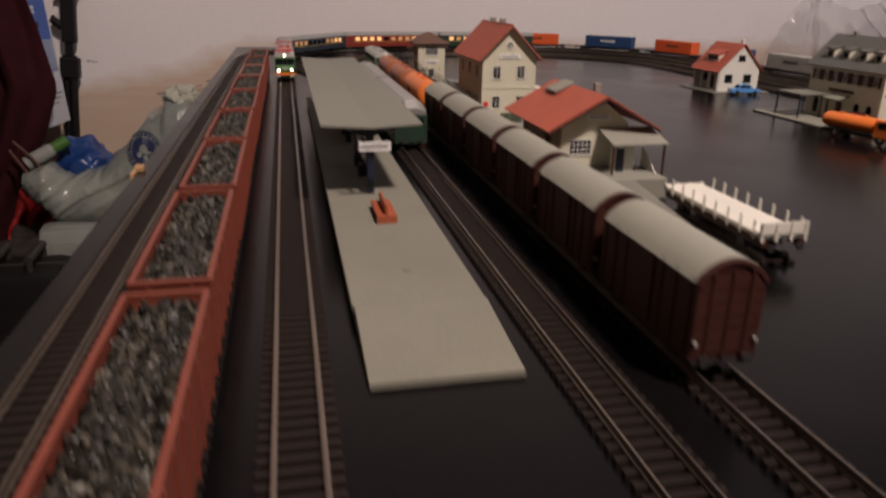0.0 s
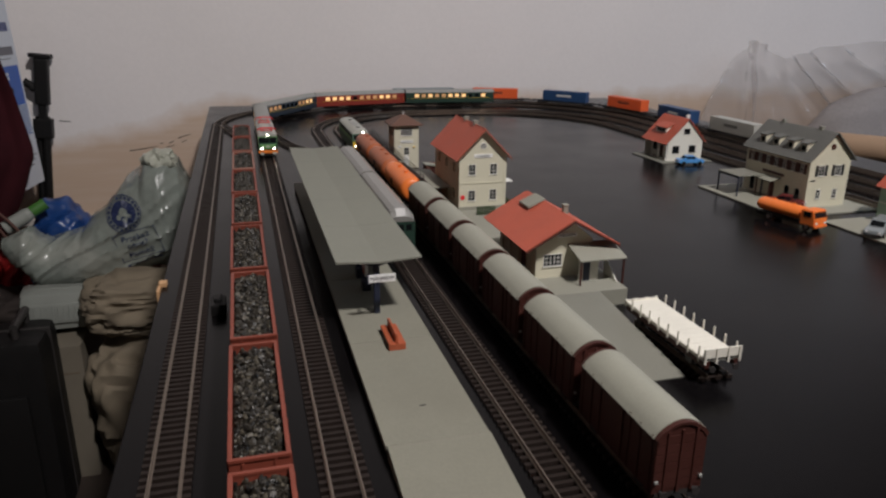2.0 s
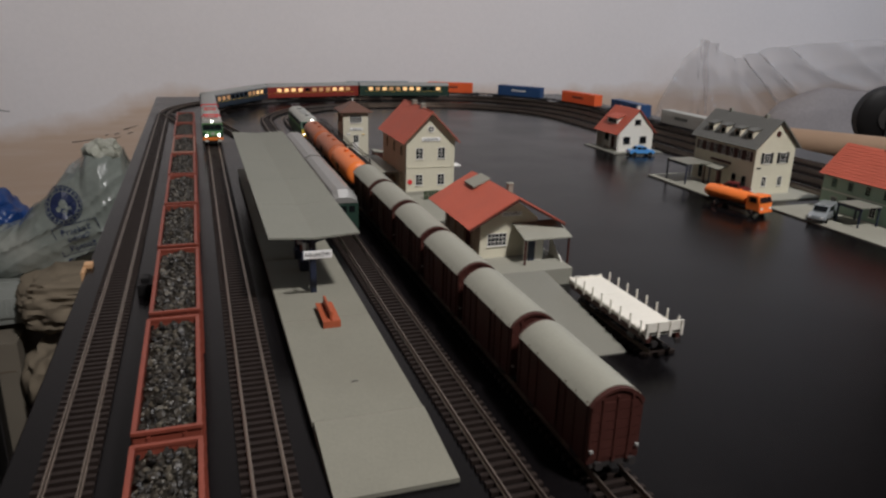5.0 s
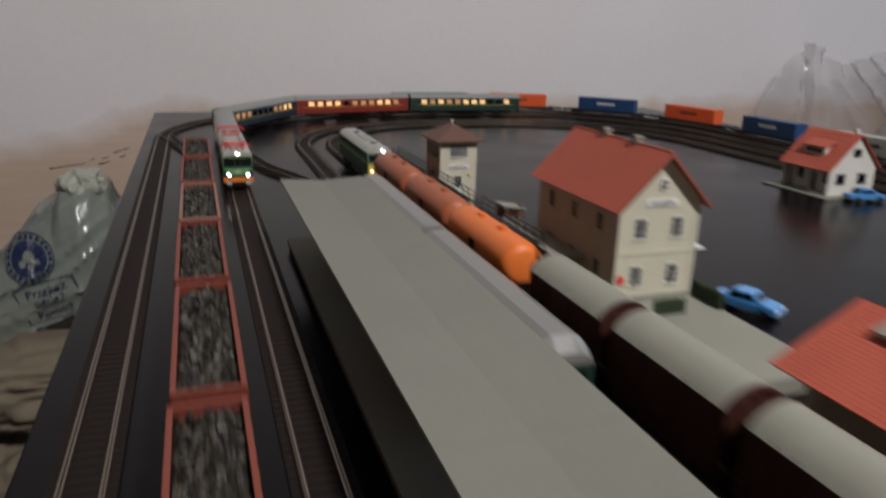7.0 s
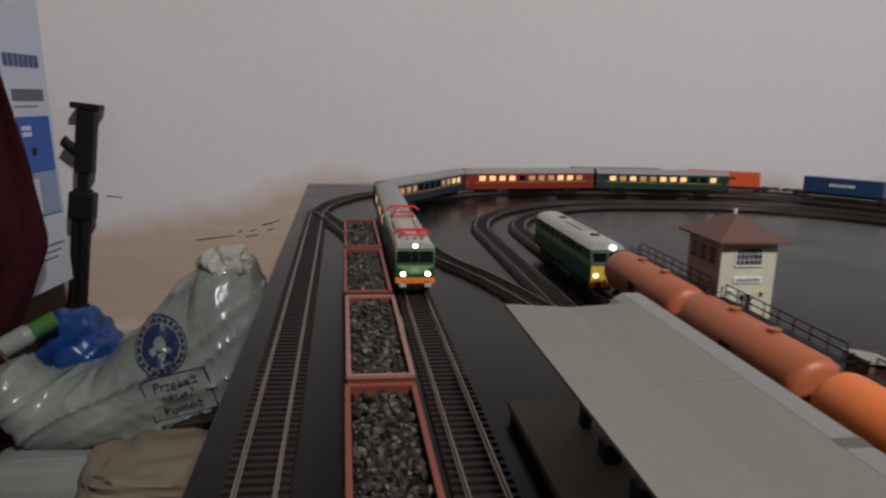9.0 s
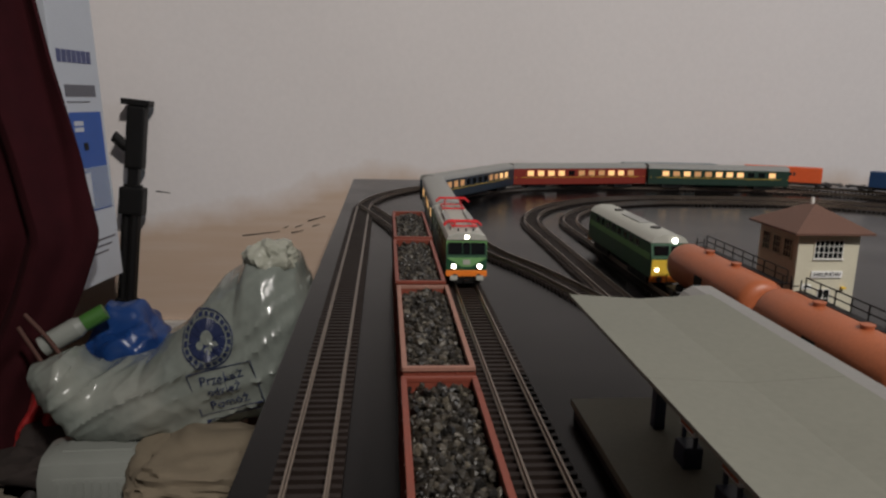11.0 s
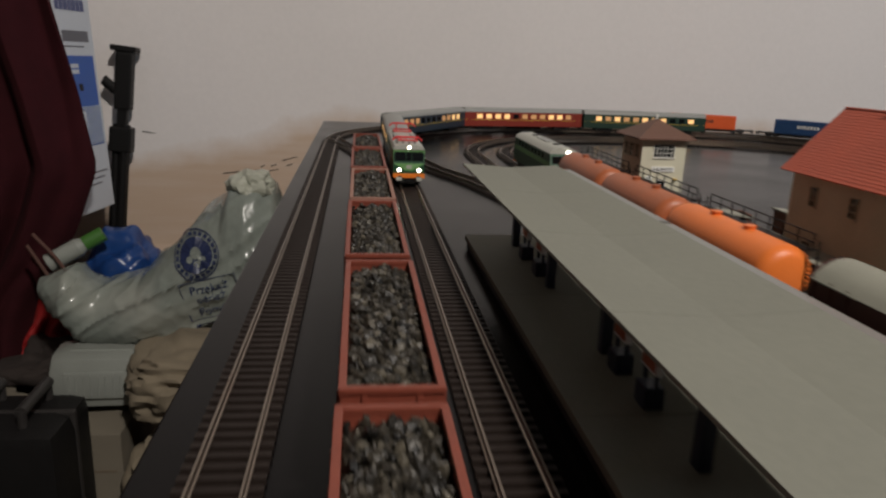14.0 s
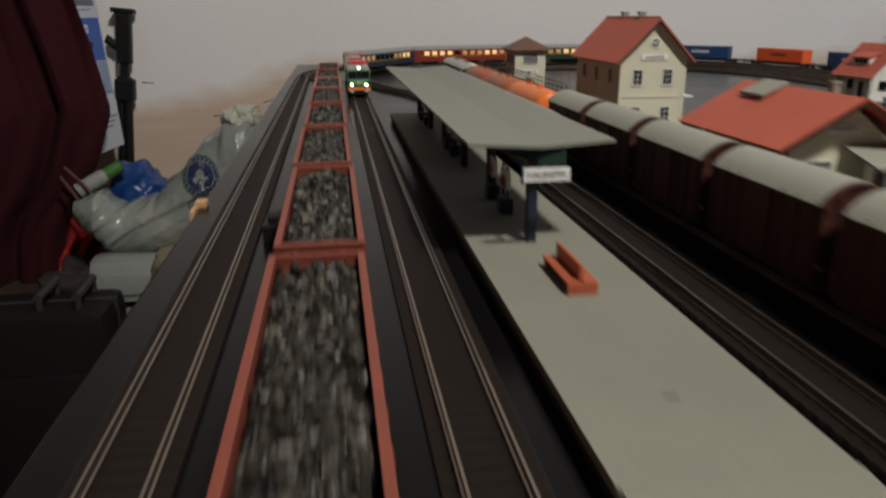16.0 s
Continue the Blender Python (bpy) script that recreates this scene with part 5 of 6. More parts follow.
def white_house():
    t = thing("white_house", "white country house with a red roof and dormer", "building")
    part("base_plate", boxes((0.7950, 0.9000, 1.080, 1.190, 0.0, 0.0018)), M_GREYRAMP, t)
    x0, x1, y0, y1, zb, eave, ridge = 0.8120, 0.8850, 1.095, 1.172, 0.0018, 0.0400, 0.0775
    xm = (x0 + x1) / 2 + 0.001
    for y in (y0, y1 - 0.0015):
        part("gable_wall", prism(bmesh.new(), [(x0, zb), (x1, zb), (x1, eave), (xm, ridge), (x0, eave)], "y", y, y + 0.0015), M_WHITEWALL, t)
    for x in (x0 + 0.012, x1 - 0.0015):
        part("side_wall", boxes((x + 0.0001, x + 0.0014, y0 + 0.0015, y1 - 0.0015, zb, eave)), M_WHITEWALL, t)
    tiled_slope(t, (x0 - 0.0065, eave - 0.007), (xm, ridge + 0.0012), y0 - 0.004, y1 + 0.004, M_TILERED, 10)
    tiled_slope(t, (x1 + 0.0050, eave - 0.005), (xm, ridge + 0.0012), y0 - 0.004, y1 + 0.004, M_TILERED, 10)
    chimney(t, xm + 0.006, y0 + 0.012, ridge - 0.008, ridge + 0.006, 0.0025, M_WHITE)
    d = part("dormer", prism(bmesh.new(), [(x0 + 0.008, 0.0490), (x0 + 0.030, 0.0680), (x0 + 0.008, 0.0600)], "y", 1.118, 1.152), M_WHITEWALL, t, "wide white dormer")
    part("dormer_roof", prism(bmesh.new(), [(x0 + 0.005, 0.0595), (x0 + 0.032, 0.0690), (x0 + 0.032, 0.0702), (x0 + 0.005, 0.0609)], "y", 1.115, 1.155), M_TILERED, d)
    for y in (1.126, 1.135, 1.144):
        part("pane", boxes((x0 + 0.0070, x0 + 0.0082, y - 0.0030, y + 0.0030, 0.0520, 0.0580)), M_GLASSDARK, d)
    for u in (0.8290, 0.8640):
        framed_window(t, "y-", u, 0.0170, 0.0140, 0.0125, y0, bars=(1, 0), frame=M_BLACK)
    framed_window(t, "y-", xm, 0.0520, 0.0120, 0.0090, y0, bars=(1, 0), frame=M_BLACK)
    for y in (1.110, 1.156):
        framed_window(t, "x-", y, 0.0150, 0.0120, 0.0130, x0 + 0.012, bars=(1, 1), frame=M_BLACK)
    part("front_door", boxes((x0 + 0.0110, x0 + 0.0121, 1.128, 1.138, zb, 0.0260)), M_BROWN, t)
    for y in (1.097, 1.123, 1.146, 1.170):
        part("porch_post", boxes((x0 - 0.0020, x0 - 0.0005, y - 0.0008, y + 0.0008, zb, 0.0370)), M_WHITE, t)
    part("porch_step", boxes((x0 - 0.003, x0 + 0.012, 1.100, 1.168, zb, zb + 0.002)), M_GREYPL, t)
    return t


white_house()


def town_hotel():
    t = thing("town_hotel", "cream three-storey inn with brown shutters and a dark grey roof", "building")
    part("pavement", boxes((0.7500, 0.9250, 0.715, 0.905, 0.0, 0.0022), bevel=0.0003), M_GREYPL, t, "pale pavement slab")
    x0, x1, y0, y1, zb, eave, ridge = 0.8140, 0.8820, 0.748, 0.880, 0.0022, 0.0720, 0.1060
    xm = (x0 + x1) / 2
    gable_walls(t, x0, x1, y0, y1, zb, eave, ridge, M_CREAM, M_CREAM)
    tiled_slope(t, (x0 - 0.0060, eave - 0.0050), (xm, ridge + 0.0012), y0 - 0.005, y1 + 0.005, M_TILEDARK, 12)
    tiled_slope(t, (x1 + 0.0060, eave - 0.0050), (xm, ridge + 0.0012), y0 - 0.005, y1 + 0.005, M_TILEDARK, 12)
    chimney(t, xm, 0.775, ridge - 0.003, ridge + 0.005, 0.0024)
    chimney(t, xm, 0.850, ridge - 0.003, ridge + 0.005, 0.0024)
    for y in (0.770, 0.796, 0.826, 0.854):
        d = part("dormer", prism(bmesh.new(), [(x0 + 0.004, 0.0765), (x0 + 0.020, 0.0925), (x0 + 0.004, 0.0900)], "y", y - 0.0060, y + 0.0060), M_CREAM, t, "small cream dormer")
        part("dormer_roof", prism(bmesh.new(), [(x0 + 0.002, 0.0895), (x0 + 0.022, 0.0935), (x0 + 0.022, 0.0947), (x0 + 0.002, 0.0908)], "y", y - 0.0078, y + 0.0078), M_TILEDARK, d)
        part("pane", boxes((x0 + 0.0030, x0 + 0.0042, y - 0.0035, y + 0.0035, 0.0800, 0.0870)), M_GLASSDARK, d)
    for i in range(7):
        framed_window(t, "x-", 0.762 + i * 0.0175, 0.0490, 0.0062, 0.0130, x0, shutters=M_BROWN)
    for u in (0.8340, 0.8620):
        framed_window(t, "y-", u, 0.0470, 0.0095, 0.0145, y0, shutters=M_INK)
        framed_window(t, "y-", u, 0.0140, 0.0080, 0.0135, y0)
    bm = bmesh.new()
    cyl(bm, (xm, y0 + 0.0003, 0.0880), (xm, y0 - 0.0008, 0.0880), 0.0040, seg=16)
    part("attic_window", bm, M_BROWN, t)
    part("house_sign", boxes((x0 + 0.004, x0 + 0.012, y0 - 0.0006, y0, 0.0395, 0.0412)), M_INK, t)
    part("sign_band", boxes((x0 - 0.0008, x0, 0.795, 0.840, 0.0365, 0.0405)), M_BROWN, t)
    for y in (0.765, 0.786, 0.860):
        bm = boxes((x0 - 0.0005, x0 + 0.0002, y - 0.0042, y + 0.0042, zb + 0.003, 0.0220))
        cyl(bm, (x0 - 0.0005, y, 0.0220), (x0 + 0.0002, y, 0.0220), 0.0042, seg=16)
        part("arched_window", bm, M_GLASSDARK, t)
    part("porch_roof", prism(bmesh.new(), [(x0, 0.0330), (x0 - 0.0180, 0.0285), (x0 - 0.0180, 0.0297), (x0, 0.0344)], "y", 0.800, 0.832), M_GREYPL, t)
    for y in (0.802, 0.830):
        part("porch_post", boxes((x0 - 0.0175, x0 - 0.0162, y - 0.0008, y + 0.0008, zb, 0.0288)), M_BROWN, t)
    part("entrance_door", boxes((x0 - 0.0006, x0 + 0.0002, 0.812, 0.822, zb, 0.0250)), M_BROWN, t)
    return t


town_hotel()


def carport(m, w, d, h, label):
    t = thing("open_shelter", label, "shelter", "open shelters", m)
    part("roof", boxes((-w / 2, w / 2, -d / 2, d / 2, h, h + 0.0014)), M_GREYRAMP, t)
    for x in (-w / 2 + 0.002, w / 2 - 0.002):
        for y in (-d / 2 + 0.002, d / 2 - 0.002):
            part("post", boxes((x - 0.0009, x + 0.0009, y - 0.0009, y + 0.0009, 0.0, h)), M_NAVY, t)
    for x in (-w / 2 + 0.002, w / 2 - 0.002):
        part("beam", boxes((x - 0.0007, x + 0.0007, -d / 2, d / 2, h - 0.003, h)), M_NAVY, t)
    return t


carport(pose(0.785, 0.852, 0.0022), 0.046, 0.050, 0.030, "open shelter with a dark flat roof beside the inn")


def mint_house():
    t = thing("mint_house", "mint-green house with a red tiled roof", "building")
    part("pavement", boxes((0.7900, 0.9700, 0.500, 0.688, 0.0, 0.0020), bevel=0.0003), M_GREYPL, t)
    x0, x1, y0, y1, zb, eave, ridge = 0.8620, 0.9320, 0.530, 0.672, 0.0020, 0.0520, 0.0850
    xm = (x0 + x1) / 2
    gable_walls(t, x0, x1, y0, y1, zb, eave, ridge, M_MINT, M_MINT)
    tiled_slope(t, (x0 - 0.0050, eave - 0.0045), (xm, ridge + 0.0012), y0 - 0.004, y1 + 0.004, M_TILERED, 11)
    tiled_slope(t, (x1 + 0.0050, eave - 0.0045), (xm, ridge + 0.0012), y0 - 0.004, y1 + 0.004, M_TILERED, 11)
    chimney(t, xm, 0.612, ridge - 0.003, ridge + 0.006, 0.0026)
    for i in range(5):
        framed_window(t, "x-", 0.654 - i * 0.026, 0.0330, 0.0075, 0.0115, x0, frame=M_MINT)
    part("string_course", boxes((x0 - 0.0006, x0 + 0.0002, y0, y1, 0.0270, 0.0282)), M_WHITE, t)
    part("shop_sign", boxes((x0 - 0.0009, x0, 0.612, 0.630, 0.0215, 0.0255)), M_INK, t)
    for y in (0.650, 0.590, 0.556):
        framed_window(t, "x-", y, 0.0080, 0.0090, 0.0130, x0, frame=M_WHITE)
    return t


mint_house()
carport(pose(0.838, 0.590, 0.0020), 0.034, 0.036, 0.024, "small open shelter with black posts beside the mint house")


# ---- road vehicles ----
def wheels(parent, xs, ys, r):
    for y in ys:
        for x in xs:
            s = 1 if x > 0 else -1
            bm = bmesh.new()
            cyl(bm, (x - 0.0011, y, r), (x + 0.0011, y, r), r, seg=16)
            w = part("wheel", bm, M_BLACK, parent)
            bm = bmesh.new()
            cyl(bm, (x + s * 0.0011, y, r), (x + s * 0.0014, y, r), r * 0.55, seg=12)
            part("hub", bm, M_CHROME, w)


def car(m, paint, label, van=False):
    t = thing("model_van" if van else "model_car", label, "car", "parked model cars", m)
    l, w = (0.027, 0.0105) if van else (0.0245, 0.0092)
    body = [(-l, 0.0035), (l, 0.0035), (l, 0.0095), (l * 0.62, 0.0105), (-l * 0.62, 0.0108), (-l, 0.0088)]
    roof = [(-l * 0.50, 0.0104), (-l * 0.24, 0.0165), (l * 0.35, 0.0165), (l * 0.62, 0.0104)]
    if van:
        body = [(-l, 0.0035), (l, 0.0035), (l, 0.0120), (-l * 0.60, 0.0122), (-l, 0.0085)]
        roof = [(-l * 0.62, 0.0120), (-l * 0.30, 0.0200), (l * 0.92, 0.0200), (l * 0.99, 0.0120)]
    bm = prism(bmesh.new(), body, "x", -w, w)
    bmesh.ops.bevel(bm, geom=list(bm.edges), offset=0.0010, segments=2, affect="EDGES")
    part("body", bm, paint, t, smooth=True)
    bm = prism(bmesh.new(), roof, "x", -w * 0.86, w * 0.86)
    bmesh.ops.bevel(bm, geom=list(bm.edges), offset=0.0008, segments=2, affect="EDGES")
    part("cabin", bm, paint, t, smooth=True)
    for s in (-1, 1):
        z0, z1 = (0.0130, 0.0185) if van else (0.0112, 0.0153)
        for y0, y1 in ((-l * 0.26, l * 0.02), (l * 0.06, l * 0.40)):
            part("side_window", boxes((min(s * w * 0.86, s * (w * 0.86 + 0.0003)), max(s * w * 0.86, s * (w * 0.86 + 0.0003)), y0, y1, z0, z1)), M_GLASSDARK, t)
        part("headlight", boxes((s * w * 0.68 - 0.0015, s * w * 0.68 + 0.0015, -l - 0.0003, -l + 0.001, 0.0065, 0.0085)), M_SIGN, t)
        part("tail_light", boxes((s * w * 0.74 - 0.0010, s * w * 0.74 + 0.0010, l - 0.001, l + 0.0003, 0.0065, 0.0085)), M_RED, t)
    (ya, za), (yb, zb) = roof[0], roof[1]
    (yc, zc), (yd, zd) = roof[3], roof[2]
    for (p, q), (u, v), sg, nm in (((ya, za), (yb, zb), -1, "windscreen"), ((yc, zc), (yd, zd), 1, "rear_window")):
        bm = prism(bmesh.new(), [(p + sg * 0.0004 + (u - p) * 0.15, q + (v - q) * 0.15), (u + sg * 0.0004 - (u - p) * 0.15, v - (v - q) * 0.15), (u - (u - p) * 0.15 - sg * 0.0005, v - (v - q) * 0.15 - 0.0002), (p + (u - p) * 0.15 - sg * 0.0005, q + (v - q) * 0.15 - 0.0002)], "x", -w * 0.72, w * 0.72)
        part(nm, bm, M_GLASSDARK, t)
    part("bumper", boxes((-w * 0.95, w * 0.95, -l - 0.0008, -l + 0.001, 0.0035, 0.0052)), M_CHROME, t)
    wheels(t, (-w + 0.0006, w - 0.0006), (-l * 0.62, l * 0.60), 0.0036)
    return t


car(pose(0.4320, 0.8030, 0, 0, 0, 25), M_CARBLUE, "light blue model saloon car parked behind the station")
car(pose(0.8440, 1.0690, 0, 0, 0, 80), M_CARBLUE, "light blue model car parked beside the white house")
car(pose(0.7960, 0.7620, 0.0022, 0, 0, 40), M_CARRED, "dark maroon model car parked at the inn")
car(pose(0.8130, 0.6180, 0.0020, 0, 0, -62), M_CARGREY, "silver-grey model van parked on the pavement", True)


def tanker_lorry(m):
    t = thing("tanker_lorry", "bright orange model tanker lorry with a boxy cab", "truck", "", m)
    part("chassis", boxes((-0.010, 0.010, -0.043, 0.044, 0.0055, 0.0085)), M_BLACK, t)
    bm = prism(bmesh.new(), [(-0.045, 0.0075), (-0.024, 0.0075), (-0.024, 0.0265), (-0.041, 0.0275), (-0.0445, 0.0180)], "x", -0.0125, 0.0125)
    bmesh.ops.bevel(bm, geom=list(bm.edges), offset=0.0009, segments=2, affect="EDGES")
    cab = part("cab", bm, M_ORANGE, t, smooth=True)
    part("windscreen", prism(bmesh.new(), [(-0.0447, 0.0190), (-0.0414, 0.0262), (-0.0408, 0.0260), (-0.0440, 0.0188)], "x", -0.0108, 0.0108), M_GLASSDARK, cab)
    for s in (-1, 1):
        part("side_window", boxes((min(s * 0.0125, s * 0.0128), max(s * 0.0125, s * 0.0128), -0.0395, -0.0290, 0.0185, 0.0250)), M_GLASSDARK, cab)
        part("headlight", boxes((s * 0.0085 - 0.0018, s * 0.0085 + 0.0018, -0.0456, -0.0446, 0.0100, 0.0128)), M_SIGN, cab)
    part("bumper", boxes((-0.0122, 0.0122, -0.0462, -0.0446, 0.0060, 0.0085)), M_ORANGE, t)
    bm = bmesh.new()
    n, rings = 20, []
    for y, k in ((-0.0215, 0.72), (-0.0205, 0.92), (-0.0185, 1.0), (0.0415, 1.0), (0.0435, 0.92), (0.0445, 0.72)):
        rings.append([bm.verts.new((0.0118 * k * math.cos(a), y, 0.0185 + 0.0085 * k * math.sin(a))) for a in np.linspace(0, 2 * math.pi, n, endpoint=False)])
    for a, b in zip(rings, rings[1:]):
        for i in range(n):
            bm.faces.new((a[i], a[(i + 1) % n], b[(i + 1) % n], b[i]))
    bm.faces.new(rings[0][::-1]), bm.faces.new(rings[-1])
    bmesh.ops.recalc_face_normals(bm, faces=bm.faces)
    part("tank", bm, M_ORANGE, t, smooth=True)
    for y in (-0.004, 0.026):
        bm = bmesh.new()
        cyl(bm, (0, y, 0.0265), (0, y, 0.0282), 0.0025, seg=12)
        part("hatch", bm, M_ORANGE, t)
    wheels(t, (-0.0105, 0.0105), (-0.0335, 0.0230), 0.0056)
    return t


tanker_lorry(pose(0.7420, 0.6930, 0, 0, 0, 12))


# ---- stake wagon by the ramp ----
def stake_wagon():
    t = thing("stake_wagon", "cream-white flat wagon with upright side stakes", "wagon", "", pose(0.3830, 0.3985, 0))
    w, h = 0.0155, 0.0565
    part("deck", boxes((-w, w, -h, h, 0.0190, 0.0215), bevel=0.0003), M_STAKE, t)
    for i in range(14):
        y = -h + 0.001 + (2 * h - 0.002) * i / 14
        part("plank", boxes((-w + 0.0008, w - 0.0008, y, y + 0.0078, 0.0215, 0.0219)), M_STAKE, t)
    for s in (-1, 1):
        part("sole_bar", boxes((min(s * 0.0105, s * 0.0140), max(s * 0.0105, s * 0.0140), -h, h, 0.0135, 0.0190)), M_BROWN, t)
        for i in range(8):
            y = -h + 0.006 + (2 * h - 0.018) * i / 7
            part("stake", boxes((min(s * w, s * (w + 0.0010)), max(s * w, s * (w + 0.0010)), y - 0.0006, y + 0.0006, 0.0175, 0.0292)), M_STAKE, t)
    for e in (-1, 1):
        hh = 0.0095 if e < 0 else 0.0040
        part("end_board", boxes((-w, w, min(e * h, e * (h - 0.0012)), max(e * h, e * (h - 0.0012)), 0.0190, 0.0190 + hh)), M_STAKE, t)
        for x in (-0.0145, -0.0050, 0.0050, 0.0145):
            part("end_post", boxes((x - 0.0009, x + 0.0009, min(e * h, e * (h + 0.0009)), max(e * h, e * (h + 0.0009)), 0.0170, 0.0195 + hh)), M_STAKE, t)
    running_gear(t, (-0.036, 0.036), h)
    return t


stake_wagon()
LS = Line([Vector((0.3835, 0.345 + 0.105 * i / 12, 0)) for i in range(13)])
railway_track(LS, "short siding track under the stake wagon", (0, 0.2))
bm = boxes((0.018, 0.031, 0.560, 0.585, 0.0, 0.010), (0.021, 0.028, 0.566, 0.579, 0.010, 0.014), bevel=0.001)
solid("point_motor", bm, M_BLACK, "small black point motor box beside the track", "switch machine")


# ---- clutter on the floor beside the layout ----
M_JACKET = mat("maroon_fleece", (0.036, 0.0065, 0.009), 0.95, vary=0.25, scale=25, fine=900, bump=0.8, spec=0.15)
M_CARTON = mat("white_carton", (0.52, 0.55, 0.60), 0.45, vary=0.05, scale=12, fine=200, bump=0.1)
M_PRINTBLUE = mat("carton_blue_print", (0.018, 0.085, 0.36), 0.4, vary=0.08, bump=0)
M_PRINTGREY = mat("carton_grey_print", (0.11, 0.11, 0.13), 0.45, bump=0)
M_PRINTNAVY = mat("carton_navy_print", (0.06, 0.07, 0.17), 0.45, bump=0)
M_FILMBAG = mat("pale_plastic_bag", (0.240, 0.268, 0.240), 0.24, vary=0.14, scale=13, fine=60, bump=0.35, coat=0.25, alpha=0.88, wear=((0.40, 0.41, 0.36), 0.50, 0.72))
M_BAGBLUE = mat("bag_navy_print", (0.020, 0.030, 0.085), 0.4, bump=0)
M_BLUESACK = mat("blue_plastic_sack", (0.010, 0.045, 0.18), 0.3, vary=0.2, scale=20)
M_REDCLOTH = mat("red_nylon", (0.33, 0.016, 0.016), 0.6, vary=0.25, scale=18)
M_KHAKI = mat("khaki_canvas", (0.15, 0.118, 0.082), 0.9, vary=0.18, scale=20, fine=700, bump=0.6)
M_DARKCLOTH = mat("dark_brown_cloth", (0.030, 0.022, 0.019), 0.9, vary=0.2, scale=20, fine=700, bump=0.6)
M_KHAKI_PALE = mat("faded_khaki_canvas", (0.20, 0.165, 0.115), 0.9, vary=0.18, scale=20, fine=700, bump=0.6)
M_TUB = mat("cloudy_plastic_tub", (0.27, 0.285, 0.26), 0.3, vary=0.1, scale=15, coat=0.2)
M_CARD = mat("brown_cardboard", (0.175, 0.152, 0.115), 0.85, vary=0.12, scale=20)
M_CORD = mat("brown_cord", (0.09, 0.04, 0.03), 0.8)
M_CAPGREEN = mat("green_plastic", (0.055, 0.16, 0.03), 0.4)
M_TAPE = mat("beige_tape", (0.50, 0.30, 0.15), 0.6)


def cloth(name, shape, nu, nv, material, label, category, thick=0.004, smooth=True):
    """A folded sheet from a function of (u, v), given thickness."""
    bm = bmesh.new()
    g = [[bm.verts.new(shape(i / nu, j / nv)) for j in range(nv + 1)] for i in range(nu + 1)]
    for i in range(nu):
        for j in range(nv):
            bm.faces.new((g[i][j], g[i + 1][j], g[i + 1][j + 1], g[i][j + 1]))
    bmesh.ops.recalc_face_normals(bm, faces=bm.faces)
    bmesh.ops.solidify(bm, geom=bm.faces[:], thickness=thick)
    return solid(name, bm, material, label, category, smooth=smooth)


def lump(name, centre, size, material, label, category, seed, rough=0.18, freq=3.0, creases=0.0, floor_z=None, sub=5):
    """A soft heap: a squashed ball with folds."""
    bm = bmesh.new()
    bmesh.ops.create_icosphere(bm, subdivisions=sub, radius=1.0)
    for v in bm.verts:
        p = v.co.copy()
        k = 1 + rough * noise.noise(p * freq + Vector((seed, 0, 0))) + rough * 0.5 * noise.noise(p * freq * 2.3 + Vector((0, seed, 0)))
        k -= creases * abs(noise.noise(Vector((p.x * 2.0, p.y * 2.0, p.z * 5.0)) * freq * 0.6 + Vector((seed, seed, 0))))
        p = Vector((math.copysign(abs(p.x) ** 0.75, p.x), math.copysign(abs(p.y) ** 0.75, p.y), math.copysign(abs(p.z) ** 0.75, p.z)))
        v.co = Vector((centre[0] + size[0] * p.x * k, centre[1] + size[1] * p.y * k, centre[2] + size[2] * p.z * k))
        if floor_z is not None:
            v.co.z = max(v.co.z, floor_z)
    return solid(name, bm, material, label, category, smooth=True)


# leaning carton with printed panels
ct = thing("tall_carton", "tall white carton with blue printed panels leaning by the wall", "box", "", pose(-0.489, 2.130, -0.196, -3.1, 0, 81.5))
CW = 0.142
part("carton_body", boxes((-CW, 0.0, 0.0, 0.075, 0.0, 0.62), bevel=0.002), M_CARTON, ct)
def label_panel(x0, x1, z0, z1, m, name="printed_panel"):
    return part(name, boxes((-CW + x0 * CW, -CW + x1 * CW, -0.0006, 0.0004, z0, z1)), m, ct)
label_panel(0.20, 0.92, 0.135, 0.316, M_PRINTBLUE)
label_panel(0.18, 0.86, 0.343, 0.364, M_PRINTGREY)
for i in range(7):
    label_panel(0.10 + i * 0.108, 0.10 + i * 0.108 + 0.085, 0.402, 0.424, M_PRINTNAVY, "lettering_bar")
for i in range(2):
    label_panel(0.28, 0.48, 0.292 - i * 0.011, 0.300 - i * 0.011, M_CARTON, "lettering_bar")
for i in range(3):
    label_panel(0.32, 0.90 - 0.1 * i, 0.078 - i * 0.012, 0.081 - i * 0.012, M_PRINTGREY, "lettering_bar")
label_panel(0.20, 0.70, 0.333, 0.335, M_PRINTGREY, "lettering_bar")
for o in [c for c in ct.children if c.name.startswith("lettering_bar")]:
    o.location.y = -0.0005
part("punched_hole", boxes((-0.080, -0.066, -0.0012, 0.0, 0.247, 0.261), bevel=0.0004), M_BLACK, ct)
M_POCKET = mat("clear_pocket_film", (0.55, 0.62, 0.70), 0.2, vary=0.1, scale=30, alpha=0.30)
pocket = part("film_pocket", boxes((-0.118, -0.010, -0.004, -0.0008, 0.138, 0.216), bevel=0.001), M_POCKET, ct, "clear film pocket with a white leaflet")
part("leaflet", boxes((-0.104, -0.078, -0.0048, -0.0040, 0.146, 0.206)), M_CARTON, pocket)

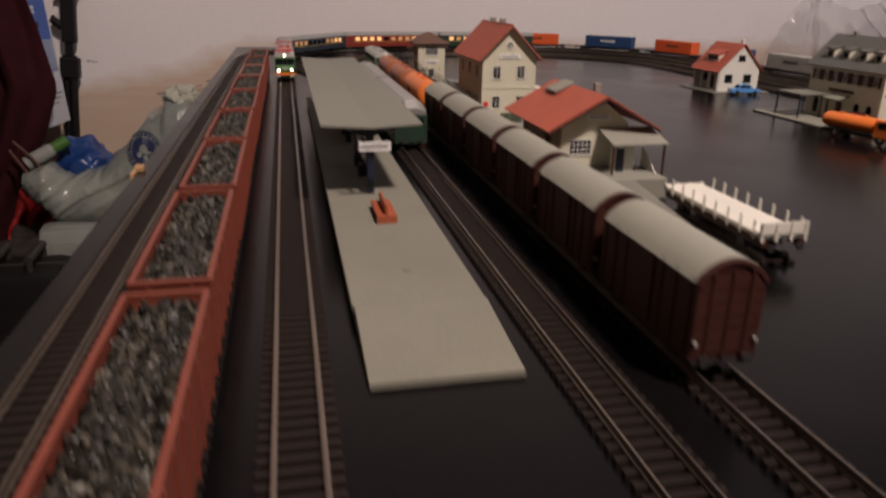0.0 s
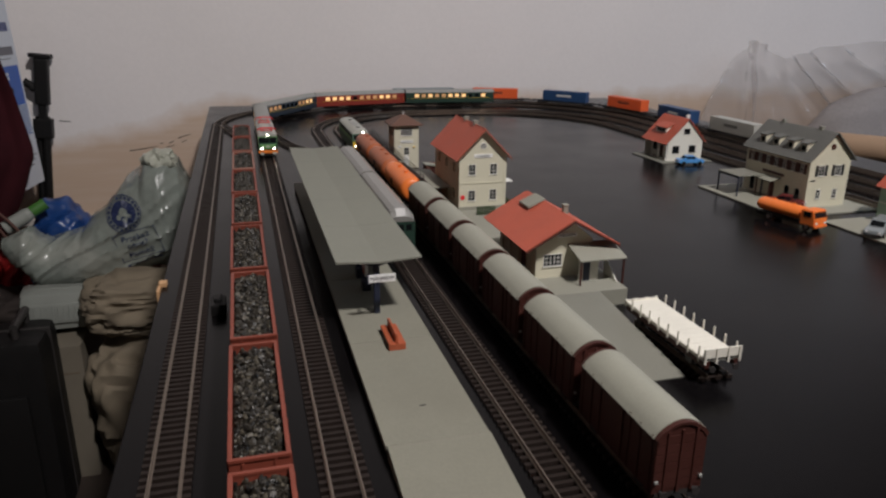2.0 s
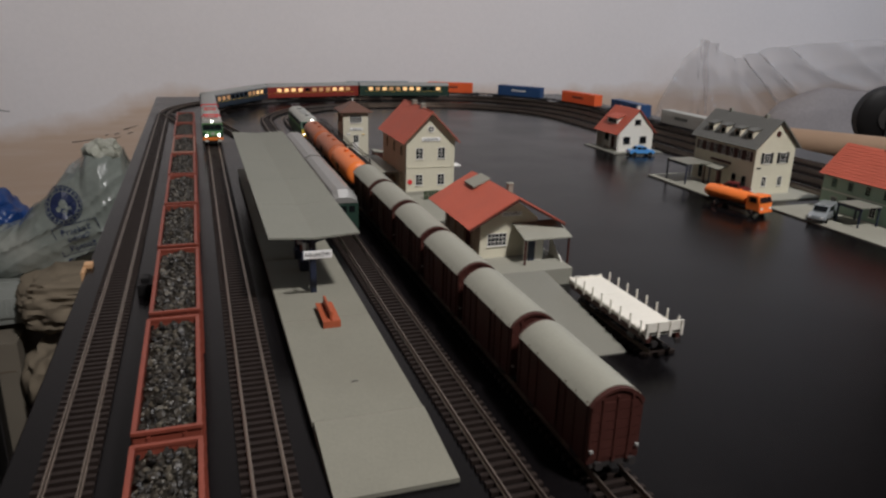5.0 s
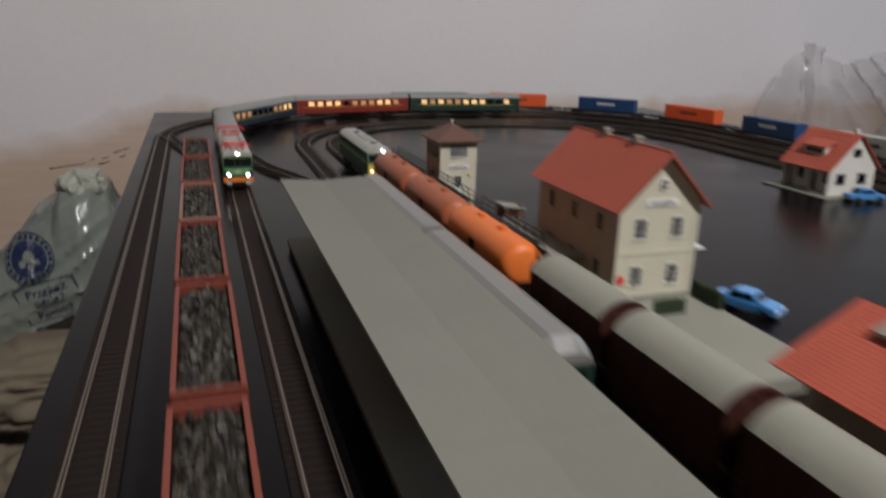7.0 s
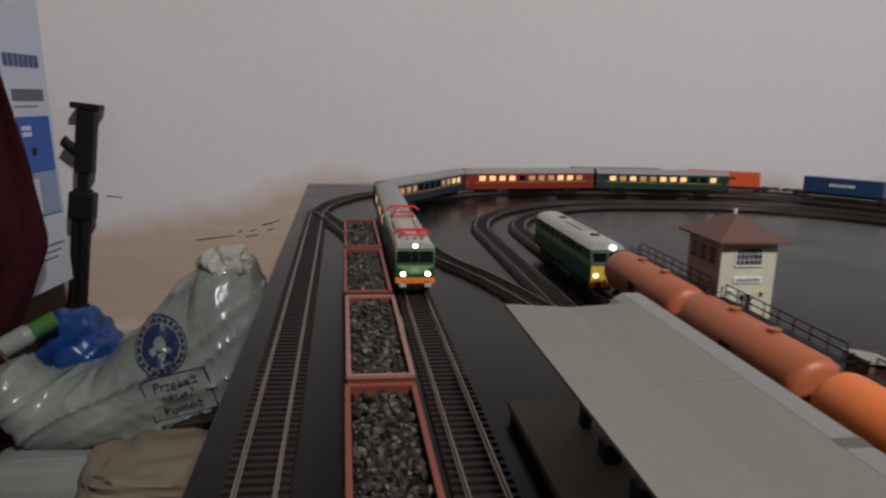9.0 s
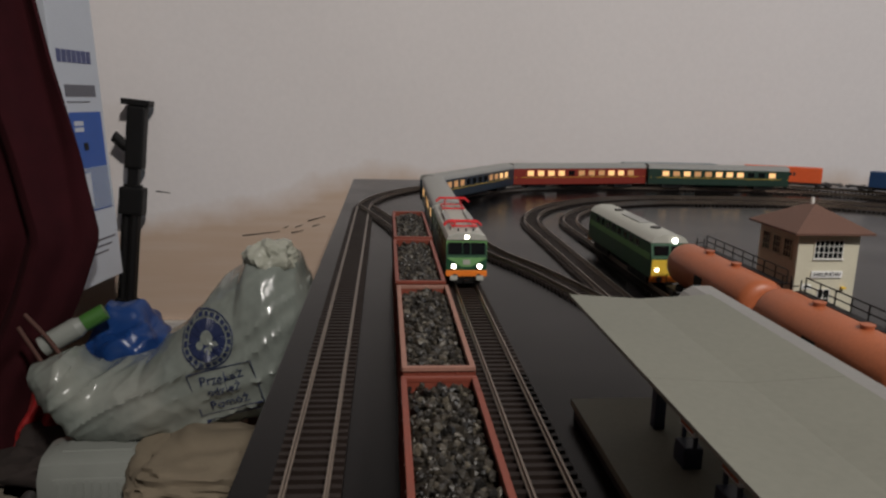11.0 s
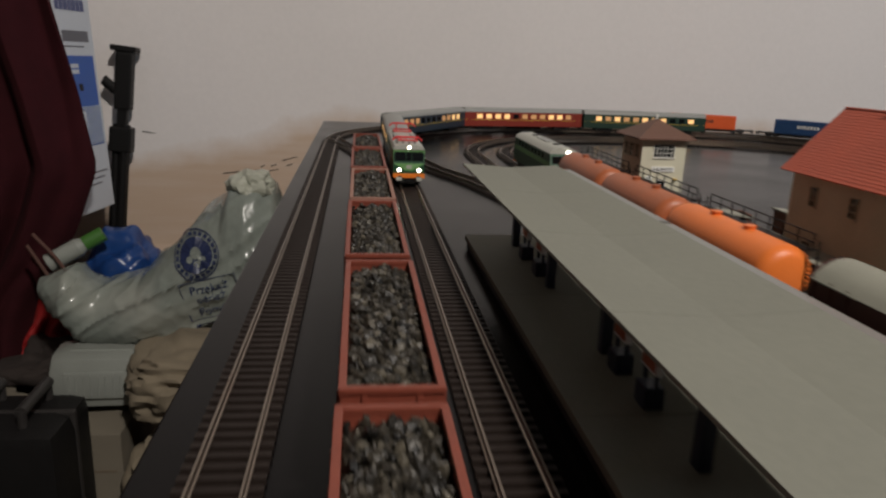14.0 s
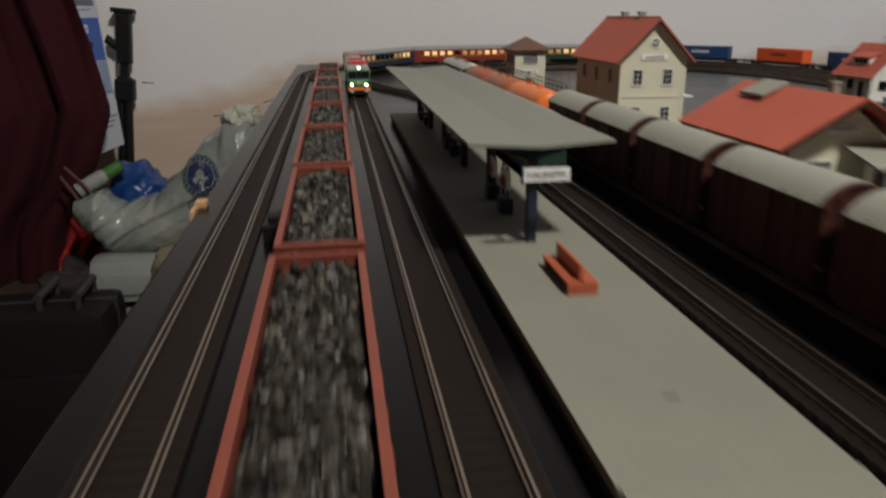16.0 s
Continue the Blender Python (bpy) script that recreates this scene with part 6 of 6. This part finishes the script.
# folded black tripod against the wall
tp = thing("folded_tripod", "folded black tripod leaning against the wall", "tripod", "", Matrix.Translation((-0.547, 2.195, -0.62)) @ Matrix.Rotation(radians(5.5), 4, "Y") @ Matrix.Rotation(radians(-3), 4, "X") @ Matrix.Diagonal((0.72, 0.62, 0.955, 1)))
for x, y in ((-0.016, 0.0), (0.010, -0.010), (0.010, 0.012)):
    bm = bmesh.new()
    cyl(bm, (x * 0.7, y, -0.25), (x, y, 0.34), 0.008, 0.010, seg=10)
    leg = part("leg", bm, M_BLACK, tp)
    bm = bmesh.new()
    cyl(bm, (x, y, 0.34), (x, y, 0.62), 0.0125, seg=10)
    part("upper_leg", bm, M_BLACK, leg)
    bm = boxes((x - 0.016, x + 0.016, y - 0.016, y + 0.016, 0.325, 0.365), bevel=0.003)
    part("clamp", bm, M_BLACK, leg)
part("collar", boxes((-0.034, 0.034, -0.028, 0.028, 0.555, 0.615), bevel=0.006), M_BLACK, tp)
part("head", boxes((-0.024, 0.026, -0.024, 0.024, 0.655, 0.790), bevel=0.006), M_BLACK, tp)
part("neck", boxes((-0.015, 0.015, -0.015, 0.015, 0.610, 0.660), bevel=0.003), M_BLACK, tp)
bm = bmesh.new()
cyl(bm, (-0.026, 0, 0.70), (-0.062, 0, 0.72), 0.013, seg=12)
part("knob", bm, M_BLACK, tp)
part("plate", boxes((-0.040, 0.038, -0.03, 0.03, 0.790, 0.803), bevel=0.003), M_BLACK, tp)


def jacket_shape(u, v):
    z = 0.62 - 1.12 * v
    edge = np.interp(z, [-0.50, -0.40, -0.33, -0.28, -0.20, -0.087, 0.05, 0.20, 0.35, 0.62], [-0.635, -0.620, -0.590, -0.550, -0.508, -0.462, -0.478, -0.508, -0.532, -0.570])
    x = edge - u * (0.40 + 0.05 * math.sin(v * 5))
    fold = 0.020 * math.sin(u * 19 + v * 2.5) + 0.012 * math.sin(u * 37 - v * 4)
    return (x, 1.925 + fold - 0.05 * u + 0.03 * v, z)


jk = thing("maroon_jacket", "dark maroon fleece jacket hanging down in folds", "jacket")
fab = cloth("fabric", jacket_shape, 60, 50, M_JACKET, "", "", 0.006)
fab.parent = jk
cr = bpy.data.curves.new("hanging_cord", "CURVE")
cr.dimensions, cr.bevel_depth, cr.bevel_resolution = "3D", 0.0035, 2
for pts in (((-0.55, 1.86, -0.20), (-0.505, 1.85, -0.25), (-0.475, 1.85, -0.31), (-0.455, 1.84, -0.37), (-0.47, 1.84, -0.385)), ((-0.56, 1.855, -0.22), (-0.52, 1.85, -0.29), (-0.485, 1.845, -0.36), (-0.475, 1.84, -0.40))):
    sp = cr.splines.new("BEZIER")
    sp.bezier_points.add(len(pts) - 1)
    for b, p in zip(sp.bezier_points, pts):
        b.co, b.handle_left_type, b.handle_right_type = p, "AUTO", "AUTO"
tmp = new("cord_curve", cr)
me = bpy.data.meshes.new_from_object(tmp.evaluated_get(bpy.context.evaluated_depsgraph_get()))
bpy.data.objects.remove(tmp)
me.materials.clear(), me.materials.append(M_CORD)
me.name = "drawstring"
part("drawstring", me, None, jk, "loose brown drawstring")


# large pale carrier bag, full and lying on the heap
def bag_point(u, a):
    """u runs from the gathered left end to the knotted top on the right; a goes round."""
    x = -0.525 + 0.490 * u
    top = np.interp(u, [0, 0.112, 0.218, 0.36, 0.48, 0.584, 0.66, 0.69, 0.74, 0.786, 0.845, 0.871, 1.0], [-0.275, -0.257, -0.285, -0.266, -0.212, -0.157, -0.126, -0.094, -0.084, -0.082, -0.100, -0.140, -0.27])
    bot = np.interp(u, [0, 0.1, 0.16, 0.3, 0.46, 0.67, 1.0], [-0.310, -0.365, -0.400, -0.402, -0.385, -0.370, -0.370])
    zc, hz = (top + bot) / 2, (top - bot) / 2
    hy = np.interp(u, [0, 0.1, 0.4, 0.75, 0.9, 1.0], [0.02, 0.07, 0.10, 0.11, 0.08, 0.05])
    yc = np.interp(u, [0, 0.5, 1.0], [1.82, 1.86, 1.88])
    c, s_ = math.cos(a), math.sin(a)
    p = Vector((x, yc + hy * math.copysign(abs(c) ** 0.8, c), zc + hz * math.copysign(abs(s_) ** 0.9, s_)))
    along, across = 0.86 * x + 0.50 * p.z, -0.50 * x + 0.86 * p.z
    fold = 1 - abs(noise.noise(Vector((along * 4, across * 26, p.y * 3)))) * 2.4
    fine = 1 - abs(noise.noise(Vector((along * 11 + 5, across * 60, p.y * 6)))) * 2.0
    crumple = 1 - abs(noise.noise(Vector((x * 34, p.y * 30, p.z * 34)))) * 2.2
    w = 0.010 * noise.noise(Vector((x * 6, p.y * 7, p.z * 7))) + 0.009 * max(0, fold) ** 3 + 0.0030 * max(0, fine) ** 4 + 0.0012 * max(0, crumple) ** 3
    n = Vector((0, c, s_))
    return p + n * w


bm = bmesh.new()
NU, NA = 150, 110
rings = [[bm.verts.new(bag_point(i / NU, 2 * math.pi * j / NA)) for j in range(NA)] for i in range(NU + 1)]
for a, b in zip(rings, rings[1:]):
    for j in range(NA):
        bm.faces.new((a[j], a[(j + 1) % NA], b[(j + 1) % NA], b[j]))
bm.faces.new(rings[0][::-1]), bm.faces.new(rings[-1])
bmesh.ops.recalc_face_normals(bm, faces=bm.faces)
bag = thing("carrier_bag", "large pale crumpled plastic carrier bag with dark blue print", "bag")
part("film", bm, M_FILMBAG, bag, smooth=True)


bm = bmesh.new()
bmesh.ops.create_icosphere(bm, subdivisions=5, radius=1.0)
for v in bm.verts:
    p = v.co.copy()
    k = 1 + 0.25 * noise.noise(p * 1.7) - 0.22 * abs(noise.noise(Vector((p.x * 3.5, p.y * 3.5, p.z * 1.6)) + Vector((4, 0, 0)))) + 0.06 * noise.noise(p * 7)
    v.co = Vector((-0.150 + 0.046 * p.x * k, 1.845 + 0.045 * p.y * k, -0.102 + 0.034 * p.z * k))
M_KNOT = mat("milky_gathered_film", (0.40, 0.41, 0.34), 0.3, vary=0.15, scale=30, fine=90, bump=0.4, coat=0.25)
part("gathered_top", bm, M_KNOT, bag, "milky gathered top of the bag", smooth=True)


def on_bag(x, z):
    """The near side of the bag at x, z."""
    best = None
    u = (x + 0.525) / 0.490
    for a in np.linspace(math.pi * 0.55, math.pi * 1.45, 90):
        p = bag_point(u, a)
        if best is None or abs(p.z - z) < abs(best.z - z):
            best = p
    return best


def decal(name, flat, centre, tilt, material, parent, lift=0.003):
    """Lay a flat print (x, y on the plane) on the near side of the bag."""
    ca, sa = math.cos(tilt), math.sin(tilt)
    for v in flat.verts:
        x, z = centre[0] + v.co.x * ca - v.co.y * sa, centre[1] + v.co.x * sa + v.co.y * ca
        p = on_bag(x, z)
        v.co = Vector((x, p.y - lift, z))
    return part(name, flat, material, parent)


def ring_flat(r0, r1, n=40):
    bm = bmesh.new()
    a = [bm.verts.new((r0 * math.cos(t), r0 * math.sin(t), 0)) for t in np.linspace(0, 2 * math.pi, n, endpoint=False)]
    b = [bm.verts.new((r1 * math.cos(t), r1 * math.sin(t), 0)) for t in np.linspace(0, 2 * math.pi, n, endpoint=False)]
    for i in range(n):
        bm.faces.new((a[i], a[(i + 1) % n], b[(i + 1) % n], b[i]))
    return bm


def rect_flat(x0, x1, y0, y1, n=12):
    bm = bmesh.new()
    g = [[bm.verts.new((x0 + (x1 - x0) * i / n, y, 0)) for y in (y0, y1)] for i in range(n + 1)]
    for i in range(n):
        bm.faces.new((g[i][0], g[i + 1][0], g[i + 1][1], g[i][1]))
    return bm


LOGO = (-0.240, -0.212)
decal("logo_ring", ring_flat(0.040, 0.042), LOGO, 0, M_BAGBLUE, bag)
disc = ring_flat(0.001, 0.030)
bmesh.ops.subdivide_edges(disc, edges=disc.edges[:], cuts=2)
decal("logo_disc", disc, LOGO, 0, M_BAGBLUE, bag)
for k in range(22):
    a = 2 * math.pi * k / 22
    decal("lettering_bar", rect_flat(-0.0035, 0.0035, -0.0028, 0.0028, 2), (LOGO[0] + 0.0352 * math.cos(a), LOGO[1] + 0.0352 * math.sin(a)), a + math.pi / 2, M_BAGBLUE, bag)
for dx, dz, r in ((0.0, 0.004, 0.010), (-0.010, -0.008, 0.006), (0.012, -0.006, 0.007), (0.004, -0.014, 0.006)):
    decal("logo_figure", ring_flat(0.0005, r, 14), (LOGO[0] + dx, LOGO[1] + dz), 0, M_FILMBAG, bag, 0.0045)
TILT = radians(14)
TXT = (-0.212, -0.288)
for x0, x1, y0, y1 in ((-0.050, 0.050, 0.036, 0.0375), (-0.050, 0.050, -0.0375, -0.036), (-0.050, -0.0485, -0.036, 0.036), (0.0485, 0.050, -0.036, 0.036)):
    decal("print_frame", rect_flat(x0, x1, y0, y1), TXT, TILT, M_BAGBLUE, bag)
for text, size, dy in (("Przekaż", 0.021, 0.021), ("odzież", 0.019, 0.003), ("Pomóż", 0.021, -0.023)):
    c = bpy.data.curves.new("print", "FONT")
    c.body, c.size, c.align_x, c.align_y = text, size, "CENTER", "CENTER"
    tmp = new("print_text", c)
    me = bpy.data.meshes.new_from_object(tmp.evaluated_get(bpy.context.evaluated_depsgraph_get()))
    bpy.data.objects.remove(tmp)
    flat = bmesh.new()
    flat.from_mesh(me)
    for v in flat.verts:
        v.co.y += dy
    decal("lettering", flat, TXT, TILT, M_BAGBLUE, bag, 0.0035)
decal("lettering_bar", rect_flat(-0.045, 0.040, -0.052, -0.046), TXT, TILT, M_BAGBLUE, bag)

lump("blue_sack", (-0.425, 1.965, -0.37), (0.080, 0.08, 0.145), M_BLUESACK, "crumpled bright blue plastic sack", "bag", 4, 0.20, 1.6, 0.10, -0.498)
lump("dark_blanket", (-0.47, 1.95, -0.53), (0.20, 0.14, 0.10), M_DARKCLOTH, "heap of dark brown cloth under the bags", "cloth", 8, 0.2, 2.0, 0.2, -0.498)
bt = thing("plastic_bottle", "pale plastic bottle with a green cap", "bottle", "", pose(-0.490, 1.885, -0.236, 0, 62, 20))
bm = bmesh.new()
cyl(bm, (0, 0, -0.05), (0, 0, 0.010), 0.018, seg=20)
cyl(bm, (0, 0, 0.010), (0, 0, 0.022), 0.018, 0.013, seg=20)
part("body", bm, M_TUB, bt, smooth=True)
bm = bmesh.new()
cyl(bm, (0, 0, 0.022), (0, 0, 0.060), 0.0145, seg=20)
part("cap", bm, M_CAPGREEN, bt, "green cap", smooth=True)
cloth("red_bag", lambda u, v: (-0.645 + 0.185 * u * (1 - 0.45 * v) + 0.010 * math.sin(v * 9), 1.985 - 0.03 * v + 0.016 * math.sin(u * 15 + v * 5) + 0.010 * noise.noise((u * 5, v * 6, 1)), -0.335 - 0.20 * v - 0.05 * (1 - u) + 0.03 * math.sin(u * 3)), 40, 30, M_REDCLOTH, "crumpled red nylon bag hanging in folds", "bag", 0.004)
lump("khaki_rucksack", (-0.225, 1.715, -0.420), (0.130, 0.12, 0.075), M_KHAKI_PALE, "khaki canvas rucksack slumped on a cloth bundle", "bag", 21, 0.16, 1.8, 0.22, FLOOR)
lump("cloth_bundle", (-0.238, 1.690, -0.675), (0.115, 0.125, 0.195), M_KHAKI_PALE, "faded beige cloth bundle standing on the floor", "cloth", 31, 0.12, 1.6, 0.20, FLOOR)

# upturned cloudy tub on a cardboard box
tb2 = thing("plastic_tub", "cloudy white plastic storage tub lying on its side", "tub", "", pose(-0.410, 1.775, -0.425, 0, 2, 6))
part("shell", boxes((-0.088, 0.085, -0.060, 0.055, -0.062, 0.040), bevel=0.032), M_TUB, tb2, smooth=True)
part("rim", boxes((-0.056, 0.060, -0.0640, -0.0585, -0.036, 0.014), bevel=0.003), M_TUB, tb2, smooth=True)
for i in range(9):
    x = -0.050 + i * 0.0120
    part("rib", boxes((x, x + 0.003, -0.0655, -0.0630, -0.030, 0.009), bevel=0.001), M_TUB, tb2)
part("top_panel", boxes((-0.052, 0.050, -0.026, 0.022, 0.036, 0.042), bevel=0.002), M_TUB, tb2)
cb = thing("cardboard_box", "closed pale cardboard box standing on the floor under the tub", "box")
BX0, BX1, BY0, BY1, BZ = -0.660, -0.355, 1.655, 2.020, -0.500
for a in ((BX0, BX1, BY0, BY0 + 0.004), (BX0, BX1, BY1 - 0.004, BY1), (BX0, BX0 + 0.004, BY0 + 0.004, BY1 - 0.004), (BX1 - 0.004, BX1, BY0 + 0.004, BY1 - 0.004)):
    part("side", boxes((*a, FLOOR, BZ - 0.004), bevel=0.0008), M_CARD, cb)
for y0, y1 in ((BY0, (BY0 + BY1) / 2 - 0.001), ((BY0 + BY1) / 2 + 0.001, BY1)):
    part("flap", boxes((BX0, BX1, y0, y1, BZ - 0.004, BZ), bevel=0.0008), M_CARD, cb)
part("tape_strip", boxes((BX0 + 0.01, BX1 - 0.01, BY0 - 0.0008, BY0, BZ - 0.072, BZ - 0.068)), M_KHAKI, cb, "dull tape seam")

# black suitcase nearest the edge
hb = thing("black_suitcase", "black soft suitcase with two bar handles standing on the floor", "suitcase")
SX, SY, SZ = -0.390, 1.500, -0.430
part("shell", boxes((SX - 0.34, SX, SY - 0.01, SY + 0.145, FLOOR, SZ + 0.02), bevel=0.028), M_BLACK, hb, smooth=True)
part("front_pocket", boxes((SX - 0.30, SX - 0.04, SY - 0.022, SY - 0.008, FLOOR + 0.06, SZ - 0.10), bevel=0.008), M_BLACK, hb, smooth=True)
part("zip_band", boxes((SX - 0.335, SX + 0.002, SY + 0.065, SY + 0.075, FLOOR + 0.02, SZ + 0.022), bevel=0.003), M_DARK, hb)
for x in (SX - 0.055, SX - 0.125):
    bm = bmesh.new()
    cyl(bm, (x, SY + 0.020, SZ + 0.044), (x, SY + 0.118, SZ + 0.048), 0.009, seg=12)
    for y in (SY + 0.023, SY + 0.114):
        cyl(bm, (x, y, SZ + 0.010), (x, y, SZ + 0.046), 0.007, seg=10)
    part("handle", bm, M_DARK, hb, "dark bar handle", smooth=True)
solid("cable_trunking", boxes((-0.70, 0.05, 2.252, 2.270, -0.360, -0.338), bevel=0.003), M_SKIRT, "thin white cable duct along the wall", kind="structure")
br = thing("wooden_stool", "dark brown wooden stool standing behind the bag", "stool", "", pose(-0.145, 2.06, FLOOR))
part("seat", boxes((-0.09, 0.10, -0.06, 0.06, 0.625, 0.650), bevel=0.004), M_BRICK, br)
for x in (-0.075, 0.085):
    for y in (-0.045, 0.045):
        part("leg", boxes((x - 0.010, x + 0.010, y - 0.010, y + 0.010, 0.0, 0.625), bevel=0.002), M_BRICK, br)
solid("tape_scrap", boxes((-0.0335, -0.026, 0.645, 0.655, 0.0, 0.0045), (-0.0345, -0.0315, 0.630, 0.650, -0.014, 0.002), bevel=0.0006), M_TAPE, "curled scrap of beige tape on the board edge", "tape")

# ---- clear plastic film and things behind the right-hand tracks ----
film = bpy.data.materials.new("clear_plastic_film")
film.use_nodes = True
fn, fl = film.node_tree.nodes, film.node_tree.links
fb = fn["Principled BSDF"]
fb.inputs["Base Color"].default_value = (0.60, 0.56, 0.55, 1)
fb.inputs["Roughness"].default_value, fb.inputs["Alpha"].default_value = 0.10, 0.15
fb.inputs["Specular IOR Level"].default_value, fb.inputs["Coat Weight"].default_value = 0.9, 0.6
ftc, fno, fbu = fn.new("ShaderNodeTexCoord"), fn.new("ShaderNodeTexNoise"), fn.new("ShaderNodeBump")
fno.inputs["Scale"].default_value, fno.inputs["Detail"].default_value = 7.0, 5.0
fbu.inputs["Strength"].default_value, fbu.inputs["Distance"].default_value = 0.3, 0.01
fl.new(ftc.outputs["Object"], fno.inputs["Vector"]), fl.new(fno.outputs["Fac"], fbu.inputs["Height"]), fl.new(fbu.outputs["Normal"], fb.inputs["Normal"])
M_BUNDLE = mat("grey_padded_bundle", (0.30, 0.27, 0.26), 0.8, vary=0.12, scale=5, fine=80)
M_TUBE = mat("tan_cardboard_tube", (0.33, 0.22, 0.14), 0.75, vary=0.1, scale=20)


def film_shape(u, v):
    x = 1.60 + 1.35 * u
    top = np.interp(x, [1.60, 1.647, 1.740, 1.797, 1.858, 1.952, 2.092, 2.242, 2.414, 2.95], [-0.20, -0.066, 0.092, 0.185, 0.170, 0.114, 0.158, 0.169, 0.189, 0.21])
    z = -0.84 + (top + 0.84) * v
    spread = math.atan2(x - 1.81, 0.34 - z)
    far = math.hypot(x - 1.81, 0.34 - z)
    r1 = 1 - abs(noise.noise(Vector((spread * 5.5, 3, far * 1.6)))) * 2.6
    r2 = 1 - abs(noise.noise(Vector((x * 12 + z * 9, 7, z * 5)))) * 2.2
    r3 = 1 - abs(noise.noise(Vector((x * 27 - z * 12, 11, z * 16)))) * 2.0
    w = 0.060 * max(0, r1) ** 3 + 0.014 * max(0, r2) ** 3 + 0.003 * max(0, r3) ** 2
    return (x, 2.20 - 0.06 * u - w - 0.05 * (1 - v), z)


cloth("plastic_film", film_shape, 210, 100, film, "crumpled clear plastic film draped over bulky things", "plastic sheet", 0.0012)
lump("wrapped_bundle", (2.42, 2.07, -0.43), (0.48, 0.12, 0.45), M_BUNDLE, "bulky greyish bundle inside the clear film", "bundle", 41, 0.06, 1.2, 0.05, FLOOR)
tw = thing("hand_trolley", "upended hand trolley with a black rubber wheel", "trolley", "", pose(1.66, 1.26, 0.03, 0, 0, -25))
bm = bmesh.new()
for y0, y1, r0, r1 in ((-0.024, -0.014, 0.060, 0.074), (-0.014, 0.014, 0.074, 0.074), (0.014, 0.024, 0.074, 0.060)):
    cyl(bm, (0, y0, 0), (0, y1, 0), r0, r1, seg=36)
part("tyre", bm, M_BLACK, tw, smooth=True)
bm = bmesh.new()
cyl(bm, (0, -0.028, 0), (0, 0.028, 0), 0.030, seg=24)
part("hub", bm, M_DARK, tw, smooth=True)
part("fork", boxes((-0.012, 0.012, 0.028, 0.036, -0.84, 0.012), (-0.012, 0.012, -0.036, -0.028, -0.84, 0.012), bevel=0.002), M_DARK, tw)
part("foot", boxes((-0.06, 0.06, -0.06, 0.06, -0.89, -0.84), bevel=0.004), M_DARK, tw)
rl = thing("cardboard_tube", "long tan cardboard tube resting behind the board", "tube", "", pose(1.50, 1.10, -0.022, 0, 0, 0))
bm = bmesh.new()
cyl(bm, (-0.20, 0.30, 0), (0.35, -0.45, 0), 0.030, seg=24)
part("roll", bm, M_TUBE, rl, smooth=True)
for x, y in ((-0.12, 0.19), (0.26, -0.33)):
    part("support", boxes((x - 0.02, x + 0.02, y - 0.02, y + 0.02, FLOOR + 0.022, -0.028)), M_EDGE, rl)

sc = thing("wall_scuff", "thin dark scratches scuffed into the wall paint", "scuff", kind="structure")
for x0, z0, x1, z1 in ((-0.46, -0.050, -0.43, -0.054), (-0.28, -0.146, -0.20, -0.136), (-0.174, -0.139, -0.148, -0.133), (-0.138, -0.112, -0.100, -0.101), (-0.165, -0.126, -0.150, -0.121), (-0.128, -0.124, -0.112, -0.119), (-0.190, -0.128, -0.180, -0.124)):
    bm = bmesh.new()
    cyl(bm, (x0, 2.2698, z0), (x1, 2.2698, z1), 0.0014, 0.0008, seg=5)
    part("scratch", bm, M_DARK, sc)
